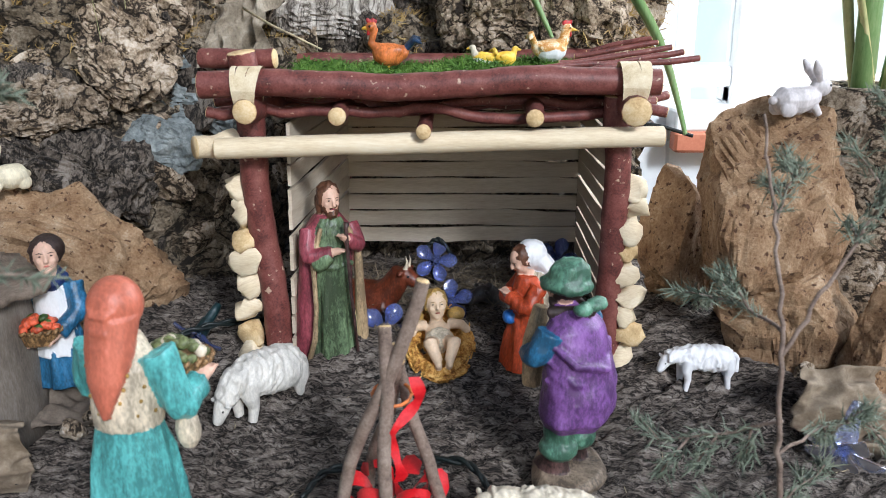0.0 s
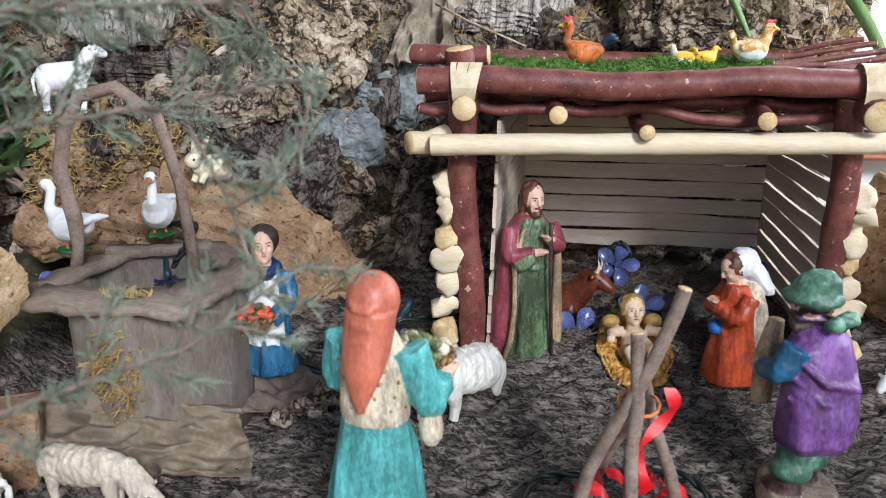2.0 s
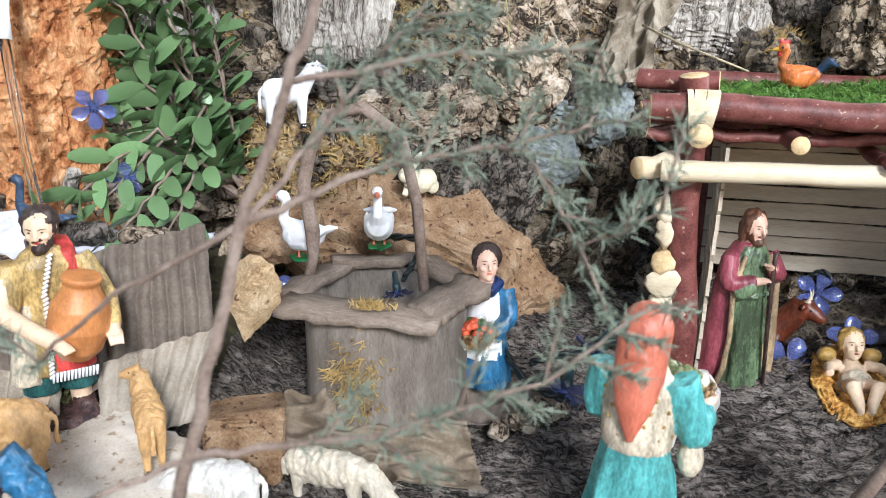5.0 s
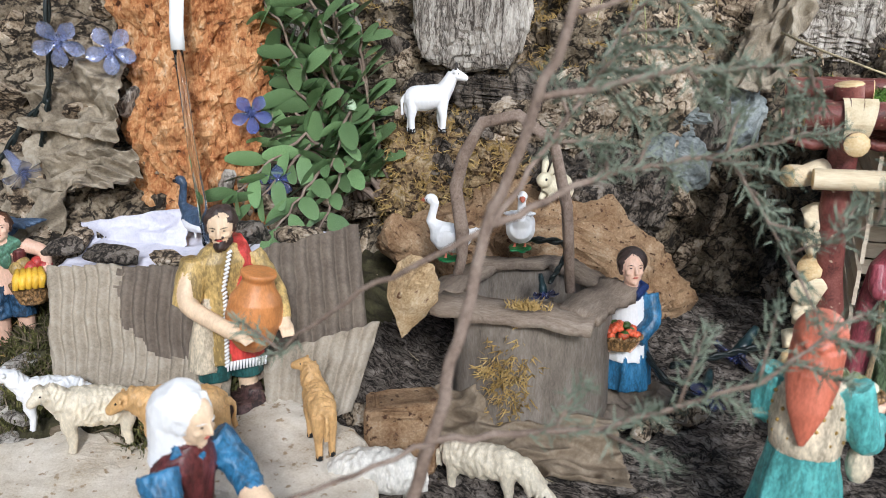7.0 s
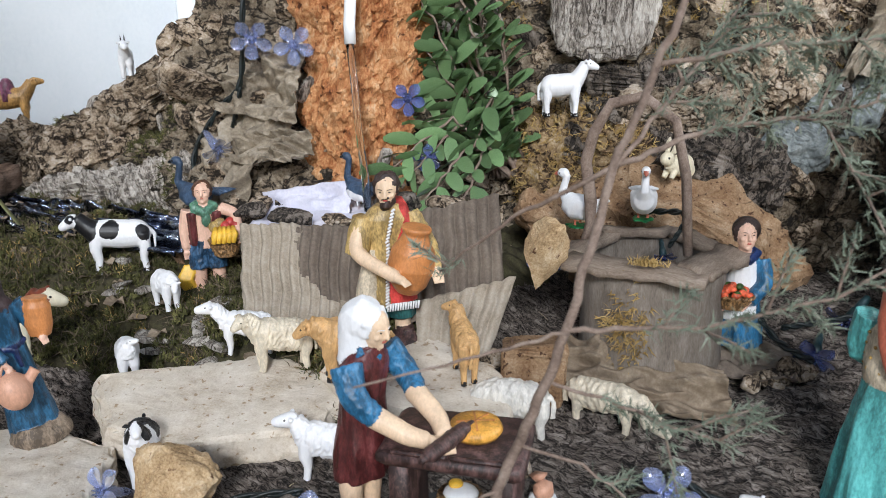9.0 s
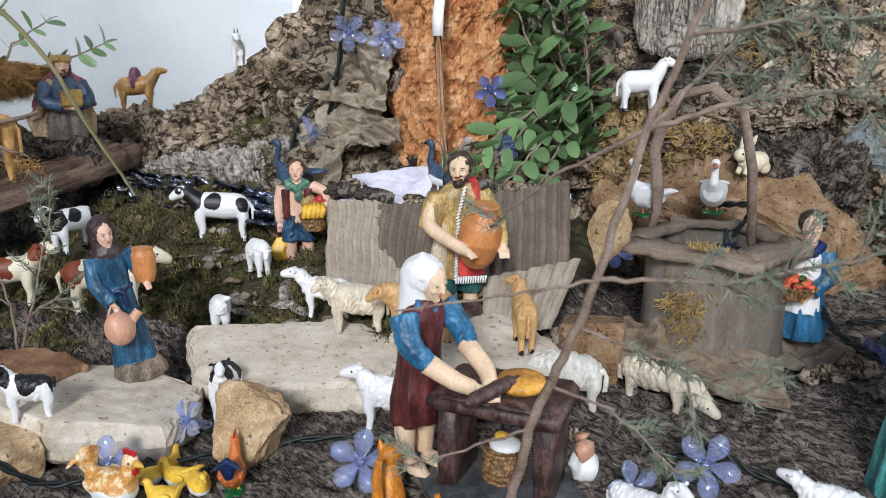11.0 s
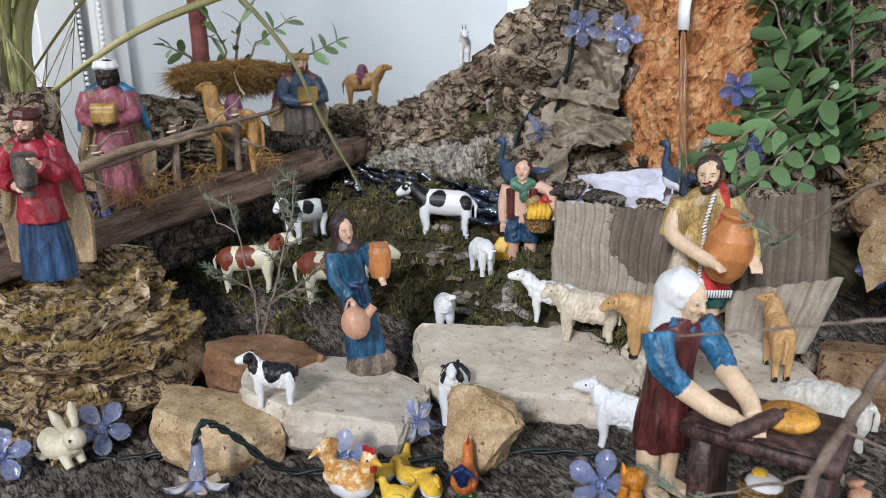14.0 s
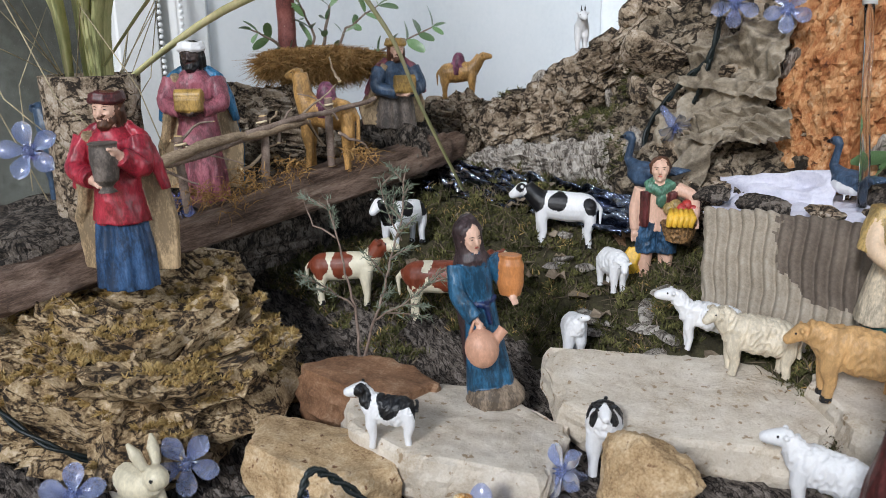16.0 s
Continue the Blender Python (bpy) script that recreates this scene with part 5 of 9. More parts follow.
for i in range(5):
    z = 0.118 + 0.0085 * i
    k.tube([(-0.0085 + 0.001 * (4 - i), 0.0125, z + 0.003), (-0.004, 0.0195 - 0.0012 * i, z), (0.005, 0.0195 - 0.0012 * i, z + 0.001), (0.0085 - 0.001 * (4 - i), 0.0125, z + 0.004)], [0.001, 0.0028, 0.0028, 0.001], 3, 6)
join(g, k, Matrix())
figure(g, "basket_woman_figurine", [TEAL, CREAMCL, SKIN, CORAL, WICKER, OLIVEV, GOLD, CREAM], pose(-0.186, 0.418, -0.028, 0, 0, 166) @ Matrix.Diagonal((1.0, 1.0, 1.11, 1)), "figurine of a woman in teal gown and coral headscarf with basket", {0: (0.0013, 95, 9), 1: (0.0004, 90, 90)}, smooth=1)

# girl with a basket of red fruit
g = Body()
g.loft([(0, 0, 0, 0.026, 0.021, 0.04), (0, 0, 0.02, 0.0245, 0.0195, 0.05), (0, 0, 0.05, 0.0175, 0.0145, 0.03), (0, 0, 0.06, 0.0165, 0.0135, 0)], 0, 30, k=7)
g.loft([(0, -0.005, 0.028, 0.0195, 0.0145, 0.03), (0, -0.004, 0.05, 0.0165, 0.0132, 0.02), (0, -0.003, 0.085, 0.0138, 0.0115, 0), (0, -0.001, 0.095, 0.008, 0.008, 0)], 1, 24, k=6)
g.loft([(0, 0.006, 0.045, 0.0165, 0.0105), (0, 0.006, 0.085, 0.0175, 0.0095), (0, 0.003, 0.096, 0.0095, 0.0075)], 2, 24)
arm(g, [(-0.018, 0, 0.088), (-0.025, -0.008, 0.068), (-0.02, -0.022, 0.052)], 0.0076, 2, 3, 0.0042, wide=1.2)
arm(g, [(0.018, 0, 0.088), (0.024, -0.008, 0.066), (0.009, -0.022, 0.052)], 0.0076, 2, 3, 0.0045, wide=1.2)
basket(g, (-0.007, -0.024, 0.044), 0.0195, 0.014, 0.013, 5, (6, 6, 6, 6, 7), 36, 0.0046, random.Random(6))
g.tube([(-0.013, -0.005, 0.094), (-0.004, -0.013, 0.088), (0.006, -0.012, 0.09), (0.013, -0.004, 0.095), (0, 0.01, 0.098)], [0.0045, 0.005, 0.005, 0.0045, 0.0045], 8, 8)
head(g, (0, -0.003, 0.112), 0.0138, 3, 4, 4, yaw=20, pitch=-6, mouth=9)
k = Geo().ball((0, 0.003, 0.1165), (0.0142, 0.0135, 0.013), 4, 16)
k.ball((-0.0135, 0.005, 0.094), (0.0045, 0.004, 0.006), 4, 8)
join(g, k, Matrix())
figure(g, "girl_figurine", [BLUEB, WHITE, BLUEB, SKIN, HAIR, WICKER, TOMATO, GREENV, NAVY, PINK], pose(-0.308, 0.587, 0.014, 0, 0, 6) @ Matrix.Diagonal((0.9, 0.9, 0.94, 1)), "figurine of a girl in blue dress carrying red fruit basket", {0: (0.0012, 120, 18), 1: (0.0006, 110, 30), 2: (0.0007, 100, 60)})

# bearded man with the jar
g = Body()
rock_base(g, 0.036, 0.026, 0.014, 8, 4)
for s in (-1, 1):
    g.loft([(s * 0.014, -0.009, 0.012, 0.009, 0.016), (s * 0.014, -0.005, 0.022, 0.008, 0.01)], 8, 14)
    g.loft([(s * 0.013, 0, 0.018, 0.0072, 0.0072), (s * 0.013, 0, 0.034, 0.0082, 0.0082)], 2, 12)
    g.loft([(s * 0.0125, 0, 0.031, 0.013, 0.0125), (s * 0.012, 0, 0.05, 0.014, 0.014), (s * 0.01, 0, 0.066, 0.0125, 0.0135)], 4, 18)
g.loft([(-0.003, 0.001, 0.047, 0.026, 0.019, 0.03), (-0.002, 0.001, 0.075, 0.0225, 0.0175, 0.02), (0, 0, 0.1, 0.0205, 0.016, 0), (0, -0.001, 0.127, 0.0225, 0.0145, 0), (0, -0.002, 0.139, 0.011, 0.01, 0)], 0, 34, k=7)
g.loft([(0.009, -0.012, 0.05, 0.0155, 0.0085), (0.009, -0.0125, 0.08, 0.0135, 0.008), (0.012, -0.008, 0.11, 0.011, 0.008), (0.013, -0.002, 0.135, 0.0078, 0.0085), (0.011, 0.006, 0.143, 0.006, 0.006)], 1, 18)
for i in range(30):
    z = 0.05 + i * 0.003
    x = (-0.005 + 0.004 * (z - 0.05) / 0.09) if z < 0.11 else -0.003 + 0.25 * (z - 0.11)
    g.fine.tube([(x, -0.0212 + 0.11 * max(0, z - 0.1), z), (x - 0.0035, -0.0225 + 0.11 * max(0, z - 0.1), z - 0.0014)], [0.0013, 0.0009], 6, 6)
for i in range(13):
    g.fine.tube([(-0.0055 + 0.0024 * i, -0.0205, 0.051), (-0.0065 + 0.0024 * i, -0.0212, 0.044)], [0.0011, 0.0008], 6, 6)
k = Geo().loft([(0, 0, -0.03, 0.01, 0.01), (0, 0, -0.022, 0.0165, 0.0165), (0, 0, -0.005, 0.0212, 0.0212), (0, 0, 0.01, 0.019, 0.019), (0, 0, 0.019, 0.0135, 0.0135), (0, 0, 0.025, 0.0112, 0.0112), (0, 0, 0.029, 0.0135, 0.0135), (0, 0, 0.0315, 0.0128, 0.0128)], 5, 30)
join(g, k, pose(0.014, -0.033, 0.094, 6, 8, 0))
arm(g, [(-0.024, -0.004, 0.122), (-0.033, -0.016, 0.1), (-0.006, -0.05, 0.086)], 0.0072, 2, 2, 0.0054)
arm(g, [(0.023, -0.002, 0.129), (0.036, -0.016, 0.104), (0.034, -0.04, 0.086)], 0.007, 0, 2, 0.0054)
g.loft([(-0.03, -0.011, 0.1, 0.011, 0.011), (-0.0265, -0.006, 0.112, 0.0112, 0.0112), (-0.0215, -0.001, 0.13, 0.009, 0.0098)], 0, 14)
g.loft([(-0.02, 0.0, 0.042, 0.0125, 0.017), (-0.017, 0.0, 0.075, 0.009, 0.015), (-0.014, 0.0, 0.1, 0.006, 0.012)], 9, 18)
head(g, (-0.001, -0.009, 0.154), 0.0128, 2, 3, 7, yaw=-22, pitch=12, beard=True, mouth=1)
figure(g, "jar_man_figurine", [YELLOWC, REDSASH, SKIN_PALE, HAIR, TEALD, TERRA, WHITE, BLACK, DARKWOODP, CREAMCL], pose(-0.604, 0.447, 0.008, 0, 0, 46) @ Matrix.Diagonal((1.02, 1.02, 1.02, 1)), "bearded figurine in mustard tunic and red shawl hugging a jar", {0: (0.001, 85, 25), 1: (0.0007, 100, 16), 4: (0.0008, 100, 40), 9: (0.001, 100, 20), 8: (0.0006, 160, 160)})

# baker woman at her table
g = Body()
for s in (-1, 1):
    g.tube([(s * 0.01, 0.004, 0.05), (s * 0.011, 0.004, 0.03), (s * 0.01, 0.004, 0.006)], [0.0088, 0.0088, 0.0066], 2, 12)
    g.loft([(s * 0.01, -0.007, 0, 0.0072, 0.0145), (s * 0.01, -0.005, 0.006, 0.0062, 0.0105)], 2, 12)
g.loft([(0, 0.002, 0.04, 0.024, 0.0205, 0.03), (0, 0.001, 0.06, 0.0225, 0.0195, 0.03), (0, 0, 0.085, 0.0185, 0.016, 0), (0, -0.001, 0.098, 0.0172, 0.015, 0), (0, -0.005, 0.126, 0.0205, 0.014, 0), (0, -0.008, 0.14, 0.0105, 0.01, 0)], 0, 34, k=7)
arm(g, [(-0.0205, -0.006, 0.13), (-0.026, -0.016, 0.112), (-0.02, -0.03, 0.099)], 0.0098, 1)
arm(g, [(0.0205, -0.006, 0.13), (0.026, -0.018, 0.114), (0.02, -0.034, 0.102)], 0.0098, 1)
arm(g, [(-0.02, -0.027, 0.1), (-0.014, -0.052, 0.09), (-0.006, -0.061, 0.086)], 0.0072, 2, 2, 0.0054)
arm(g, [(0.02, -0.031, 0.103), (0.014, -0.056, 0.092), (0.006, -0.066, 0.086)], 0.0072, 2, 2, 0.0054)
g.tube([(-0.03, -0.073, 0.086), (-0.024, -0.073, 0.086), (-0.02, -0.073, 0.086), (0.02, -0.073, 0.086), (0.024, -0.073, 0.086), (0.03, -0.073, 0.086)], [0.0028, 0.0028, 0.0056, 0.0056, 0.0028, 0.0028], 4, 10)
g.tube([(-0.012, -0.008, 0.138), (0, -0.016, 0.132), (0.012, -0.008, 0.138)], 0.004, 1, 8)
head(g, (0, -0.014, 0.153), 0.0128, 2, 3, 5, pitch=14, mouth=6)
k = Geo().ball((0, -0.004, 0.157), (0.0155, 0.0152, 0.0158), 3, 22)
k.loft([(0, 0.003, 0.127, 0.0142, 0.0118), (0, 0.0, 0.138, 0.0148, 0.0132), (0, -0.002, 0.156, 0.0152, 0.014)], 3, 22)
join(g, k.rough(0.0014, 110, 2), Matrix())
figure(g, "baker_figurine", [MAROON, BLUEB, SKIN_PALE, WHITE, DARKWOODP, BLACK, PINK], pose(-0.515, 0.262, -0.037, 0, 0, 82), "figurine of a baker woman in white headscarf kneading dough", {0: (0.0012, 95, 18), 1: (0.0012, 120, 120), 3: (0.0009, 80, 60)})

# table of the baker with pie, basket and sack
bt = thing("baker_table", pose(-0.447, 0.277, -0.046, 0, 0, 13) @ Matrix.Diagonal((1.0, 1.0, 1.1, 1)), "dark wooden baker table on a slate base", "table")
k = Geo().loft([(0, 0, 0, 0.062, 0.05), (0, 0, 0.006, 0.064, 0.052), (0, 0, 0.009, 0.058, 0.046)], 0, 24)
k.rough(0.004, 40, 3).obj("base_plate", STONECOL, parent=bt, label="slate grey resin base")
Geo().box((0.0, 0, 0.0725), (0.098, 0.066, 0.011), rot=(0, 0, 0), bev=0.003).rough(0.002, 50, 1).obj("tabletop", DARKWOODP, parent=bt)
for sx in (-1, 1):
    Geo().box((sx * 0.036, 0, 0.038), (0.014, 0.05, 0.06), bev=0.002).rough(0.002, 60, 2 + sx).obj("side_panel", DARKWOODP, parent=bt)
for x in (-0.02, 0.02):
    Geo().box((x, -0.031, 0.0785), (0.038, 0.004, 0.003), bev=0.001).obj("rim_strip", DARKWOODP, parent=bt)
g = Geo().loft([(0, 0, 0, 0.0165, 0.0165), (0, 0, 0.004, 0.019, 0.019), (0, 0, 0.008, 0.017, 0.017), (0, 0, 0.0095, 0.008, 0.008)], 0, 26)
for a in (30, 75, 120):
    g.box((0, 0, 0.0092), (0.026, 0.0012, 0.0012), 1, (0, 0, a))
g.obj("pie", [PIEC, TERRA], at=pose(-0.437, 0.283, 0.041), label="round golden pie with scored crust on the table", category="pie")
bk = thing("basket", pose(-0.448, 0.28, -0.037), "small wicker basket with white dough under the table", "basket")
g = Geo().loft([(0, 0, 0, 0.013, 0.013), (0, 0, 0.014, 0.0165, 0.0165), (0, 0, 0.028, 0.0145, 0.0145), (0, 0, 0.03, 0.0155, 0.0155)], 0, 30, fold=0.03, k=13)
g.obj("basket_body", WICKER, parent=bk)
for i in range(6):
    Geo().tube([(0.0158 * math.cos(a / 10 * 6.2832), 0.0158 * math.sin(a / 10 * 6.2832), 0.004 + i * 0.0045) for a in range(11)], 0.0016, 0, 6).obj("wicker_ring", WICKER, parent=bk)
Geo().ball((0.002, -0.002, 0.031), (0.013, 0.012, 0.005), 0, 12).obj("dough", WHITE, parent=bk, label="white dough")
Geo().ball((-0.003, 0.0, 0.036), (0.0055, 0.0055, 0.003), 0, 10).obj("egg_yolk", BANANA, parent=bk, label="yellow yolk")
g = Geo().ball((0, 0, 0.014), (0.015, 0.013, 0.016), 0, 16)
g.ball((0.004, -0.004, 0.034), (0.011, 0.01, 0.011), 1, 12)
g.tube([(-0.006, 0.002, 0.042), (0.0, 0, 0.05)], [0.006, 0.002], 1, 8)
g.rough(0.005, 90, 5).obj("flour_sack", [WHITE, TERRA_P], at=pose(-0.4, 0.315, -0.036) @ Matrix.Diagonal((0.75, 0.75, 0.75, 1)), label="white and brown flour sack beside the baker table", category="sack")

# blue water carrier
g = Body()
rock_base(g, 0.03, 0.021, 0.016, 5, 3)
g.loft([(0, 0, 0.012, 0.0235, 0.018, 0.03), (0, 0, 0.03, 0.0215, 0.0165, 0.04), (0, 0, 0.065, 0.0165, 0.0135, 0.02), (0, 0, 0.092, 0.0142, 0.0122, 0), (0, -0.001, 0.118, 0.0165, 0.0115, 0), (0, -0.002, 0.128, 0.0085, 0.0085, 0)], 0, 30, k=7)
g.tube([(-0.014, -0.006, 0.088), (0, -0.0135, 0.086), (0.014, -0.006, 0.088), (0, 0.013, 0.09), (-0.014, -0.004, 0.088)], 0.0026, 8, 8)
g.tube([(0.002, -0.014, 0.086), (0.003, -0.016, 0.07)], [0.003, 0.002], 8, 8)
arm(g, [(-0.0165, -0.001, 0.119), (-0.022, -0.006, 0.097), (-0.012, -0.017, 0.078)], 0.0076, 0, 2, 0.004, wide=1.2)
arm(g, [(0.0165, -0.001, 0.119), (0.024, -0.004, 0.102), (0.026, -0.012, 0.092)], 0.0074, 0, 2, 0.004)
g.ball((-0.012, -0.024, 0.056), (0.0155, 0.0155, 0.0158), 3, 20)
g.tube([(0.0, -0.026, 0.06), (0.008, -0.028, 0.067), (0.0095, -0.028, 0.0685)], [0.005, 0.0046, 0.0056], 3, 10)
g.fine.tube([(-0.02, -0.02, 0.068), (-0.014, -0.02, 0.078), (-0.006, -0.022, 0.07)], 0.0018, 3, 6)
k = Geo().loft([(0, 0, -0.017, 0.0095, 0.0095), (0, 0, -0.008, 0.0122, 0.0122), (0, 0, 0.008, 0.0125, 0.0125), (0, 0, 0.013, 0.0098, 0.0098), (0, 0, 0.0155, 0.0112, 0.0112)], 4, 22)
join(g, k, pose(0.031, -0.008, 0.104, 0, 10, 0))
g.loft([(-0.004, 0.012, 0.03, 0.015, 0.009), (-0.004, 0.01, 0.08, 0.015, 0.0085), (0, 0.008, 0.118, 0.016, 0.0085), (0, 0.006, 0.13, 0.012, 0.008)], 1, 20)
head(g, (0, -0.004, 0.139), 0.0112, 2, 1, 6, pitch=10, yaw=10, mouth=7)
k = Geo().ball((0, 0.003, 0.142), (0.0132, 0.0128, 0.014), 1, 20)
k.loft([(0, 0.0, 0.116, 0.0145, 0.0125), (0, 0.0, 0.122, 0.0155, 0.0135), (0, 0.002, 0.128, 0.0128, 0.0115), (0, 0.003, 0.138, 0.0132, 0.0115)], 1, 18)
join(g, k.rough(0.0014, 100, 2), Matrix())
figure(g, "water_woman_figurine", [ROBEB, VEIL, SKIN, TERRA_P, TERRA, BASETAN, BLACK, PINK, NAVY], pose(-0.808, 0.216, -0.021) @ Matrix.Rotation(radians(-8), 4, Vector((-0.77, 0.63, 0))) @ pose(0, 0, 0, 0, 0, 72) @ Matrix.Diagonal((0.86, 0.86, 1.0, 1)), "figurine of a woman in blue robe carrying two clay jugs", {0: (0.0012, 120, 22), 1: (0.0007, 100, 40), 5: (0.0008, 120, 120)})

# boy with fruit
g = Body()
for s in (-1, 1):
    g.tube([(s * 0.009, 0, 0.045), (s * 0.0105, 0.001, 0.02), (s * 0.01, 0, 0.002)], [0.0082, 0.0078, 0.006], 1, 12)
    g.loft([(s * 0.01, -0.005, 0, 0.006, 0.011), (s * 0.01, -0.003, 0.005, 0.005, 0.008)], 1, 10)
    g.loft([(s * 0.0095, 0, 0.026, 0.0118, 0.0112), (s * 0.009, 0, 0.045, 0.0115, 0.0118), (s * 0.006, 0, 0.058, 0.0105, 0.0115)], 0, 14)
g.loft([(0, 0, 0.05, 0.0145, 0.011), (0, 0, 0.075, 0.0145, 0.0105), (0, 0, 0.09, 0.0165, 0.01), (0, 0, 0.098, 0.008, 0.007)], 1, 20)
for s in (-1, 1):
    g.loft([(s * 0.0125, -0.001, 0.054, 0.0052, 0.0122), (s * 0.0125, -0.001, 0.09, 0.006, 0.0115)], 4, 12)
g.tube([(-0.011, -0.006, 0.096), (0, -0.0115, 0.09), (0.011, -0.006, 0.096), (0, 0.008, 0.1), (-0.011, -0.005, 0.096)], 0.0056, 2, 8)
g.ball((0.002, -0.0125, 0.082), (0.0055, 0.004, 0.008), 2, 10)
arm(g, [(-0.0175, 0, 0.092), (-0.023, 0, 0.072), (-0.022, -0.003, 0.05)], 0.0062, 1, 1, 0.0044)
arm(g, [(0.0175, 0, 0.092), (0.034, -0.006, 0.086), (0.034, -0.02, 0.068)], 0.0062, 1, 1, 0.0044)
g.loft([(0.02, -0.018, 0.042, 0.012, 0.01), (0.02, -0.019, 0.06, 0.0185, 0.0135), (0.02, -0.019, 0.062, 0.019, 0.014)], 5, 24)
for i in range(5):
    g.fine.tube([(0.008 + i * 0.0052, -0.034, 0.06), (0.01 + i * 0.0052, -0.032, 0.069), (0.011 + i * 0.0046, -0.022, 0.075)], [0.0024, 0.004, 0.0024], 6, 8)
for i in range(5):
    g.fine.ball((0.01 + i * 0.0058, -0.014 + 0.003 * (i % 2), 0.074 + 0.003 * (i % 2)), 0.0066, 7 if i > 1 else 8, 12)
for i in range(4):
    g.tube([(-0.016 - 0.0035 * i, -0.004, 0.0), (-0.022 - 0.0035 * i, -0.006, 0.014), (-0.014 - 0.0035 * i, -0.002, 0.03)], [0.0026, 0.0046, 0.0024], 6, 8)
head(g, (0, -0.002, 0.111), 0.0114, 1, 3, 9, yaw=-4, pitch=-4, mouth=10)
figure(g, "fruit_boy_figurine", [DENIM, SKIN, GREENC, HAIR_BROWN, MAROON, WICKER, BANANA, REDSASH, YELLOWC, BLACK, PINK], pose(-0.857, 0.479, 0.02, 0, 0, 42), "figurine of a boy in blue shorts carrying a fruit basket", {0: (0.0009, 110, 110), 2: (0.0008, 110, 110), 5: (0.0009, 180, 180)})


# kings
def king(at, label, robe, coat, skin, hair, cloak, lining, gift, kneel=False, s=1.0):
    g = Body()
    if kneel:
        g.loft([(0, 0.01, 0, 0.03, 0.032, 0.03), (0, 0.008, 0.025, 0.027, 0.028, 0.03), (0, 0.002, 0.05, 0.019, 0.018, 0.02)], 0, 30, k=6)
        up = -0.05
    else:
        g.loft([(0, 0, 0, 0.027, 0.021, 0.04), (0, 0, 0.03, 0.025, 0.0195, 0.05), (0, 0, 0.065, 0.02, 0.016, 0.03)], 0, 34, k=9)
        up = 0.0
    g.loft([(0, 0, 0.058 + up, 0.0242, 0.019, 0.03), (0, 0, 0.075 + up, 0.0215, 0.017, 0.02), (0, 0, 0.09 + up, 0.0195, 0.0155, 0), (0, 0, 0.126 + up, 0.0225, 0.0145, 0), (0, 0, 0.138 + up, 0.0105, 0.0095, 0)], 1, 28, k=6)
    low = 0.012 if not kneel else 0.004
    for sl, dy in ((4, 0.004), (8, 0.0)):
        g.loft([(-0.002, 0.012 + dy, low, 0.043, 0.009), (-0.003, 0.013 + dy, 0.055 + up * 0.5, 0.047, 0.009), (0, 0.011 + dy, 0.1 + up, 0.036, 0.008), (0, 0.007 + dy * 0.5, 0.136 + up, 0.016, 0.008)], sl, 30)
    g.tube([(-0.017, -0.006, 0.134 + up), (-0.026, -0.002, 0.11 + up), (-0.036, 0.008, 0.07 + up * 0.7), (-0.044, 0.012, 0.055 + up * 0.5)], [0.005, 0.006, 0.007, 0.006], 8, 10)
    for q in (-1, 1):
        g.tube([(q * 0.012, 0.006, 0.14 + up), (q * 0.024, 0.003, 0.13 + up), (q * 0.034, 0.004, 0.108 + up), (q * 0.04, 0.006, 0.085 + up * 0.8)], [0.004, 0.0062, 0.006, 0.004], 1 if gift == "goblet" else 4, 12)
    arm(g, [(-0.0225, 0, 0.128 + up), (-0.031, -0.01, 0.104 + up), (-0.006, -0.027, 0.098 + up)], 0.0094, 1, 2, 0.005, wide=1.1)
    if gift == "goblet":
        arm(g, [(0.0225, 0, 0.128), (0.031, -0.012, 0.104), (0.022, -0.03, 0.118)], 0.0094, 1, 2, 0.0052, wide=1.1)
        g.loft([(0.01, -0.034, 0.09, 0.008, 0.008), (0.01, -0.034, 0.094, 0.0035, 0.0035), (0.01, -0.034, 0.1, 0.0095, 0.0095), (0.01, -0.034, 0.118, 0.0115, 0.0115), (0.01, -0.034, 0.128, 0.0105, 0.0105), (0.01, -0.034, 0.13, 0.012, 0.012)], 5, 20)
    else:
        arm(g, [(0.0225, 0, 0.128 + up), (0.031, -0.012, 0.104 + up), (0.014, -0.028, 0.1 + up)], 0.0094, 1, 2, 0.005, wide=1.1)
        g.box((0.003, -0.032, 0.106 + up), (0.028, 0.017, 0.015), 5, bev=0.002)
        g.tube([(-0.011, -0.032, 0.1145 + up), (0.017, -0.032, 0.1145 + up)], 0.0072, 5, 12)
    head(g, (0, -0.004, 0.153 + up), 0.0128, 2, 3, 6, pitch=4, beard=True, long_hair=True, mouth=7)
    k = Geo()
    for z, q in ((0.1605, 1.0), (0.1645, 0.9)):
        k.tube([(0.0128 * q * math.cos(a * 0.6283), 0.0128 * q * math.sin(a * 0.6283) - 0.001, z + up + 0.001 * math.sin(a * 2)) for a in range(11)], 0.003, 9, 8)
    join(g, k, Matrix())
    return figure(g, "king_figurine", [robe, coat, skin, hair, cloak, GOLD if gift != "goblet" else BASEGREY, BLACK, MAROON, lining, MAROON if gift == "goblet" else (GOLD if kneel else WHITE)], at @ Matrix.Diagonal((s, s, s, 1)), label, {0: (0.0013, 110, 14), 1: (0.0011, 80, 60), 4: (0.001, 80, 16), 8: (0.0008, 80, 16)})


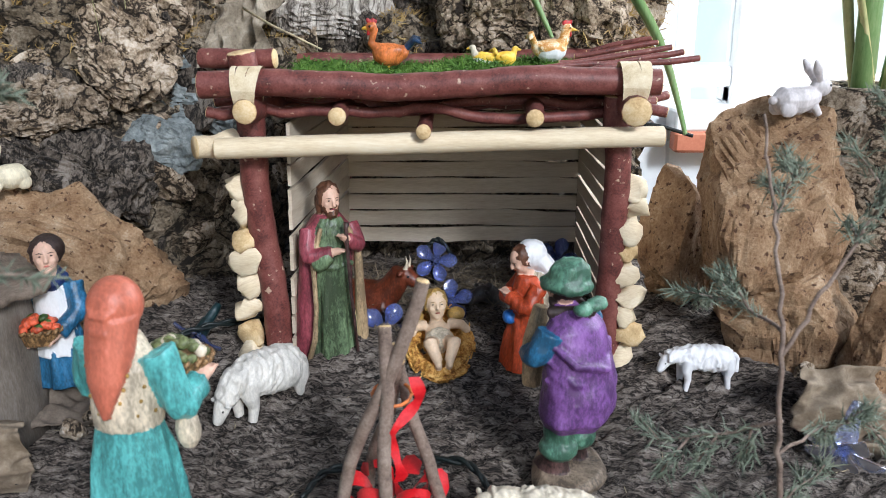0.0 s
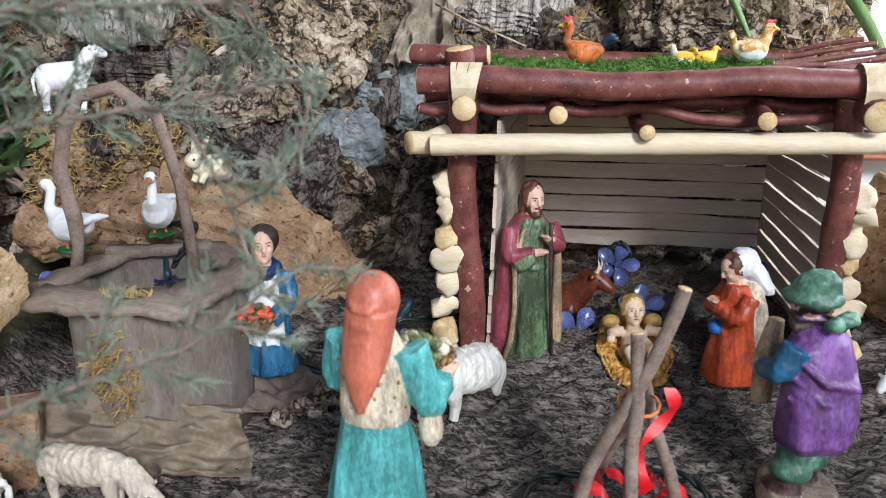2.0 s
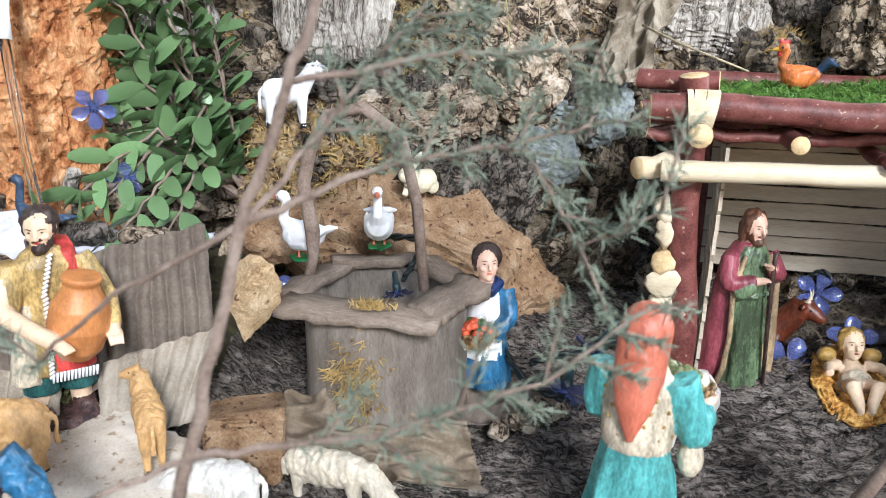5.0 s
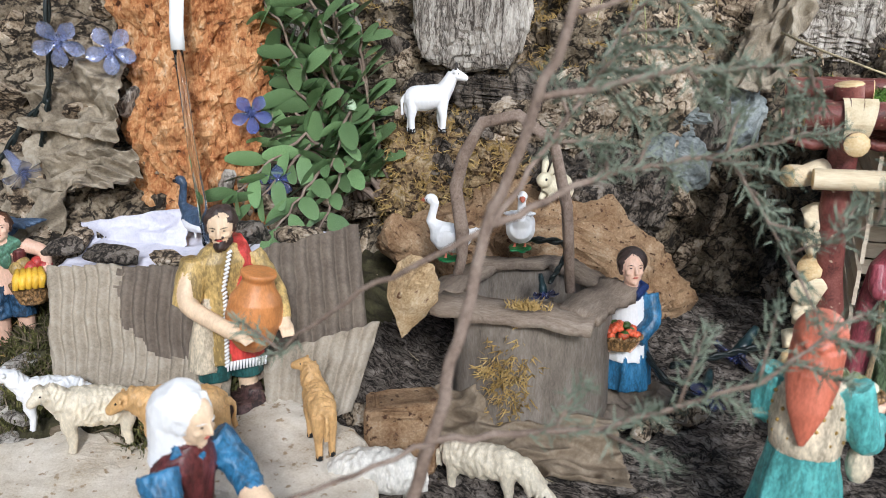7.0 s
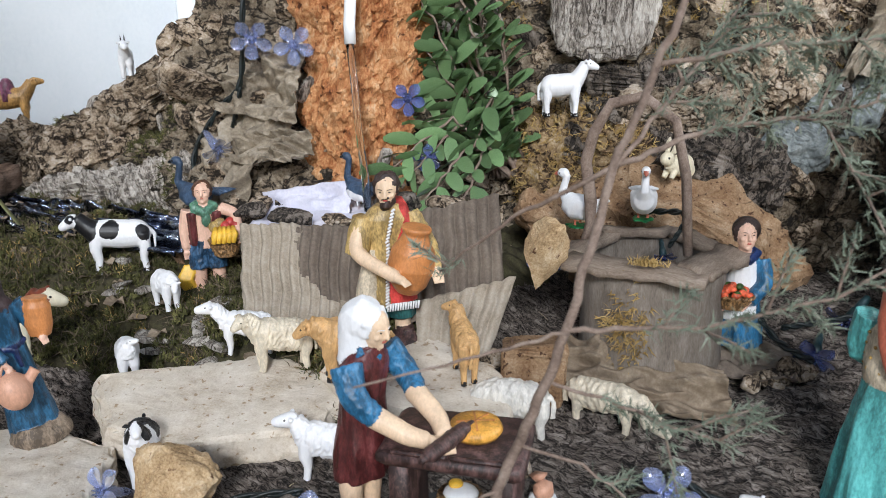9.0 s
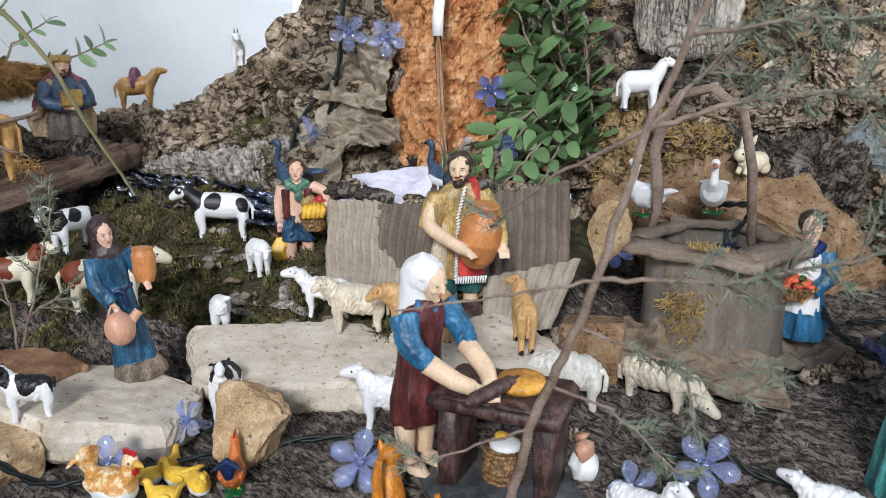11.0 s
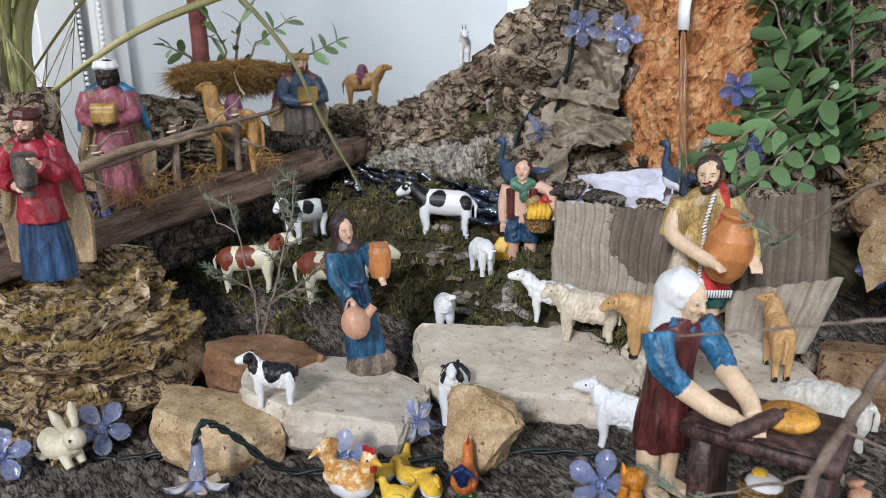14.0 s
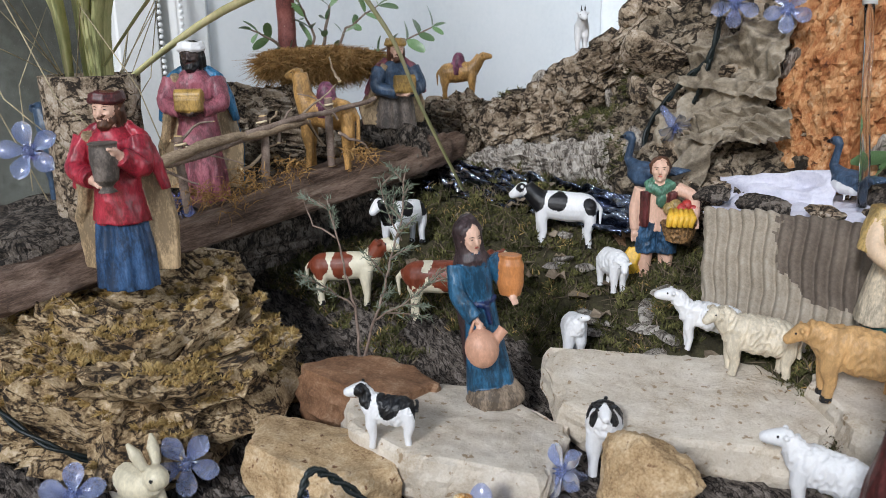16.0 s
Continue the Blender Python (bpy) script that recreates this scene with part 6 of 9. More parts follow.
king(pose(-1.025, 0.004, 0.068, 0, 0, 46), "king figurine in red tunic and blue skirt with goblet", SKIRTB, CRIMSON, SKIN, HAIR_BROWN, TANCL, TANCL, "goblet", s=0.95)
king(pose(-1.165, 0.128, 0.1, 0, 0, 52), "figurine of a dark king in plum robe with gold casket", ROSEP, ROSEP, SKIN_DARK, BLACK, BLUEB, TANCL, "casket", s=0.96)
king(pose(-1.225, 0.415, 0.146, 0, 0, 70), "kneeling figurine of a king in blue and red robe", BASEGREY, GREYBLUE, SKIN, HAIR_BROWN, ROSEP, TANCL, "casket", kneel=True, s=0.95)


# ---- animals ----
def beast(name, at, label, L, H, body, leg=None, face=None, wool=0.0, hp=(0.44, 0, 1.0), hd=(1, 0, -0.25), fat=0.24, horns=None, tail=0.35, hump=None, ears=0.05, lying=False, saddle=None, head_l=0.2, neck=0.1, eye=True, seed=1, hoof=None, spots=(), spotm=None):
    """A four-legged toy animal that faces +x; slots: body, leg, face, dark, horn, saddle."""
    g, fine = Geo(), Geo()
    z = H * (0.66 if not lying else 0.36)
    n = 22 if wool else 16
    xs = [-0.42, -0.4, -0.34, -0.24, -0.1, 0.05, 0.18, 0.27, 0.32]
    rs = [0.25, 0.55, 0.82, 0.98, 1.0, 0.98, 0.92, 0.72, 0.35]
    if wool > 0.04:
        n = 40
        x2, r2 = [], []
        for i in range(len(xs) - 1):
            for t in range(5):
                x2.append(xs[i] + (xs[i + 1] - xs[i]) * t / 5)
                r2.append(rs[i] + (rs[i + 1] - rs[i]) * t / 5)
        xs, rs = x2 + xs[-1:], r2 + rs[-1:]
    b = Geo().tube([(x * L, 0, z + H * 0.02 * math.sin(x * 9)) for x in xs], [r * fat * H * 1.02 for r in rs], 0, n)
    b.warp(lambda p: Vector((p.x, p.y * 0.86, p.z)))
    if wool > 0.04:
        b.warp(lambda p: Vector((p.x + 0.03 * L * fbm(p, 3.5 / L, 2, seed), p.y, p.z)) + Vector((0, p.y, p.z - z)).normalized() * L * 0.03 * (0.35 - abs(fbm(Vector((p.x * 2.2 + p.z * 0.6, p.y * 0.5, p.z * 0.55)), 5.5 / L, 2, seed + 3))) - Vector((0, 0, 0.03 * L * max(0, fbm(Vector((p.x * 2.5, p.y, 0)), 5 / L, 2, seed))) if p.z < z else (0, 0, 0)))
    hp = Vector((hp[0] * L, hp[1] * L, hp[2] * H))
    d = Vector(hd).normalized()
    b.tube([(0.2 * L, 0, z + fat * H * 0.15), Vector((0.26 * L, hp.y * 0.3, z + fat * H * 0.5)).lerp(hp, 0.35), hp - d * head_l * L * 0.1], [fat * H * 0.8, fat * H * 0.62, neck * L], 0, 12)
    if wool:
        b.rough(wool * 0.45 * L, 1.9 / L * 2.6, seed, 2)
    join(g, b, Matrix())
    hl = head_l * L
    side = d.cross(Vector((0, 0, 1))).normalized()
    upv = side.cross(d).normalized()
    g.tube([hp - d * hl * 0.25, hp + d * hl * 0.05, hp + d * hl * 0.45, hp + d * hl * 0.85, hp + d * hl * 0.98], [hl * 0.26, hl * 0.4, hl * 0.33, hl * 0.23, hl * 0.13], 2, 14)
    for s in (-1, 1):
        e = hp + side * s * hl * 0.34 + upv * hl * 0.16
        g.tube([e, e + side * s * ears * L * 0.8 + upv * ears * L * 0.12, e + side * s * ears * L * 1.5 - upv * ears * L * 0.2], [hl * 0.08, hl * 0.13, hl * 0.03], 2, 8)
        if eye:
            fine.ball(hp + d * hl * 0.3 + side * s * hl * 0.31 + upv * hl * 0.15, hl * 0.055, 3, 8)
        if horns:
            q = hp + upv * hl * 0.3 + side * s * hl * 0.16
            if horns == "curl":
                g.tube([q + (-d * math.sin(t * 0.7) * 0.28 + upv * (math.cos(t * 0.7) - 1) * 0.28 + side * s * (0.12 + 0.05 * t)) * hl for t in range(8)], [hl * (0.12 - 0.012 * t) for t in range(8)], 4, 8)
            else:
                g.tube([q, q + upv * hl * 0.35 - d * hl * 0.1, q + upv * hl * 0.6 - d * hl * 0.35], [hl * 0.09, hl * 0.07, hl * 0.02], 4, 8)
    for i, (x, s) in enumerate(((0.24, -1), (0.2, 1), (-0.3, -1), (-0.33, 1))):
        y = s * fat * H * 0.42
        if lying:
            g.tube([(x * L, y * 1.3, z), (x * L + 0.1 * L, y * 1.9, z * 0.35), (x * L + 0.02 * L, y * 2, 0.03 * H)], [fat * H * 0.34, fat * H * 0.22, fat * H * 0.14], 1, 8)
        else:
            kx = 0.02 * L * (1 if x > 0 else -1) * (1 if i % 2 else -0.6)
            g.tube([(x * L, y * 0.8, z), (x * L + kx, y, z * 0.62), (x * L - kx * 0.4, y, z * 0.36), (x * L + kx * 0.6, y, 0.035 * H), (x * L + kx * 0.6 + 0.006 * L, y, 0)], [fat * H * 0.5, fat * H * 0.4, fat * H * 0.27, fat * H * 0.22, fat * H * 0.26], 1, 10)
            if hoof is not None:
                g.loft([(x * L + kx * 0.6 + 0.006 * L, y, -0.002, fat * H * 0.29, fat * H * 0.27), (x * L + kx * 0.6, y, 0.06 * H, fat * H * 0.25, fat * H * 0.24)], 3, 8)
    g.tube([(-0.41 * L, 0, z + 0.06 * H), (-0.47 * L, 0, z - 0.05 * H), (-0.46 * L, 0.01 * L, z - tail * H)], [0.028 * L, 0.026 * L, 0.012 * L if not wool else 0.03 * L], 0, 8)
    if hump:
        g.ball((-0.04 * L, 0, z + fat * H * 0.95), (0.13 * L, fat * H * 0.6, hump * H), 5, 14)
        g.loft([(-0.05 * L, 0, z - fat * H * 0.2, 0.17 * L, fat * H * 0.97), (-0.05 * L, 0, z + fat * H * 0.5, 0.17 * L, fat * H * 0.93), (-0.05 * L, 0, z + fat * H * 1.0, 0.12 * L, fat * H * 0.5)], 5, 18, fold=0.05)
    marks = [(6, (c[0] * L, c[1] * L, c[2] * H), (q[0] * L, q[1] * L, q[2] * H)) for c, q in spots]
    curl = {0: (L * 0.016, L * 0.085)} if wool > 0.04 else None
    return sculpt(g, name, [body, leg or body, face or body, BLACK, (HORN if name == 'toy_goat' else CREAMCL) if horns else body, saddle or body, spotm or body], at, label, name.split("_")[-1], name.split("_")[-1] + " figures", max(0.0008, L * 0.0125), wool=curl, spots=marks, smooth=3, fine=fine)


SH = dict(wool=0.05, fat=0.3)
beast("toy_sheep", pose(-0.148, 0.588, -0.014, 0, 0, 230), "off-white resin sheep grazing beside the stable", 0.09, 0.052, WOOLW, face=WOOLW, hp=(0.44, 0, 0.42), hd=(0.5, 0, -1), wool=0.05, fat=0.35)
beast("toy_lamb", pose(0.212, 0.612, -0.006, 0, 0, 186), "white plastic lamb grazing by ochre rocks", 0.066, 0.042, WHITE, hp=(0.46, 0, 0.66), hd=(0.6, 0.15, -0.8), wool=0.05, fat=0.26)
beast("toy_sheep", pose(0.06, 0.418, -0.03, 0, 0, 176), "cream resin sheep near the campfire", 0.085, 0.055, CREAM, hp=(0.44, 0.05, 0.85), hd=(0.8, 0.3, -0.6), **SH)
beast("toy_sheep", pose(-0.463, 0.408, -0.03, 0, 0, 200), "cream sheep with long shaggy wool", 0.078, 0.052, WOOLW, hp=(0.44, 0, 0.5), hd=(0.6, 0, -0.9), **SH)
beast("toy_sheep", pose(-0.392, 0.452, -0.03, 0, 0, -8), "cream sheep grazing on the bark", 0.085, 0.046, CREAM, hp=(0.5, 0, 0.36), hd=(0.9, 0, -0.5), **SH)
beast("toy_sheep", pose(-0.677, 0.372, 0.004, 0, 0, 218), "cream ram with a turned head", 0.072, 0.05, CREAM, hp=(0.42, 0.05, 1.0), hd=(0.6, 0.5, -0.4), horns="curl", **SH)
beast("toy_sheep", pose(-0.6, 0.375, 0.01, 0, 0, 212), "tan resin sheep on a pale stone", 0.082, 0.056, TANWOOL, hp=(0.44, 0, 0.86), hd=(0.9, 0, -0.7), hoof=1, **SH)
beast("toy_sheep", pose(-0.508, 0.412, 0.016, 0, 0, 128), "tan resin sheep standing with raised head", 0.062, 0.05, TANWOOL, hp=(0.34, 0.06, 1.1), hd=(0.3, 0.9, -0.2), hoof=1, wool=0.05, fat=0.23)
beast("toy_lamb", pose(-0.728, 0.385, 0.004, 0, 0, 212), "white plastic lamb running on moss", 0.068, 0.046, WHITE, hp=(0.44, 0, 1.02), hd=(1, 0.2, -0.1), wool=0.048, head_l=0.23, fat=0.25)
beast("toy_lamb", pose(-0.828, 0.33, -0.02, 0, 0, -40), "white plastic lamb looking round on moss", 0.044, 0.042, WHITE, hp=(0.32, 0.06, 1.0), hd=(0.4, 0.9, 0.2), wool=0.048, head_l=0.23, fat=0.3)
beast("toy_lamb", pose(-0.855, 0.412, 0.02, 0, 0, -20), "white plastic lamb beside the fruit boy", 0.05, 0.042, WHITE, hp=(0.42, 0, 0.75), hd=(0.6, -0.3, -0.8), wool=0.048, head_l=0.23, fat=0.3)
beast("toy_lamb", pose(-0.578, 0.3, -0.042, 0, 0, 200), "white plastic lamb behind the baker", 0.066, 0.05, WHITE, hp=(0.38, 0, 1.0), hd=(1, 0.2, -0.15), wool=0.05, fat=0.28, head_l=0.26)
beast("toy_lamb", pose(-0.345, 0.3, -0.045, 0, 0, -10), "white plastic lamb on bark near a flower light", 0.062, 0.04, WHITE, hp=(0.4, 0, 0.95), hd=(0.9, -0.3, -0.1), wool=0.048, head_l=0.23, fat=0.27, lying=True)
beast("toy_lamb", pose(-0.235, 0.36, -0.045, 0, 0, 190), "white plastic lamb on the bark", 0.06, 0.04, WHITE, hp=(0.4, 0, 0.95), hd=(0.9, -0.4, 0.0), wool=0.048, head_l=0.23, fat=0.27)
beast("toy_goat", pose(-0.526, 0.705, 0.203, 0, 0, 22), "white plastic goat standing on a bark ledge", 0.058, 0.05, WHITE, hp=(0.44, 0, 1.12), hd=(0.9, -0.25, -0.35), horns="back", fat=0.25, hoof=1, head_l=0.25, wool=0.02)
beast("toy_goat", pose(-1.062, 0.58, 0.24, 0, 0, -45), "small white plastic goat on top of the bank", 0.055, 0.042, WHITE, hp=(0.42, 0, 1.0), hd=(0.9, 0.2, -0.3), horns="back", fat=0.25, head_l=0.25)
beast("toy_cow", pose(-0.945, 0.43, 0.044, 0, 0, 222), "black and white plastic cow by the foil stream", 0.09, 0.064, WHITE, hp=(0.43, 0.0, 0.95), hd=(0.9, 0, -0.55), fat=0.25, hoof=1, head_l=0.21, spotm=BLACK, spots=(((0.3, 0, 0.86), (0.13, 0.3, 0.34)), ((-0.02, -0.12, 0.74), (0.09, 0.12, 0.13)), ((0.02, 0.12, 0.78), (0.12, 0.14, 0.15)), ((-0.16, -0.12, 0.86), (0.11, 0.12, 0.12)), ((-0.34, 0.1, 0.7), (0.08, 0.12, 0.16)), ((-0.3, -0.14, 0.66), (0.045, 0.1, 0.09)), ((0.14, -0.14, 0.62), (0.04, 0.1, 0.07)), ((0.46, 0.06, 0.98), (0.06, 0.06, 0.1)), ((0.46, -0.06, 0.98), (0.06, 0.06, 0.1))))
beast("toy_cow", pose(-1.098, 0.33, 0.028, 0, 0, 284), "black and white plastic calf by the foil stream", 0.085, 0.058, WHITE, hp=(0.43, 0, 0.98), hd=(0.8, 0, -0.6), fat=0.25, hoof=1, head_l=0.21, spotm=BLACK, spots=(((0.3, 0, 0.86), (0.13, 0.3, 0.34)), ((-0.02, -0.12, 0.74), (0.09, 0.12, 0.13)), ((0.02, 0.12, 0.78), (0.12, 0.14, 0.15)), ((-0.16, -0.12, 0.86), (0.11, 0.12, 0.12)), ((-0.34, 0.1, 0.7), (0.08, 0.12, 0.16)), ((-0.3, -0.14, 0.66), (0.045, 0.1, 0.09)), ((0.14, -0.14, 0.62), (0.04, 0.1, 0.07)), ((0.46, 0.06, 0.98), (0.06, 0.06, 0.1)), ((0.46, -0.06, 0.98), (0.06, 0.06, 0.1))))
beast("toy_cow", pose(-1.03, 0.215, 0.004, 0, 0, 46), "red and white plastic calf behind a dry shrub", 0.088, 0.058, COWCREAM, hp=(0.43, 0, 1.05), hd=(0.9, -0.3, -0.1), fat=0.25, hoof=1, head_l=0.21, spotm=COWRED, spots=(((-0.32, 0, 0.72), (0.14, 0.4, 0.24)), ((-0.04, 0, 0.72), (0.13, 0.4, 0.26)), ((0.36, 0, 0.98), (0.12, 0.3, 0.2)), ((0.18, 0.16, 0.6), (0.07, 0.1, 0.1))))
beast("toy_cow", pose(-0.935, 0.272, 0.0, 0, 0, 40), "red and white plastic cow on the moss", 0.11, 0.064, COWCREAM, hp=(0.43, 0, 0.98), hd=(0.9, 0, -0.4), fat=0.25, hoof=1, head_l=0.21, spotm=COWRED, spots=(((-0.32, 0, 0.72), (0.14, 0.4, 0.24)), ((-0.04, 0, 0.72), (0.13, 0.4, 0.26)), ((0.36, 0, 0.98), (0.12, 0.3, 0.2)), ((0.18, 0.16, 0.6), (0.07, 0.1, 0.1))))
beast("toy_dog", pose(-0.798, 0.106, -0.018, 0, 0, 226), "black and white dog figurine standing on white stone", 0.048, 0.043, WHITE, hp=(0.34, 0, 1.02), hd=(0.9, 0.1, -0.2), wool=0.045, fat=0.25, tail=-0.2, head_l=0.3, ears=0.08, spotm=BLACK, spots=(((-0.12, 0, 0.82), (0.26, 0.4, 0.26)), ((0.3, 0.16, 1.02), (0.16, 0.13, 0.28)), ((0.3, -0.16, 1.02), (0.16, 0.13, 0.28)), ((-0.45, 0, 0.9), (0.14, 0.2, 0.3))))
beast("toy_dog", pose(-0.706, 0.232, -0.042, 0, 0, -50), "black and white dog figurine between pale stones", 0.046, 0.056, WHITE, hp=(0.34, 0, 1.0), hd=(0.9, 0.1, -0.2), wool=0.045, fat=0.27, tail=-0.2, head_l=0.3, ears=0.08, spotm=BLACK, spots=(((-0.12, 0, 0.82), (0.26, 0.4, 0.26)), ((0.3, 0.16, 1.02), (0.16, 0.13, 0.28)), ((0.3, -0.16, 1.02), (0.16, 0.13, 0.28)), ((-0.45, 0, 0.9), (0.14, 0.2, 0.3))))
beast("toy_ox", pose(-0.084, 0.722, 0.002, 0, 0, -18), "red-brown resin ox lying behind the infant", 0.11, 0.085, OXBR, hp=(0.42, 0, 0.72), hd=(0.9, -0.1, -0.5), fat=0.24, horns="back", lying=True)
beast("toy_donkey", pose(0.075, 0.735, 0.002, 0, 0, 196), "dark grey resin donkey lying in the stable", 0.1, 0.06, DONKEY, hp=(0.42, 0, 0.62), hd=(0.9, 0.1, -0.5), fat=0.24, lying=True, ears=0.07)
beast("toy_camel", pose(-1.292, 0.575, 0.168, 0, 0, 42), "tan resin camel with plum saddle on the bank", 0.075, 0.058, CAMELP, hp=(0.42, 0, 1.05), hd=(1, 0, -0.05), fat=0.25, hump=0.26, saddle=SADDLE)
beast("toy_camel", pose(-1.18, 0.283, 0.112, 0, 0, 214), "tan resin camel with plum saddle behind the fence", 0.09, 0.1, CAMELP, hp=(0.34, 0, 1.1), hd=(0.9, 0, -0.25), fat=0.18, hump=0.19, saddle=SADDLE, wool=0.02)
beast("toy_camel", pose(-1.26, 0.02, 0.1, 0, 0, 200), "grey-blue camel figurine beside the log", 0.09, 0.09, GREYBLUE, hp=(0.38, 0, 1.05), hd=(1, 0, -0.1), fat=0.2, hump=0.12, saddle=SADDLE)


def bird(name, at, label, L, body, wing, headm, comb=None, neck=0.5, tail=(0.3, 0.35), base=True, legs=True, beak=BANANA, tailm=None, breast=None):
    """A toy bird that faces +x; L is its length."""
    g = Geo()
    zb = 0.34 * L
    g.tube([(-0.36 * L, 0, zb + 0.1 * L), (-0.28 * L, 0, zb + 0.06 * L), (-0.1 * L, 0, zb), (0.1 * L, 0, zb), (0.24 * L, 0, zb + 0.05 * L), (0.31 * L, 0, zb + 0.1 * L)], [0.05 * L, 0.13 * L, 0.22 * L, 0.23 * L, 0.17 * L, 0.07 * L], 0, 16)
    hx, hz = 0.3 * L + 0.05 * L * neck, zb + (0.2 + 0.6 * neck) * L
    g.tube([(0.17 * L, 0, zb + 0.08 * L), ((0.27 if neck < 0.5 else 0.36) * L, 0, zb + 0.25 * L * (0.5 + neck * 0.7)), (hx - (0.0 if neck < 0.5 else 0.06) * L, 0, hz)], [0.17 * L, (0.11 if neck < 0.5 else 0.075) * L, (0.085 if neck < 0.5 else 0.06) * L], 2, 12)
    g.ball((hx + 0.02 * L, 0, hz + 0.02 * L), (0.11 * L, 0.08 * L, 0.085 * L), 2, 12)
    g.tube([(hx + 0.1 * L, 0, hz), (hx + 0.17 * L, 0, hz - 0.01 * L), (hx + 0.22 * L, 0, hz - 0.03 * L)], [0.045 * L, 0.035 * L, 0.008 * L], 4, 8)
    for s in (-1, 1):
        g.ball((hx + 0.06 * L, s * 0.08 * L, hz + 0.03 * L), 0.016 * L, 5, 6)
        g.ball((-0.06 * L, s * 0.19 * L, zb + 0.05 * L), (0.2 * L, 0.045 * L, 0.1 * L), 1, 12, rot=(0, 12, 0))
        if legs:
            g.tube([(0.03 * L, s * 0.08 * L, zb - 0.12 * L), (0.03 * L, s * 0.08 * L, 0.02 * L)], 0.022 * L, 4, 6)
    for i in range(5):
        a = (i - 2) * 0.22
        g.tube([(-0.3 * L, 0, zb + 0.1 * L), (-(0.3 + tail[0] * 0.6) * L, a * 0.3 * L, zb + (0.1 + tail[1] * (0.8 - 0.1 * abs(i - 2))) * L), (-(0.3 + tail[0]) * L, a * 0.6 * L, zb + (0.1 + tail[1] * (0.75 - 0.18 * abs(i - 2))) * L)], [0.07 * L, 0.06 * L, 0.02 * L], 6, 8)
    if comb:
        for i in range(4):
            g.ball((hx - 0.06 * L + 0.05 * i * L, 0, hz + (0.12 + 0.02 * (i % 2)) * L), (0.035 * L, 0.016 * L, 0.055 * L), 3, 8)
        for s in (-1, 1):
            g.ball((hx + 0.09 * L, s * 0.025 * L, hz - 0.1 * L), (0.03 * L, 0.02 * L, 0.06 * L), 3, 8)
    if breast:
        g.ball((0.1 * L, 0, zb - 0.06 * L), (0.2 * L, 0.2 * L, 0.16 * L), 8, 14)
    if base:
        k = Geo().loft([(0, 0, 0, 0.24 * L, 0.2 * L), (0, 0, 0.03 * L, 0.22 * L, 0.18 * L)], 7, 14, fold=0.08, k=5)
        join(g, k, Matrix())
    return sculpt(g, name, [body, wing, headm, comb or body, beak, BLACK, tailm or wing, GREENB, breast or body], at, label, name.split("_")[-1], name.split("_")[-1] + " figures", max(0.0006, L * 0.016), smooth=2, spots=[(8, (0.1 * L, 0, zb - 0.14 * L), (0.42 * L, 0.5 * L, 0.17 * L))] if breast else None)


bird("toy_rooster", pose(-0.055, 0.795, 0.24, 0, 0, 186), "orange rooster with blue tail on the turf roof", 0.05, ROOSTOR, ROOSTOR, ROOSTOR, REDC, 0.5, (0.3, 0.28), tailm=NAVYT)
bird("toy_hen", pose(0.103, 0.825, 0.242, 0, 0, 4), "speckled brown hen with white breast on the roof", 0.05, HENBROWN, HENBROWN, HENBROWN, REDC, 0.35, (0.16, 0.32), breast=WHITE)
bird("toy_chick", pose(0.035, 0.79, 0.242, 0, 0, 180), "yellow chick on the turf roof", 0.032, YELLOWCH, YELLOWCH, CREAM, None, 0.2, (0.1, 0.12), breast=WHITE)
bird("toy_chick", pose(0.057, 0.8, 0.242, 0, 0, 20), "yellow chick on the turf roof", 0.032, YELLOWCH, YELLOWCH, YELLOWCH, None, 0.1, (0.16, 0.25))
bird("toy_hen", pose(-0.685, 0.104, -0.06, 0, 0, 12), "speckled brown hen with white breast on green base", 0.064, HENBROWN, HENBROWN, HENBROWN, REDC, 0.3, (0.1, 0.42), breast=WHITE)
bird("toy_rooster", pose(-0.622, 0.166, -0.052, 0, 0, 128), "orange rooster with dark tail beside a round stone", 0.044, ROOSTOR, ROOSTOR, ROOSTOR, REDC, 0.45, (0.12, 0.5), tailm=NAVY)
for x, y, r, z in ((-0.655, 0.126, -150, 0.036), (-0.646, 0.152, -20, 0.038), (-0.668, 0.15, 200, 0.036), (-0.688, 0.138, 70, 0.034), (-0.69, 0.16, 120, 0.032)):
    bird("toy_chick", pose(x, y, -0.06, 0, 0, r), "yellow and white chick on green plastic base", z, YELLOWCH, YELLOWCH, YELLOWCH, None, 0.16, (0.08, 0.12), breast=WHITE)
bird("toy_goose", pose(-0.464, 0.585, 0.11, 0, 0, 165), "white goose with orange beak behind the well", 0.058, WHITE, WHITE, WHITE, None, 0.55, (0.12, 0.05), beak=CORAL)
bird("toy_goose", pose(-0.412, 0.63, 0.112, 0, 0, -75), "white goose with orange beak behind the well", 0.058, WHITE, WHITE, WHITE, None, 0.6, (0.12, 0.05), beak=CORAL)
bird("toy_peacock", pose(-0.905, 0.518, 0.094, 0, 0, 190), "grey-blue peacock with long neck on a stone", 0.062, GREYBLUE, GREYBLUE, GREYBLUE, None, 0.7, (0.4, 0.0), base=False, beak=BLACK)
bird("toy_duck", pose(-0.712, 0.572, 0.108, 0, 0, 170), "grey-blue heron with pale breast by the spring", 0.055, GREYBLUE, GREYBLUE, GREYBLUE, None, 0.75, (0.3, 0.0), base=False, beak=BLACK, breast=WHITE)


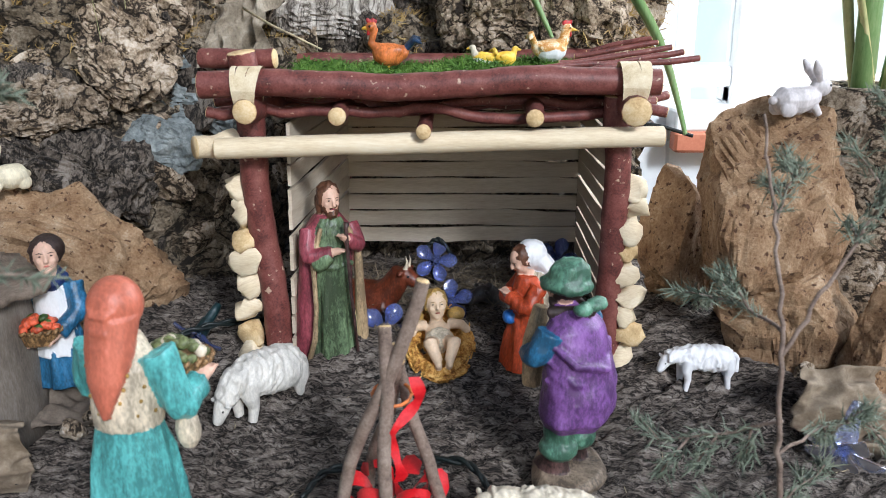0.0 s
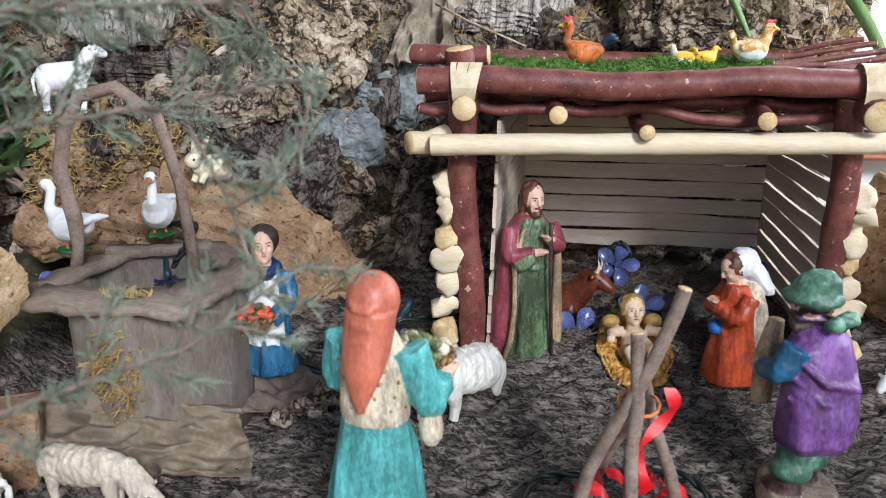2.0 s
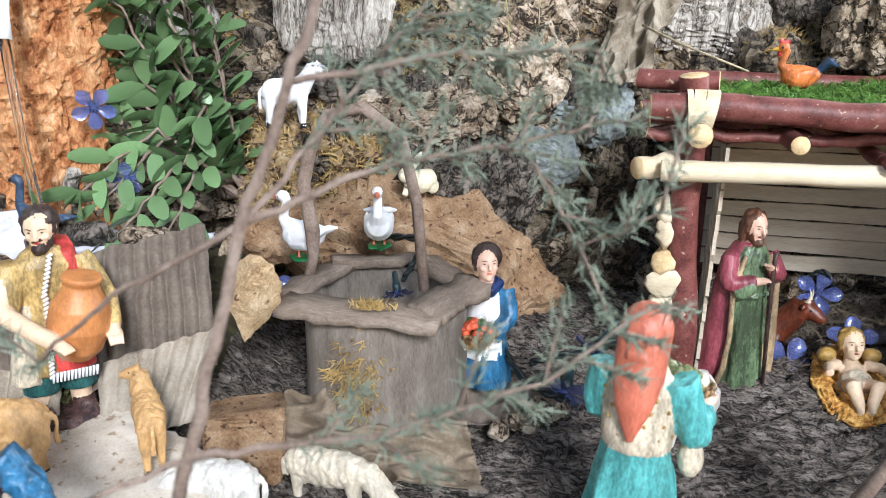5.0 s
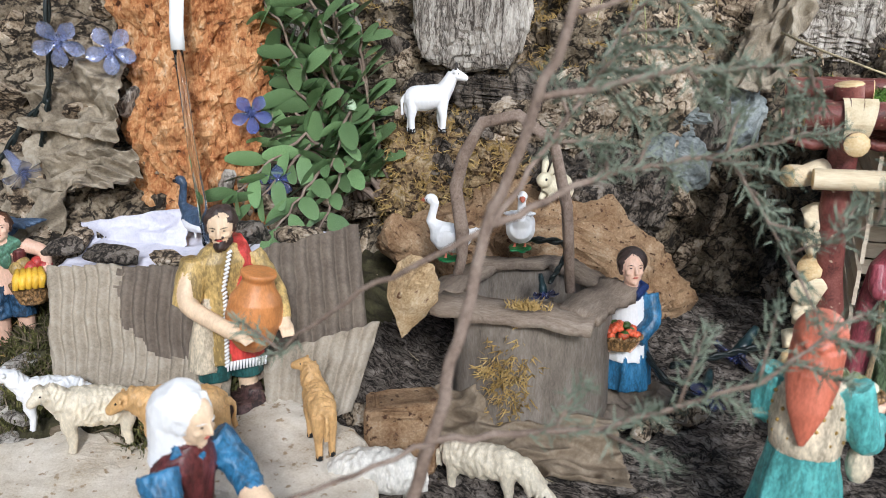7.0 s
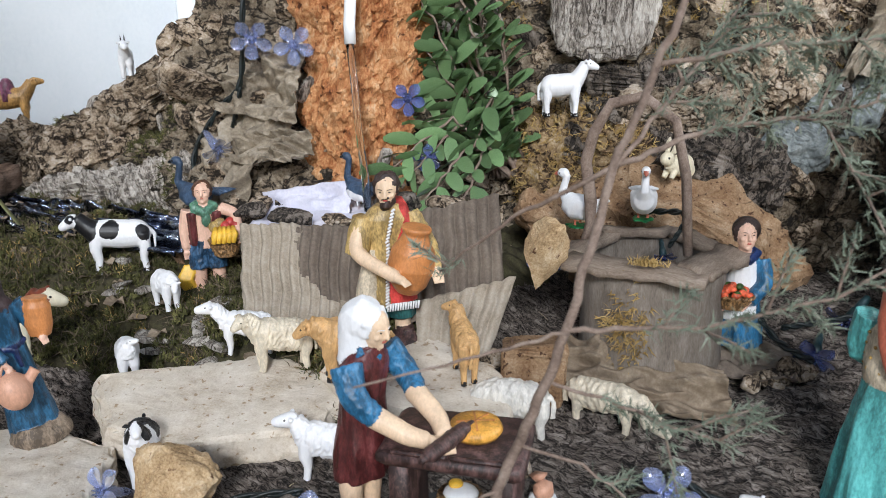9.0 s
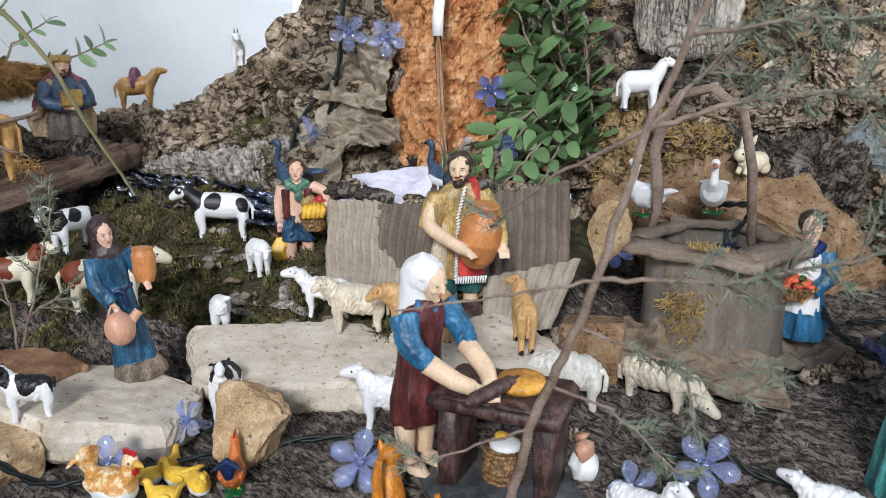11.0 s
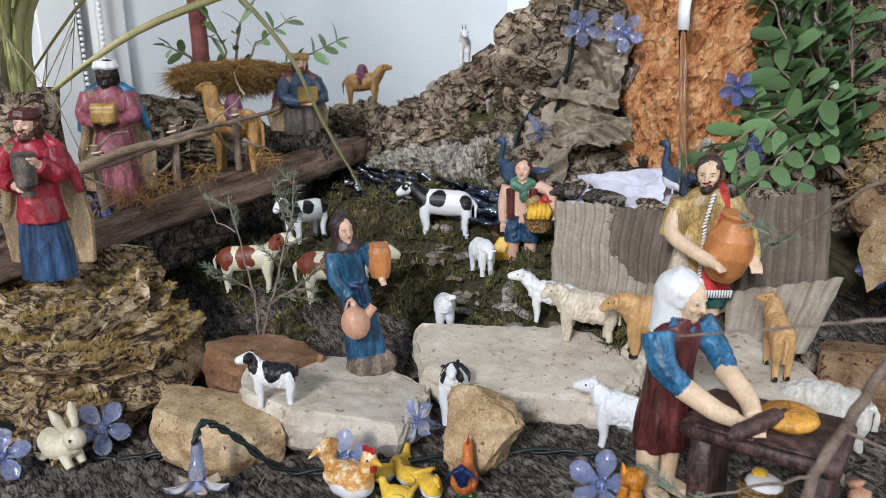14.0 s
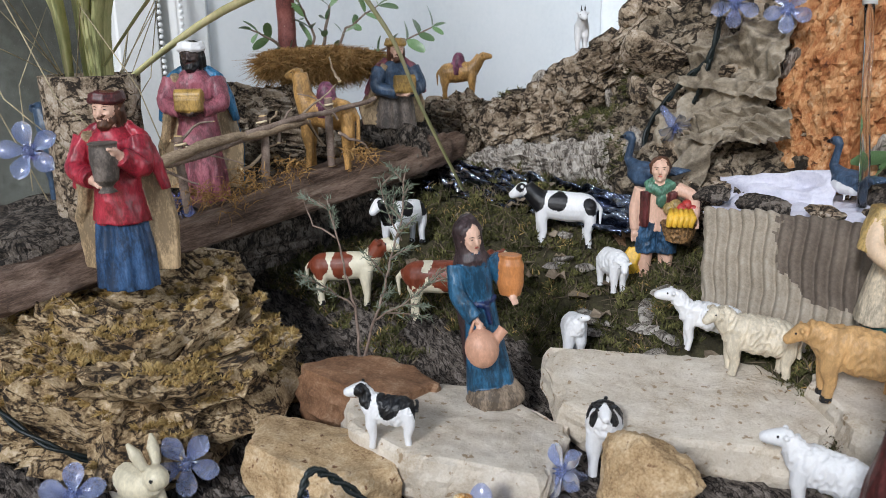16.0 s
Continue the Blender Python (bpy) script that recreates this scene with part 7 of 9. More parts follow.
def rabbit(at, label, m, s=1.0):
    g = Geo()
    g.tube([(-0.02, 0, 0.013), (-0.014, 0, 0.014), (0, 0, 0.014), (0.012, 0, 0.016), (0.018, 0, 0.018)], [0.006, 0.0115, 0.0125, 0.0095, 0.006], 0, 14)
    g.ball((0.02, 0, 0.024), (0.0095, 0.0075, 0.008), 0, 12)
    for q in (-1, 1):
        g.tube([(0.016, q * 0.004, 0.03), (0.011, q * 0.006, 0.039), (0.007, q * 0.008, 0.046)], [0.0028, 0.004, 0.0012], 0, 8)
        g.ball((-0.012, q * 0.008, 0.008), (0.008, 0.004, 0.0075), 0, 10)
        g.tube([(0.012, q * 0.005, 0.01), (0.018, q * 0.005, 0.002)], [0.004, 0.003], 0, 8)
        g.ball((0.025, q * 0.0065, 0.026), 0.0012, 1, 6)
    g.ball((-0.022, 0, 0.014), 0.004, 0, 8)
    return sculpt(g, "toy_rabbit", [m, BLACK], at @ Matrix.Diagonal((s, s, s, 1)), label, "rabbit", "rabbit figures", 0.0007)


rabbit(pose(0.285, 0.66, 0.214, 0, 0, 12), "grey and white rabbit on the ochre rock", RABBITG, 1.0)
rabbit(pose(-0.395, 0.705, 0.142, 0, 0, 245), "cream rabbit on a big ochre rock", RABBITC, 0.95)
rabbit(pose(-0.917, -0.037, -0.066, 0, 0, 15), "beige rabbit on the bark between flower lights", RABBITC, 1.2)


def cat(at, label, s=1.0):
    g = Geo()
    g.loft([(0, 0, 0, 0.012, 0.014), (0, 0, 0.012, 0.0115, 0.0125), (0.004, 0, 0.028, 0.0085, 0.0085), (0.006, 0, 0.034, 0.006, 0.006)], 0, 16)
    g.ball((0.009, 0, 0.04), (0.0092, 0.0095, 0.0085), 0, 14)
    for q in (-1, 1):
        g.tube([(0.008, q * 0.006, 0.045), (0.008, q * 0.0075, 0.053)], [0.0034, 0.0006], 0, 6)
        g.tube([(0.01, q * 0.005, 0.02), (0.014, q * 0.005, 0.0)], [0.0042, 0.0038], 0, 8)
        g.ball((0.0165, q * 0.004, 0.042), 0.0012, 1, 6)
    g.tube([(-0.01, 0, 0.004), (-0.018, 0.004, 0.016), (-0.016, 0.006, 0.034), (-0.014, 0.004, 0.048)], [0.004, 0.0042, 0.004, 0.0028], 0, 8)
    return sculpt(g, "toy_cat", [CATOR, BLACK], at @ Matrix.Diagonal((s, s, s, 1)), label, "cat", "cat figures", 0.0007)


cat(pose(-0.508, 0.215, -0.05, 0, 0, 120), "orange cat figurine seen beside the baker")
cat(pose(-0.462, 0.205, -0.062, 0, 0, -60), "orange cat figurine on the bark by the table", 0.8)

# ---- well ----
well = thing("well", pose(-0.385, 0.562, -0.02) @ Matrix.Diagonal((0.83, 0.83, 1.0, 1)), "well made of a hollow log with bark rim", "well")
g = Geo()
rr = []
for z, q in ((0, 0.082), (0.03, 0.08), (0.06, 0.0785), (0.095, 0.079), (0.118, 0.079), (0.118, 0.064), (0.08, 0.062), (0.06, 0.061)):
    rr.append([(q * math.cos(a * math.pi / 36) * (1 + 0.03 * fbm((math.cos(a * math.pi / 36), math.sin(a * math.pi / 36), z * 4), 2.2)), q * math.sin(a * math.pi / 36) * (1 + 0.03 * fbm((math.cos(a * math.pi / 36), math.sin(a * math.pi / 36), z * 4), 2.2)), z) for a in range(72)])
g.rings(rr, 0).obj("well_wall", WELLB, parent=well)
for i, (a0, ln, ap) in enumerate(((-92, 0.15, 0.068), (-16, 0.1, 0.07), (46, 0.1, 0.068), (112, 0.1, 0.07), (170, 0.125, 0.07))):
    k = Geo()
    rr = []
    for j in range(15):
        y = ln * (j / 14 - 0.5)
        zz = 0.119 + 0.0035 * fbm((i * 3, j * 0.25, 1), 1.0) + 0.003 * (i % 2)
        ri, ro = ap - 0.017 + 0.004 * fbm((i * 2, j * 0.5, 5), 1), ap + 0.017 + 0.006 * fbm((i * 2, j * 0.4, 9), 1)
        rr.append([(ri, y, zz), (ro + 0.006, y, zz - 0.004), (ro + 0.005, y, zz + 0.0015), ((ri + ro) / 2, y, zz + 0.0055 + 0.002 * fbm((i, j * 0.8, 2), 1)), (ri + 0.001, y, zz + 0.0055)])
    k.rings(rr).obj("rim_piece", RIMB, parent=well).matrix_basis = pose(0, 0, 0, 0, 0, a0)
hp = [(-0.078 + 0.004 * math.sin(i), 0.0, 0.12 + 0.02 * i) for i in range(5)] + [(-0.075, 0.0, 0.226), (-0.055, 0, 0.256), (-0.02, 0, 0.262), (0.015, 0, 0.242), (0.03, 0, 0.19), (0.038, 0, 0.12)]
Geo().tube(hp, 0.0056, 0, 10).rough(0.003, 60, 2).obj("handle", TWIG, parent=well, label="arched twig handle")

# ---- campfire tripod ----
cf = thing("campfire", pose(-0.034, 0.445, -0.025), "campfire tripod of twigs tied with red ribbon", "campfire")
for i, (a, b, r) in enumerate((((-0.045, -0.02, 0), (0.018, -0.012, 0.178), 0.0042), ((-0.008, -0.04, -0.002), (0.0, -0.01, 0.145), 0.0042), ((0.04, -0.018, -0.002), (-0.002, 0.004, 0.13), 0.0038), ((-0.02, 0.03, 0), (0.004, -0.004, 0.125), 0.004))):
    log("pole", a, b, r, TWIG, cf, 70 + i, wob=0.006, n=10)
for i in range(7):
    a = i * 0.9
    log("firewood", (0.034 * math.cos(a), 0.03 * math.sin(a), 0.004 + 0.003 * (i % 2)), (-0.02 * math.cos(a + 0.4), -0.018 * math.sin(a + 0.4), 0.012), 0.0042, TWIG, cf, 80 + i, n=8)


def ribbon(parent, pts, w, mat, wd=(1, 0, 0)):
    v, f = [], []
    wd = Vector(wd).normalized()
    for i, p in enumerate(pts):
        t = Vector(p)
        a = wd * w * (0.5 + 0.12 * math.sin(i * 1.3)) + Vector((0, 0.25, 0.4)) * w * 0.3 * math.sin(i * 0.9)
        v += [t - a, t + a]
        if i:
            f.append((2 * i - 2, 2 * i - 1, 2 * i + 1, 2 * i))
    return Geo().add(v, f).obj("ribbon", mat, parent=parent, label="shiny red ribbon")


ribbon(cf, [(0.014 + 0.006 * math.sin(i * 0.5) - 0.0009 * i, -0.024 - 0.003 * math.sin(i), 0.122 - 0.0042 * i) for i in range(18)], 0.0065, REDFOIL)
for i in range(6):
    a0 = i * 1.05
    cx, cy = 0.022 * math.cos(a0), -0.012 + 0.016 * math.sin(a0)
    ribbon(cf, [(cx + 0.011 * math.cos(j * 0.5 + a0), cy + 0.004 * math.sin(j * 0.7), 0.036 + 0.011 * math.sin(j * 0.5 + a0)) for j in range(13)], 0.011, REDFOIL, (0.3 * math.cos(a0), 1, 0.2))
Geo().tube([(0.012 * math.cos(a * 0.5236), -0.01 + 0.011 * math.sin(a * 0.5236), 0.104 + 0.003 * math.sin(a * 0.5236)) for a in range(13)], 0.0011, 0, 6).obj("cord", ROOSTOR, parent=cf, label="orange cord")

# ---- flower string lights ----
petal = Geo()
pv, pf = [], []
for i in range(9):
    u = i / 8
    w = 0.0076 * math.sin(math.pi * min(1, u ** 1.4 * 0.9 + 0.06)) ** 0.7
    for j in range(5):
        s = (j - 2) / 2
        pv.append((0.0035 + 0.0205 * u, s * w, 0.004 * math.sin(u * 2.4) + 0.0022 * s * s))
for i in range(8):
    for j in range(4):
        a = i * 5 + j
        pf.append((a, a + 1, a + 6, a + 5))
n0 = len(pv)
pv += [(x, y, z - 0.0009) for x, y, z in pv]
pf += [tuple(n0 + q for q in reversed(t)) for t in pf]
petal.add(pv, pf)


def flower(name_at, label, mat, sc=1.0):
    e = thing("flower_light", name_at @ Matrix.Diagonal((sc * 0.9, sc * 0.9, sc * 0.9, 1)), label, "flower light", "flower string lights")
    first = None
    for i in range(5):
        if first is None:
            first = petal.obj("petal", mat, parent=e)
        else:
            o = new("petal", first.data)
            o.parent = e
            o.matrix_basis = pose(0, 0, 0, 0, 0, 72 * i)
    g = Geo().loft([(0, 0, -0.001, 0.0035, 0.0035), (0, 0, 0.003, 0.004, 0.004), (0, 0, 0.006, 0.0025, 0.0025)], 0, 12)
    for i in range(6):
        a = i * 1.047
        g.tube([(0.002 * math.cos(a), 0.002 * math.sin(a), 0.003), (0.004 * math.cos(a), 0.004 * math.sin(a), 0.009)], [0.0009, 0.0007], 0, 5)
    g.obj("flower_centre", mat, parent=e)
    Geo().loft([(0, 0, -0.03, 0.003, 0.003), (0, 0, -0.024, 0.0042, 0.0042), (0, 0, -0.014, 0.0046, 0.0046), (0, 0, -0.012, 0.0058, 0.0058), (0, 0, 0, 0.0066, 0.0066)], 0, 14).obj("socket", [SOCKET, mat][mat is PLASTICF], parent=e, label="lamp socket")
    return e


LB, DB = "translucent light-blue plastic flower light on a string", "blue plastic flower light on a string, coloured darker as in shade"
FL = [
    ((-0.53, 0.21, -0.016), 62, -8, 36, LB, PLASTICF, 1.12), ((-0.318, 0.35, -0.014), 62, 10, 14, LB, PLASTICF, 1.12), ((-0.7, 0.112, -0.03), 60, -20, 50, LB, PLASTICF, 1.05),
    ((-0.764, 0.018, -0.038), 166, 0, 45, LB, PLASTICF, 1.15), ((-0.705, 0.19, -0.028), 40, -50, 40, LB, PLASTICF, 0.95), ((-0.928, -0.08, -0.05), 50, -10, 75, LB, PLASTICF, 1.1), ((-0.905, -0.004, -0.04), 70, -50, 80, LB, PLASTICF, 1.15),
    ((-0.056, 0.672, 0.021), 66, 10, 10, DB, PLASTICD, 1.2), ((-0.012, 0.79, 0.05), 75, 0, 0, DB, PLASTICD, 1.05), ((0.115, 0.8, 0.048), 70, 0, -6, DB, PLASTICD, 1.05), ((0.004, 0.71, 0.034), 60, -20, 0, DB, PLASTICD, 1.0),
    ((-0.215, 0.645, 0.03), 140, 20, -20, DB, PLASTICD, 1.1), ((0.262, 0.47, 0.022), 130, 10, -30, LB, PLASTICF, 1.25), ((-0.518, 0.638, 0.052), 60, 20, 20, DB, PLASTICD, 1.0), ((-0.24, 0.6, 0.008), 120, 30, 10, DB, PLASTICD, 1.0),
    ((-0.84, 0.56, 0.29), 110, 20, 40, LB, PLASTICF, 1.1), ((-0.79, 0.57, 0.283), 90, -50, 40, LB, PLASTICF, 1.05), ((-0.895, 0.55, 0.165), 140, -30, 50, LB, PLASTICF, 1.05), ((-0.672, 0.612, 0.225), 100, -55, 30, DB, PLASTICD, 0.9), ((-0.655, 0.625, 0.16), 125, 45, 60, DB, PLASTICD, 0.85),
    ((-1.085, -0.045, 0.178), 70, -30, 70, LB, PLASTICF, 1.15), ((-1.12, 0.085, 0.105), 60, -60, 60, DB, PLASTICD, 0.9), ((-0.375, 0.56, 0.098), 30, 160, 0, DB, PLASTICD, 0.6), ((-0.36, 0.315, -0.03), 60, 40, 30, LB, PLASTICF, 0.95),
]
for p, rx, ry, rz, lb, mt, sc in FL:
    flower(pose(*p, rx, ry, rz), lb, mt, sc)


def cable(name, pts, r=0.0016, twist=True, lift=0.003, label="dark green twisted light cable", ground=True):
    out = []
    P = [Vector(p) for p in pts]
    for i in range(len(P) - 1):
        p0, p1, p2, p3 = P[max(i - 1, 0)], P[i], P[i + 1], P[min(i + 2, len(P) - 1)]
        for t in range(10):
            u = t / 10
            out.append(0.5 * ((2 * p1) + (p2 - p0) * u + (2 * p0 - 5 * p1 + 4 * p2 - p3) * u * u + (3 * p1 - p0 - 3 * p2 + p3) * u ** 3))
    out.append(P[-1])
    g = Geo()
    for k in range(2 if twist else 1):
        g.tube([q + Vector((0, math.cos(i * 0.9 + k * math.pi), math.sin(i * 0.9 + k * math.pi))) * (r if twist else 0) for i, q in enumerate(out)], r, 0, 6)
    return g.obj(name, CABLE, label=label, category="cable")


def gpt(x, y, h=0.005):
    return (x, y, ground_z(x, y) + bark_field(x, y) + h)


cable("light_cable", [gpt(-0.36, 0.36), gpt(-0.33, 0.385, 0.012), (-0.318, 0.37, -0.008), gpt(-0.28, 0.37), gpt(-0.2, 0.4), gpt(-0.13, 0.41), gpt(-0.06, 0.4)])
cable("light_cable", [gpt(-0.58, 0.27), gpt(-0.63, 0.24), gpt(-0.7, 0.14, 0.006), gpt(-0.742, 0.085, 0.012), (-0.762, 0.05, -0.012), (-0.768, 0.03, 0.004), (-0.765, 0.02, -0.008)], 0.0018)
cable("light_cable", [gpt(-0.86, 0.03), gpt(-0.9, -0.01), (-0.93, 0.0, -0.045), gpt(-0.97, -0.02), (-1.0, -0.085, -0.035), (-1.08, -0.12, 0.0)], 0.0018)
cable("light_cable", [gpt(-0.1, 0.47), gpt(-0.085, 0.5, 0.008), gpt(-0.04, 0.51, 0.008), gpt(0.01, 0.5, 0.008), gpt(0.03, 0.475)], 0.0018)
cable("light_cable", [(-0.855, 0.585, 0.4), (-0.862, 0.575, 0.32), (-0.87, 0.57, 0.24), (-0.9, 0.565, 0.21), (-0.93, 0.55, 0.16), (-0.925, 0.535, 0.11)], 0.0022)
cable("light_cable", [(-0.87, 0.57, 0.235), (-0.88, 0.568, 0.2), (-0.89, 0.572, 0.185)], 0.002)
cable("light_cable", [(-0.27, 0.6, 0.03), (-0.24, 0.615, 0.035), (-0.2, 0.64, 0.04), (-0.16, 0.68, 0.03)], 0.0018)
cable("light_cable", [(-0.012, 0.8, 0.02), (-0.02, 0.795, 0.06), (-0.008, 0.79, 0.072), (0.004, 0.795, 0.055)], 0.0016)
cable("light_cable", [(-0.37, 0.56, 0.108), (-0.362, 0.572, 0.125), (-0.368, 0.6, 0.13), (-0.41, 0.64, 0.118)], 0.0018)
cable("light_cable", [(-0.24, 0.58, 0.01), (-0.27, 0.565, 0.03), (-0.3, 0.6, 0.05)], 0.002)
cable("black_cable", [(0.16, 0.8, 0.185), (0.2, 0.79, 0.19), (0.24, 0.78, 0.18)], 0.002, False, label="thin black cable behind the stable")

# ---- crumpled sheets, cardboard, paper ----
def quad_sheet(name, c00, c10, c01, c11, fn, mat, label, category, nu=60, nv=30, thick=0.0012, mask=None, mats=None, kind=""):
    """A thin sheet between four corners; fn gives the offset along the normal, mask picks a second paint."""
    c00, c10, c01, c11 = (Vector(q) for q in (c00, c10, c01, c11))
    nrm = ((c10 - c00).cross(c01 - c00)).normalized()
    v, f, m = [], [], []
    for j in range(nv + 1):
        for i in range(nu + 1):
            u, w = i / nu, j / nv
            p = c00.lerp(c10, u).lerp(c01.lerp(c11, u), w)
            e = 0.03 * fbm((u * 3, w * 3, c00.x), 2.0, 4)
            p = p + (c10 - c00) * e * 0.5 * (1 if i in (0, nu) else 0) + (c01 - c00) * e * 0.9 * (1 if j in (0, nv) else 0)
            v.append(p + nrm * fn(u, w))
    n0 = len(v)
    v += [p - nrm * thick for p in v]
    w1 = nu + 1
    g = Geo()
    top, bot, rim = [], [], []
    for j in range(nv):
        for i in range(nu):
            a = j * w1 + i
            top.append((a, a + 1, a + w1 + 1, a + w1))
            bot.append((n0 + a + w1, n0 + a + w1 + 1, n0 + a + 1, n0 + a))
    for i in range(nu):
        rim.append((i + 1, i, n0 + i, n0 + i + 1))
        a = nv * w1 + i
        rim.append((a, a + 1, n0 + a + 1, n0 + a))
    for j in range(nv):
        a = j * w1
        rim.append((a, a + w1, n0 + a + w1, n0 + a))
        a = j * w1 + nu
        rim.append((a + w1, a, n0 + a, n0 + a + w1))
    g.add(v, top + bot + rim)
    if mask:
        for k in range(len(top)):
            j, i = divmod(k, nu)
            if mask(i / nu, j / nv):
                g.m[k] = 1
    return g.obj(name, mats or [mat], label=label, category=category, kind=kind)


def crumple(seed, amp, s=3.0):
    def fn(u, w):
        a = abs(fbm((u * s, w * s, seed), 1.0, 3)) + 0.5 * abs(fbm((u * s * 2.7, w * s * 2.7, seed + 3), 1.0, 2))
        return amp * (0.6 - a)
    return fn


def corrug(n, amp, seed):
    return lambda u, w: amp * abs(math.sin(u * n * math.pi + 0.6 * fbm((u, w * 2, seed), 2.0, 2))) + 0.006 * fbm((u * 2, w * 2, seed), 1.0, 2)


def torn(u, w):
    d = ((u - 0.66) / 0.3) ** 2 + ((w - 0.74) / 0.42) ** 2 + 0.5 * fbm((u * 6, w * 6, 3), 1.0, 4)
    return d < 0.8


quad_sheet("corrugated_cardboard", (-0.757, 0.418, 0.028), (-0.59, 0.415, -0.002), (-0.792, 0.462, 0.106), (-0.622, 0.498, 0.112), corrug(15, 0.0056, 1), CARD, "torn grey corrugated cardboard edging of the spring basin", "cardboard", nu=150, nv=50, mask=torn, mats=[CARD, CARD_DARK])
quad_sheet("corrugated_cardboard", (-0.598, 0.452, 0.03), (-0.515, 0.52, 0.035), (-0.622, 0.5, 0.122), (-0.54, 0.56, 0.142), corrug(9, 0.005, 5), CARD_DARK, "dark ribbed cardboard edging of the spring basin", "cardboard", nu=110, nv=40)
quad_sheet("corrugated_cardboard", (-0.57, 0.43, -0.008), (-0.508, 0.468, 0.012), (-0.585, 0.47, 0.05), (-0.5, 0.51, 0.075), corrug(7, 0.0045, 9), CARD, "scrap of grey corrugated cardboard", "cardboard", nu=80, nv=40)
quad_sheet("kraft_paper", (-0.46, 0.468, -0.022), (-0.285, 0.478, -0.022), (-0.45, 0.515, 0.022), (-0.31, 0.525, 0.01), crumple(2, 0.036, 1.5), KRAFT, "crumpled brown kraft paper at the foot of the well", "paper", nu=90, nv=60)
quad_sheet("kraft_paper", (0.265, 0.53, -0.02), (0.4, 0.52, -0.035), (0.27, 0.57, 0.03), (0.42, 0.6, 0.01), crumple(6, 0.04, 1.5), KRAFT, "crumpled brown kraft paper beside a rock", "paper", nu=70, nv=50)
quad_sheet("kraft_paper", (-0.33, 0.545, -0.012), (-0.25, 0.565, -0.008), (-0.345, 0.61, 0.008), (-0.262, 0.6, 0.006), crumple(8, 0.015, 1.3), CARD_DARK, "torn brown paper under the girl figurine", "paper", nu=50, nv=40)
for i, (a, b, c, d) in enumerate((((-0.945, 0.545, 0.07), (-0.875, 0.545, 0.085), (-0.93, 0.585, 0.2), (-0.79, 0.59, 0.215)), ((-0.875, 0.55, 0.142), (-0.785, 0.56, 0.15), (-0.87, 0.575, 0.18), (-0.78, 0.59, 0.18)), ((-0.9, 0.575, 0.2), (-0.795, 0.58, 0.19), (-0.9, 0.6, 0.255), (-0.79, 0.605, 0.275)))):
    quad_sheet("rock_paper", a, b, c, d, crumple(12 + i * 3, 0.045, 1.5), ROCKPAPER, "crumpled grey-brown rock paper on the bank", "paper", nu=70, nv=60)
quad_sheet("rock_paper", (-0.25, 0.85, 0.235), (-0.2, 0.84, 0.235), (-0.215, 0.88, 0.335), (-0.165, 0.87, 0.33), crumple(31, 0.05, 1.3), ROCKPAPER, "crumpled grey paper tucked behind the roof", "paper", nu=50, nv=60)
quad_sheet("cotton_basin", (-0.81, 0.485, 0.09), (-0.56, 0.545, 0.1), (-0.82, 0.6, 0.1), (-0.57, 0.63, 0.108), crumple(41, 0.012, 1.6), COTTON, "white cotton paper basin of the spring", "basin", nu=90, nv=50)
quad_sheet("basin_rim", (-0.84, 0.55, 0.088), (-0.722, 0.562, 0.096), (-0.842, 0.566, 0.112), (-0.722, 0.58, 0.136), crumple(44, 0.014, 1.2), COTTON, "white paper rim standing behind the spring basin", "paper", nu=60, nv=24)
quad_sheet("foil_stream", (-1.2, 0.43, 0.06), (-0.88, 0.455, 0.055), (-1.2, 0.475, 0.092), (-0.88, 0.5, 0.09), crumple(51, 0.03, 3), FOIL, "crinkled silver foil stream under the bank", "foil", nu=110, nv=40)

for i, (x, y, z, sx, rz) in enumerate(((-0.755, 0.5, 0.108, 0.05, 20), (-0.7, 0.505, 0.108, 0.04, -10), (-0.815, 0.505, 0.108, 0.035, 40), (-0.66, 0.52, 0.11, 0.03, 10), (-0.67, 0.58, 0.118, 0.06, -15), (-0.6, 0.57, 0.122, 0.05, 30))):
    stone("bark_chip", pose(x, y, z, 10 * (i % 3), 12 * (i % 2), rz), (sx, sx * 0.55, sx * 0.4), CORK if i % 2 else CORK_DARK, 500 + i, "loose bark piece at the spring basin", category="bark chip", sub=4, amp=0.15, fine=0.05)

# ---- spring pipe and water ----
pipe = Geo().tube([(-0.716, 0.585, 0.4), (-0.713, 0.572, 0.345), (-0.71, 0.561, 0.305), (-0.708, 0.558, 0.285)], 0.0062, 0, 14).obj("pipe", PVC, parent=spring, label="white plastic pipe end")
pipe.matrix_parent_inverse = spring.matrix_world.inverted()
jet = Geo().tube([(-0.708, 0.558, 0.287), (-0.702, 0.553, 0.25), (-0.698, 0.552, 0.2), (-0.692, 0.551, 0.15), (-0.69, 0.55, 0.11)], [0.0042, 0.0038, 0.004, 0.0042, 0.005], 0, 12).rough(0.0015, 60, 1).obj("water_jet", WATERJ, parent=pipe, label="clear plastic jet of water")

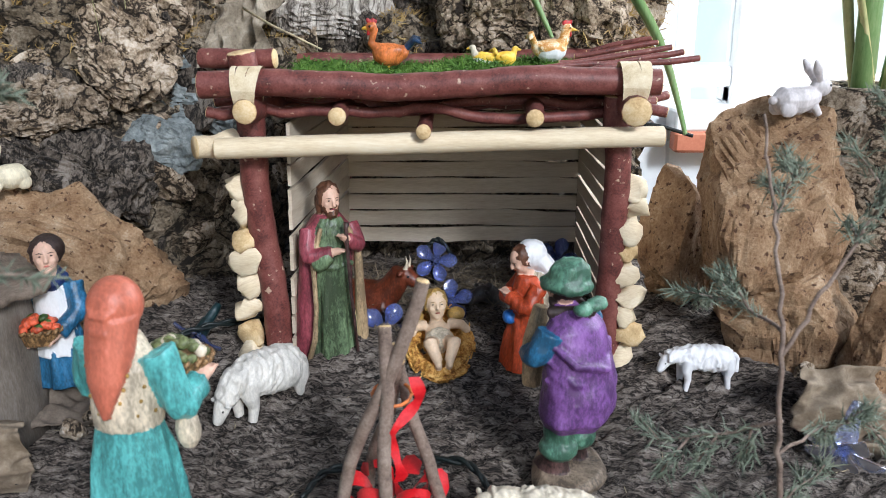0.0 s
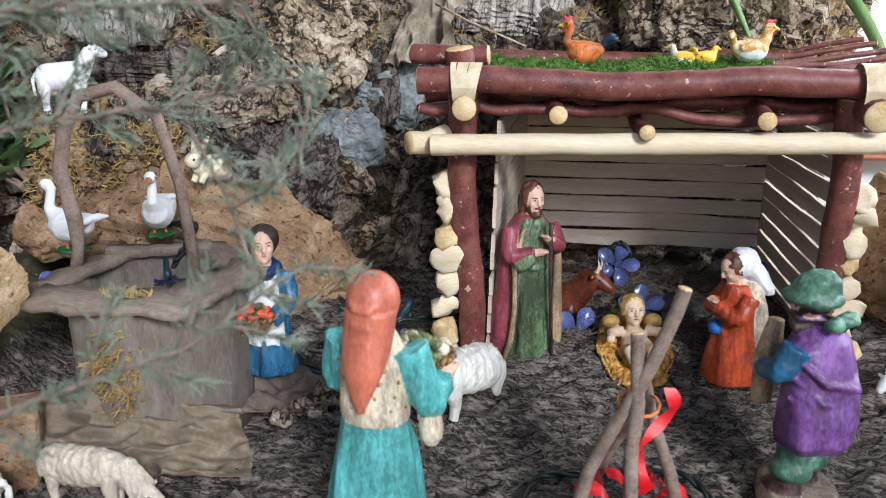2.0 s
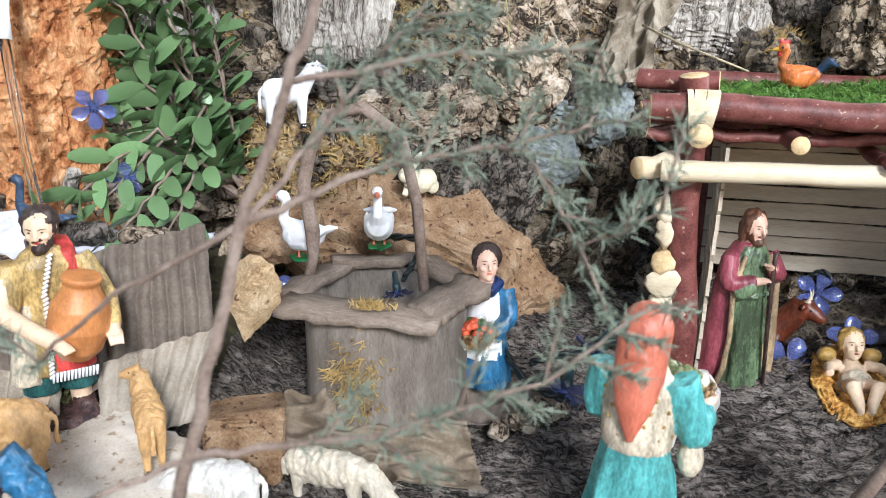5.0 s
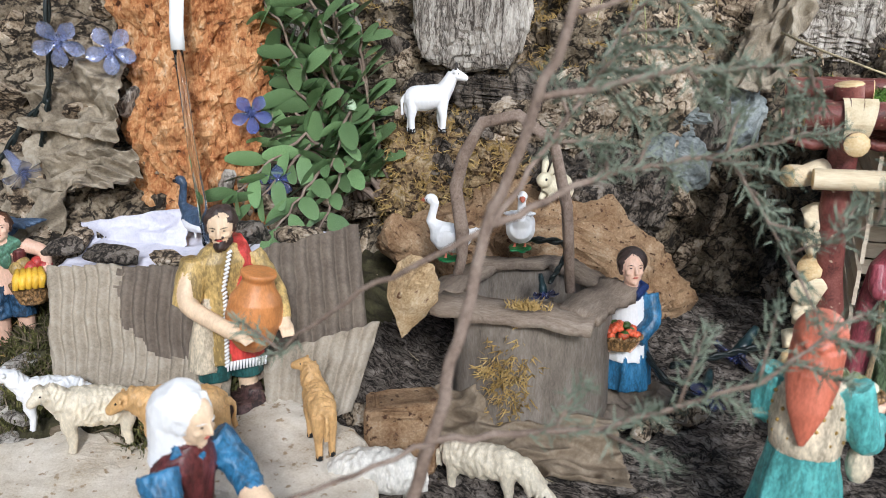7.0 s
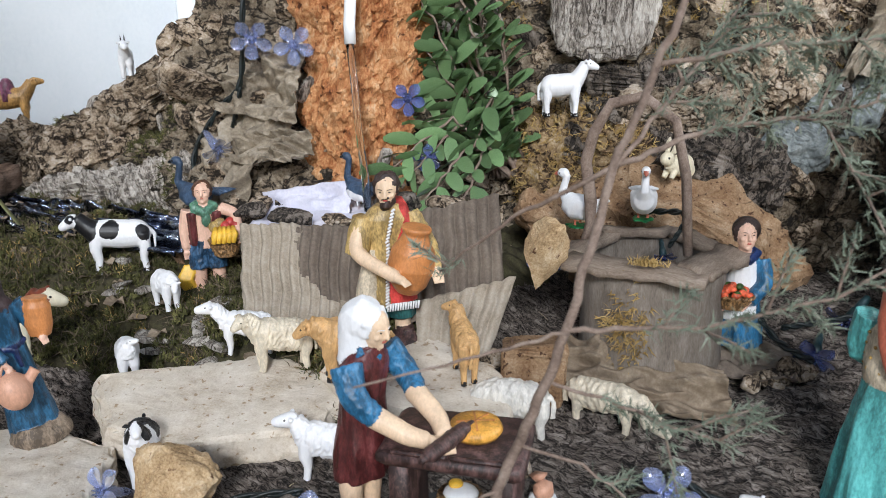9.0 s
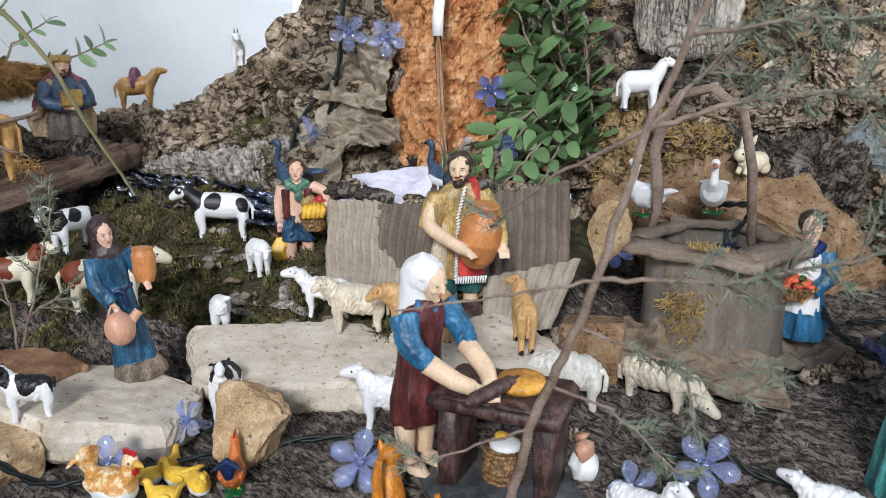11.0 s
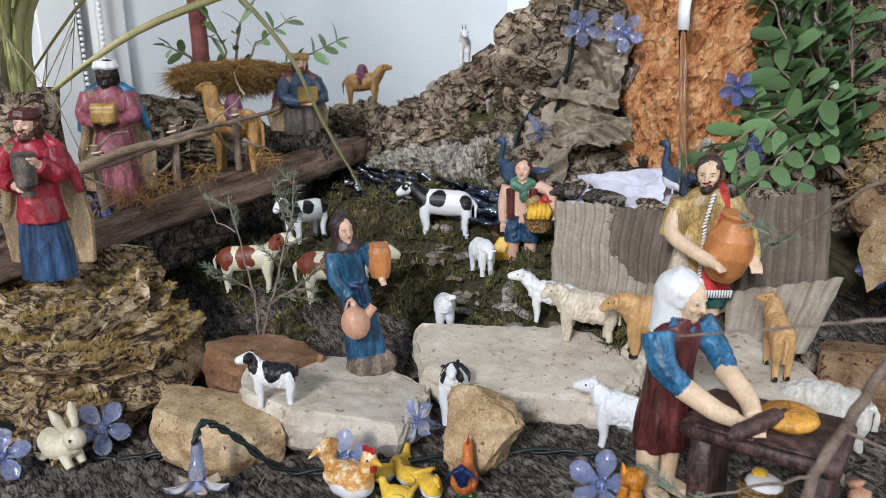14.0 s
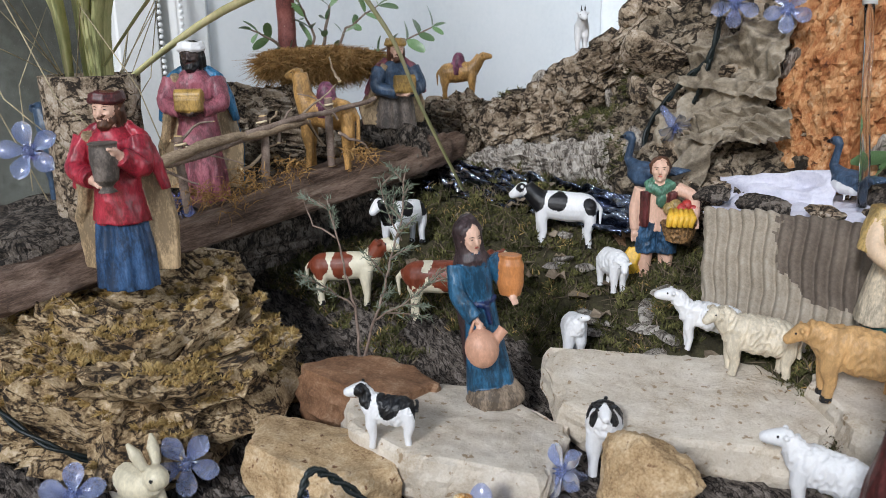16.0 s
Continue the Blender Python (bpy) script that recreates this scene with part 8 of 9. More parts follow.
# ---- log with fence, platform ----
BROWNLOG = surf("brown_split_log", [(0.025, 0.015, 0.01), (0.1, 0.062, 0.042), (0.2, 0.135, 0.1), (0.3, 0.23, 0.18)], scale=30, bscale=200, stretch=(0.35, 2, 2), rough=0.85, bump=0.8, dist=0.003, fine=1.6)
g = stone_geo((0.66, 0.075, 0.05), 61, cuts=5, amp=0.1, s=14, sub=5, boxy=0.6, fine=0.05)
g.obj("log", BROWNLOG, at=pose(-1.15, 0.19, 0.09, 0, -5.5, 103), label="brown split log lying along the camel path", category="log")
cork("bark_platform", pose(-1.29, 0.2, 0.045, 0, 0, 100), (0.62, 0.22, 0.11), CORK_DARK, 71, "dark bark platform behind the log", ridge=0.14, s=14)
cork("bark_slab", pose(-1.31, 0.27, 0.155, 0, 10, 95), (0.24, 0.06, 0.09), CORK, 73, "brown bark block under a moss cushion", ridge=0.3, s=20)
PALEBR = surf("weathered_split_wood", [(0.12, 0.08, 0.05), (0.3, 0.22, 0.145), (0.48, 0.39, 0.28)], scale=50, bscale=260, stretch=(0.5, 0.5, 1), rough=0.8, bump=0.7, dist=0.002)
fence = thing("fence", pose(0, 0, 0), "rustic fence of dry branches on the log", "fence")
for i, (x, y, z) in enumerate(((-1.112, 0.09, 0.1), (-1.13, 0.182, 0.112), (-1.15, 0.272, 0.122))):
    log("fence_post", (x, y, z), (x - 0.002, y, z + 0.075), 0.0045, TWIG, fence, 90 + i, n=8)
    Geo().tube([(x + 0.006 * math.cos(a), y + 0.006 * math.sin(a), z + 0.056 + 0.001 * a) for a in range(14)], 0.0012, 0, 6).obj("raffia_tie", RAFFIA, parent=fence, label="pale raffia tie")
log("rail", (-1.104, 0.04, 0.146), (-1.145, 0.33, 0.196), 0.0042, TWIG, fence, 95, wob=0.008, n=10, taper=0.6)
log("rail", (-1.11, 0.09, 0.158), (-1.14, 0.24, 0.172), 0.0038, TWIG, fence, 96, wob=0.01, n=8, taper=0.5)
log("split_rail", (-1.1, 0.06, 0.155), (-1.135, 0.235, 0.178), 0.0062, PALEBR, fence, 98, wob=0.012, n=5, taper=0.5, label="pale splintered split rail")
rw = random.Random(52)
wisps = []
for cx, cy, cz in ((-1.118, 0.1, 0.118), (-1.112, 0.13, 0.112), (-1.12, 0.16, 0.122), (-1.13, 0.21, 0.128), (-1.13, 0.3, 0.135), (-1.2, 0.07, 0.12), (-1.12, 0.06, 0.11)):
    wisps += [(Vector((cx + rw.gauss(0, 0.008), cy + rw.gauss(0, 0.01), cz + rw.gauss(0, 0.006))), Vector((0.6, -0.4, 0.2))) for _ in range(26)]
tufts("rusty_moss", wisps, MOSSR, 0.016, 0.0005, label="wisps of rusty dry moss on the log", per=5, seed=23, spread=1.5, bend=0.9)
rf = random.Random(41)
for i in range(13):
    y = rf.uniform(0.05, 0.32)
    p = Vector((-1.11 - 0.12 * (y - 0.05), y, 0.12 + 0.2 * (y - 0.05) + rf.uniform(-0.02, 0.05)))
    q = p + Vector((rf.uniform(-0.02, 0.02), rf.uniform(-0.06, 0.07), rf.uniform(-0.035, 0.05)))
    log("dry_twig", p, q, rf.uniform(0.0012, 0.0026), TWIG if i % 3 else PALEBR, fence, 120 + i, wob=0.01, n=6, taper=0.4)
log("wooden_post", (-1.355, 0.33, 0.1), (-1.352, 0.33, 0.62), 0.012, REDBARK, None, 97)
bpy.data.objects["wooden_post"]["label"] = "upright brown wooden post behind moss"
bpy.data.objects["wooden_post"]["category"] = "post"


def tube_vase(at, r, h, label):
    g = Geo()
    rr = []
    for z, q in ((0, r), (h * 0.25, r), (h * 0.5, r), (h * 0.75, r), (h, r * 1.02), (h, r * 0.72), (h * 0.8, r * 0.7)):
        for e in ((z,) if z in (0, h) else (z, z + 0.01)):
            row = []
            for a in range(64):
                t = a * math.pi / 32
                c = Vector((math.cos(t), math.sin(t), e * 3))
                k = q * (1 + 0.1 * fbm(c, 2.4, 4, at.translation.x) - 0.1 * abs(fbm(c, 6, 4, 3)))
                row.append((k * math.cos(t), k * math.sin(t), e))
            rr.append(row)
    g.rings(rr)
    return g.obj("cork_vase", CORK, at=at, label=label, category="vase")


tube_vase(pose(-1.225, 0.045, 0.06), 0.047, 0.17, "hollow cork bark tube holding palm leaves")
tube_vase(pose(0.375, 0.71, -0.01), 0.052, 0.245, "hollow cork bark tube holding green stalks")


def blade(parent, pts, w, mat=None, name="leaf_blade"):
    v, f = [], []
    P = [Vector(p) for p in pts]
    out = []
    for i in range(len(P) - 1):
        p0, p1, p2, p3 = P[max(i - 1, 0)], P[i], P[i + 1], P[min(i + 2, len(P) - 1)]
        for t in range(6):
            u = t / 6
            out.append(0.5 * ((2 * p1) + (p2 - p0) * u + (2 * p0 - 5 * p1 + 4 * p2 - p3) * u * u + (3 * p1 - p0 - 3 * p2 + p3) * u ** 3))
    out.append(P[-1])
    n = len(out)
    for i, p in enumerate(out):
        d = (out[min(i + 1, n - 1)] - out[max(i - 1, 0)]).normalized()
        s = d.cross(Vector((0.9, 0.4, 0.2))).normalized() * w * (0.35 + 0.65 * math.sin(math.pi * min(1, 0.15 + 0.85 * (1 - i / n))))
        k = d.cross(s).normalized() * w * 0.3
        v += [p - s, p + k, p + s, p + k * 0.6 - s * 0]
        if i:
            a, b = 4 * i - 4, 4 * i
            f += [(a, a + 1, b + 1, b), (a + 1, a + 2, b + 2, b + 1), (a + 2, a + 3, b + 3, b + 2), (a + 3, a, b, b + 3)]
    return Geo().add(v, f).obj(name, mat or BLADE, parent=parent)


palm = thing("palm_leaves", pose(-1.225, 0.045, 0.2), "long narrow yellow-green palm leaves in a cork tube", "plant")
rp = random.Random(12)
for i in range(22):
    a = rp.uniform(0, 6.28)
    e = rp.uniform(0.2, 0.62)
    h = rp.uniform(0.25, 0.42)
    blade(palm, [(0.018 * math.cos(a), 0.018 * math.sin(a), 0), (0.05 * e * math.cos(a) + 0.02 * math.cos(a), 0.05 * e * math.sin(a) + 0.02 * math.sin(a), h * 0.5), (e * 0.5 * math.cos(a), e * 0.5 * math.sin(a), h)], rp.uniform(0.005, 0.0105))
blade(palm, [(0.01, 0.0, 0), (0.06, 0.12, 0.09), (0.1, 0.3, 0.16), (0.13, 0.42, 0.22)], 0.005)
blade(palm, [(0.0, 0.0, 0.02), (0.12, 0.08, 0.15), (0.16, 0.17, 0.145), (0.13, 0.27, 0.07), (0.11, 0.33, -0.02), (0.1, 0.4, -0.13)], 0.0042)
for i in range(9):
    a = rp.uniform(0, 6.28)
    r0 = rp.uniform(0.05, 0.12)
    Geo().tube([(0.03 * math.cos(a), 0.03 * math.sin(a), 0.03), (r0 * math.cos(a + 0.4), r0 * math.sin(a + 0.4), 0.1 + rp.uniform(-0.03, 0.05)), (r0 * 1.4 * math.cos(a + 0.9), r0 * 1.4 * math.sin(a + 0.9), 0.02), (r0 * 1.3 * math.cos(a + 1.5), r0 * 1.3 * math.sin(a + 1.5), -0.08)], 0.0006, 0, 5).obj("dry_fibre", DRYROOT, parent=palm)
stalks = thing("green_stalks", pose(0.375, 0.71, 0.2), "thick green stalks with dry fibres in a cork tube", "plant")
for i, (dx, dy, ex, ey, r) in enumerate(((-0.018, -0.012, -0.02, -0.01, 0.0095), (0.006, -0.004, 0.03, 0.0, 0.007), (0.012, 0.012, 0.05, 0.02, 0.0075), (-0.005, 0.014, 0.01, 0.04, 0.006))):
    Geo().tube([(dx, dy, 0), (dx + ex * 0.3, dy + ey * 0.3, 0.12), (dx + ex, dy + ey, 0.34)], [r, r * 0.95, r * 0.8], 0, 12).obj("stalk", STALK if i != 1 else BLADE, parent=stalks)
blade(stalks, [(-0.02, 0, 0.02), (-0.035, 0.0, 0.1), (-0.06, 0.01, 0.25)], 0.006)
blade(stalks, [(-0.012, -0.02, 0.03), (-0.03, -0.02, 0.09), (-0.045, -0.02, 0.14)], 0.004)
for nm, pts in (("broad_leaf", [(0.215, 0.72, 0.19), (0.2, 0.78, 0.27), (0.155, 0.84, 0.36), (0.12, 0.87, 0.44)]), ("broad_leaf", [(0.11, 0.86, 0.27), (0.09, 0.87, 0.31), (0.06, 0.88, 0.37), (0.03, 0.89, 0.44)])):
    o = blade(None, pts, 0.0085, STALK, nm)
    tagged(o, "long green leaf blade stretching behind the stable roof", "leaf")

# ---- bushes with oval leaves ----
lv, lf = [], []
for i in range(8):
    u = i / 7
    w = 0.21 * (max(0.0, 1 - (2 * u - 1.04) ** 2) ** 0.5 if i else 0.06) * (0.75 if i == 1 else 1.0) + 0.004
    for s in (-1, 0, 1):
        lv.append((u, s * w, 0.1 * abs(s) * w * 2 - 0.16 * u * u))
for i in range(7):
    a = i * 3
    lf += [(a, a + 3, a + 4, a + 1), (a + 1, a + 4, a + 5, a + 2)]
leaf_mesh = None


def leaf(parent, p, d, size, roll):
    global leaf_mesh
    q = Vector(d).normalized().to_track_quat('X', 'Z').to_matrix().to_4x4()
    m = Matrix.Translation(p) @ q @ pose(0, 0, 0, roll) @ Matrix.Diagonal((size, size, size, 1))
    if leaf_mesh is None:
        o = Geo().add(lv, lf).obj("leaf", LEAFM, parent=parent)
        leaf_mesh = o.data
    else:
        o = new("leaf", leaf_mesh)
        o.parent = parent
    o.matrix_basis = m
    return o


def bush(label, branches, size, step, seed):
    e = thing("bush", pose(0, 0, 0), label, "bush")
    r = random.Random(seed)
    for br in branches:
        P = [Vector(p) for p in br]
        pts = []
        for i in range(len(P) - 1):
            k = max(2, int((P[i + 1] - P[i]).length / 0.01))
            pts += [P[i].lerp(P[i + 1], t / k) + Vector((r.uniform(-1, 1), r.uniform(-1, 1), r.uniform(-1, 1))) * 0.002 for t in range(k)]
        pts.append(P[-1])
        n = len(pts)
        bo = Geo().tube(pts, [0.0026 * (1 - 0.65 * i / n) for i in range(n)], 0, 7).obj("branch", TWIG, parent=e)
        L = 0.0
        for i in range(2, n):
            L += (pts[i] - pts[i - 1]).length
            if L > step:
                L = 0.0
                d = (pts[i] - pts[i - 1]).normalized()
                s = d.cross(Vector((r.uniform(-0.6, 0.4), -1, r.uniform(-0.2, 0.8)))).normalized()
                for q in (-1, 1):
                    dd = (s * q + d * 0.75 + Vector((0, -0.35, 0.0))).normalized()
                    leaf(bo, pts[i], dd, size * r.uniform(0.65, 1.15), r.uniform(10, 75))
        leaf(bo, pts[-1], pts[-1] - pts[-2], size * 0.7, r.uniform(-30, 30))
    return e


rb = random.Random(5)
brs = []
for i in range(17):
    x0, y0 = -0.6 + rb.uniform(-0.025, 0.025), 0.73
    tx, tz = rb.uniform(-0.72, -0.585), rb.uniform(0.2, 0.46)
    ty = rb.uniform(0.63, 0.71)
    mid = ((x0 + tx) / 2 + rb.uniform(-0.02, 0.02), (y0 + ty) / 2 - 0.02, 0.14 + (tz - 0.14) * 0.6)
    brs.append([(x0, y0, 0.12), mid, (tx, ty, tz)])
for tx, tz, ty in ((-0.67, 0.14, 0.6), (-0.64, 0.12, 0.59), (-0.6, 0.12, 0.6), (-0.61, 0.17, 0.65), (-0.685, 0.15, 0.6)):
    brs.append([(-0.6, 0.72, 0.14), ((tx - 0.6) / 2, (ty + 0.72) / 2, tz + 0.05), (tx, ty, tz)])
bush("dense bush with glossy oval green leaves", brs, 0.04, 0.0145, 8)
bush("leafy sprig with oval green leaves beside the wall", [[(-1.36, 0.38, 0.2), (-1.35, 0.42, 0.27), (-1.33, 0.46, 0.3)], [(-1.36, 0.38, 0.2), (-1.36, 0.4, 0.3), (-1.35, 0.44, 0.36), (-1.34, 0.5, 0.37)], [(-1.36, 0.38, 0.2), (-1.34, 0.36, 0.27), (-1.32, 0.33, 0.31)], [(-1.36, 0.38, 0.2), (-1.33, 0.46, 0.24), (-1.3, 0.53, 0.27)], [(-1.36, 0.36, 0.22), (-1.34, 0.3, 0.26), (-1.33, 0.27, 0.27)]], 0.03, 0.018, 9)


# ---- needle shrubs ----
def shrub(label, stems, seed, nl=0.0095, dens=0.0075, r0=0.0028, per=13):
    """stems: (points, radius at foot, whether it bears needles from which fraction)."""
    e = thing("shrub", pose(0, 0, 0), label, "shrub")
    r = random.Random(seed)
    spots = []
    for pts, rad, frm in stems:
        P = [Vector(p) for p in pts]
        out = []
        for i in range(len(P) - 1):
            k = max(3, int((P[i + 1] - P[i]).length / 0.008))
            out += [P[i].lerp(P[i + 1], t / k) + Vector((r.uniform(-1, 1), r.uniform(-1, 1), r.uniform(-1, 1))) * 0.0012 for t in range(k)]
        out.append(P[-1])
        n = len(out)
        Geo().tube(out, [rad * 0.8 * (1 - 0.6 * i / n) for i in range(n)], 0, 8).obj("stem", TWIG, parent=e)
        if frm >= 1:
            continue
        for i in range(int(n * frm), n):
            d = (out[min(i + 1, n - 1)] - out[i - 1]).normalized()
            spots.append((out[i], d))
            if i % 2 == 0:
                s = d.cross(Vector((r.uniform(-1, 1), r.uniform(-1, 1), r.uniform(-1, 1)))).normalized()
                tip = out[i] + (s + d * 0.8) * r.uniform(0.012, 0.03)
                Geo().tube([out[i], out[i].lerp(tip, 0.5) + Vector((0, 0, 0.001)), tip], [0.0009, 0.0007, 0.0004], 0, 5).obj("twig", TWIG, parent=e)
                for t in (0.3, 0.5, 0.7, 0.85, 1.0):
                    spots.append((out[i].lerp(tip, t), (tip - out[i]).normalized()))
    tufts("needles", spots, NEEDLE, nl, 0.00045, parent=e, per=per, spread=1.1, bend=0.15, seed=seed, category="", label="grey-green needle leaves")
    return e


shrub("fine grey-green heath shrub in front of the bark floor", [
    ([(-0.405, 0.195, -0.05), (-0.385, 0.2, 0.06), (-0.352, 0.213, 0.157), (-0.338, 0.236, 0.24), (-0.31, 0.25, 0.322), (-0.292, 0.262, 0.4)], 0.0046, 1),
    ([(-0.338, 0.236, 0.24), (-0.3, 0.29, 0.255), (-0.25, 0.33, 0.26), (-0.2, 0.36, 0.27)], 0.0022, 0.3),
    ([(-0.338, 0.236, 0.24), (-0.39, 0.23, 0.21), (-0.44, 0.24, 0.17)], 0.0018, 0.85),
    ([(-0.338, 0.236, 0.24), (-0.31, 0.3, 0.29), (-0.3, 0.36, 0.32)], 0.0018, 0.3),
    ([(-0.352, 0.213, 0.157), (-0.29, 0.24, 0.16), (-0.23, 0.27, 0.175), (-0.19, 0.3, 0.2)], 0.002, 0.25),
    ([(-0.352, 0.213, 0.157), (-0.39, 0.165, 0.153), (-0.425, 0.122, 0.15)], 0.0015, 1),
    ([(-0.322, 0.245, 0.29), (-0.27, 0.29, 0.3), (-0.22, 0.33, 0.3)], 0.0018, 0.2),
    ([(-0.362, 0.208, 0.13), (-0.31, 0.23, 0.11), (-0.27, 0.25, 0.09)], 0.0015, 0.3),
    ([(-0.375, 0.203, 0.09), (-0.34, 0.215, 0.08), (-0.3, 0.22, 0.05)], 0.0014, 0.5),
    ([(-0.385, 0.2, 0.06), (-0.42, 0.17, 0.045), (-0.44, 0.15, 0.04)], 0.0014, 0.7),
    ([(-0.31, 0.25, 0.322), (-0.26, 0.28, 0.34), (-0.2, 0.3, 0.345)], 0.0014, 0.2),
    ([(-0.25, 0.33, 0.26), (-0.22, 0.31, 0.22), (-0.19, 0.3, 0.24)], 0.0012, 0.2),
], 3)
shrub("sparse grey-green heath sprig beside the ochre rocks", [
    ([(0.2, 0.405, -0.035), (0.186, 0.4, 0.06), (0.182, 0.4, 0.12), (0.19, 0.45, 0.18), (0.188, 0.48, 0.24)], 0.0026, 1),
    ([(0.182, 0.4, 0.12), (0.215, 0.43, 0.15), (0.25, 0.45, 0.19), (0.27, 0.46, 0.24)], 0.0018, 0.5),
    ([(0.184, 0.41, 0.13), (0.175, 0.46, 0.13), (0.16, 0.5, 0.12)], 0.0015, 0.3),
    ([(0.186, 0.4, 0.08), (0.16, 0.42, 0.06), (0.13, 0.44, 0.045)], 0.0013, 0.3),
    ([(0.186, 0.4, 0.06), (0.22, 0.42, 0.065), (0.26, 0.44, 0.06)], 0.0013, 0.3),
    ([(0.19, 0.45, 0.18), (0.2, 0.46, 0.2), (0.21, 0.47, 0.21)], 0.0012, 0.2),
    ([(0.19, 0.404, 0.0), (0.15, 0.41, 0.0), (0.12, 0.42, -0.01)], 0.0012, 0.2),
    ([(0.19, 0.404, -0.01), (0.21, 0.43, 0.01), (0.24, 0.45, 0.02)], 0.0012, 0.2),
], 5, per=19, nl=0.011)
shrub("dry sprig of fine needles among toy cows", [
    ([(-0.935, 0.17, -0.03), (-0.95, 0.175, 0.03), (-0.985, 0.18, 0.085), (-1.0, 0.18, 0.12)], 0.002, 0.8),
    ([(-0.935, 0.17, -0.02), (-0.925, 0.19, 0.05), (-0.925, 0.21, 0.11), (-0.93, 0.22, 0.15)], 0.0018, 0.35),
    ([(-0.95, 0.175, 0.03), (-0.97, 0.16, 0.045), (-0.99, 0.15, 0.05)], 0.0012, 0.3),
    ([(-0.93, 0.18, 0.02), (-0.9, 0.2, 0.045), (-0.885, 0.21, 0.06)], 0.0012, 0.3),
    ([(-0.985, 0.18, 0.085), (-1.01, 0.17, 0.095), (-1.03, 0.17, 0.12)], 0.0012, 0.9),
    ([(-0.925, 0.21, 0.09), (-0.95, 0.21, 0.12), (-0.965, 0.215, 0.14)], 0.001, 0.3),
], 7, nl=0.008, per=9)
shrub("fine needle sprig on top of the bank", [([(-0.98, 0.68, 0.36), (-0.985, 0.66, 0.4), (-1.0, 0.64, 0.43)], 0.0012, 0.2), ([(-0.95, 0.68, 0.38), (-0.94, 0.66, 0.42), (-0.95, 0.64, 0.45)], 0.0012, 0.2)], 9, nl=0.012)

# ---- bark chips on the banks ----
def chips(name, ob, count, mat, seed, size, label, mask=None):
    g = Geo()
    r = random.Random(seed)
    for c, n in spots_on(ob, count, seed, -0.5, mask):
        s = size * r.uniform(0.5, 1.5)
        k = stone_geo((s * r.uniform(0.8, 1.9), s * r.uniform(0.25, 0.45), s * r.uniform(0.6, 1.1)), r.randint(0, 9999), cuts=7, amp=0.12, s=40, sub=3, boxy=0.5, fine=0.05)
        q = n.to_track_quat('Y', 'Z').to_matrix().to_4x4()
        join(g, k, Matrix.Translation(c) @ q @ pose(0, 0, 0, r.uniform(-35, 35), r.uniform(-50, 50), r.uniform(-35, 35)))
    return g.obj(name, mat, label=label, category="bark", kind="stuff", smooth=False)


chips("bark_chips", bank_l, 110, CORK, 21, 0.04, "broken tan bark chips covering the bank")
chips("bark_chips", bank_l, 60, CORK_GREY, 22, 0.045, "broken grey bark chips covering the bank")
chips("bark_chips", bank_r, 110, CORK, 23, 0.045, "broken tan bark chips covering the bank")
chips("bark_chips", bank_r, 90, CORK_DARK, 24, 0.05, "broken dark bark chips covering the bank")

# ---- moss ----
tufts("golden_moss", spots_on(mound, 9000, 31, 0.2, lambda c, r: c.z > -0.05 and fbm(c, 20, 3) > -0.12), MOSSY, 0.006, 0.0005, label="golden moss covering the bark mound", per=4, seed=2)
tufts("golden_moss", spots_on(bank_r, 4200, 32, -0.3, lambda c, r: -0.62 < c.x < -0.38 and 0.08 < c.z < 0.25 and fbm(c, 14, 3) > -0.15), MOSSY, 0.009, 0.0006, label="golden moss hanging on the bank", per=4, seed=3)
tufts("brown_moss", spots_on(bank_r, 2600, 33, -0.3, lambda c, r: -0.4 < c.x < -0.15 and c.z < 0.16), STRAW, 0.009, 0.0006, label="dark brown moss on the bank", per=4, seed=4)
tufts("golden_moss", spots_on(bank_r, 3600, 34, -0.3, lambda c, r: c.z > 0.24 and fbm(c, 11, 3) > 0.02), MOSSY, 0.01, 0.0006, label="golden moss on upper bark", per=4, seed=5)
tufts("green_moss", spots_on(bank_l, 5200, 35, -0.3, lambda c, r: c.x < -0.95 and c.z > 0.1 and fbm(c, 12, 3) > -0.05), MOSSG, 0.009, 0.0006, label="dark green moss on the bank", per=4, seed=6)
gb = []
rq = random.Random(77)
while len(gb) < 10000:
    x, y = rq.uniform(-1.2, -0.55), rq.uniform(0.2, 0.53)
    if y < 0.33 and not (x < -0.93 and y > 0.16):
        continue
    if fbm((x, y, 0), 12, 3) < -0.35:
        continue
    gb.append((Vector((x, y, ground_z(x, y) + bark_field(x, y) + 0.016 * max(0, fbm((x, y, 2), 38, 3)))), Vector((0, 0, 1))))
tufts("green_moss", gb, MOSSG, 0.0085, 0.0008, label="dark green moss bed with dry stems", per=5, seed=7)
g = Geo()
rl = random.Random(91)
for p, n in gb[::190]:
    sz, ph = rl.uniform(0.006, 0.014), rl.uniform(0, 6.28)
    v = []
    for j in range(9):
        a = j * 6.283 / 9
        rad = sz * (0.55 + 0.45 * rl.random()) * (1.4 if j in (0, 1) else 1)
        v.append((p.x + rad * math.cos(a + ph), p.y + 0.8 * rad * math.sin(a + ph), p.z + 0.01 + rl.uniform(-0.2, 0.5) * sz))
    v.append((p.x, p.y, p.z + 0.01))
    g.add(v, [(j, (j + 1) % 9, 9) for j in range(9)])
g.obj("dry_leaves", KRAFT, label="dry brown leaf scraps lying in the moss", category="leaves", kind="stuff", smooth=False)
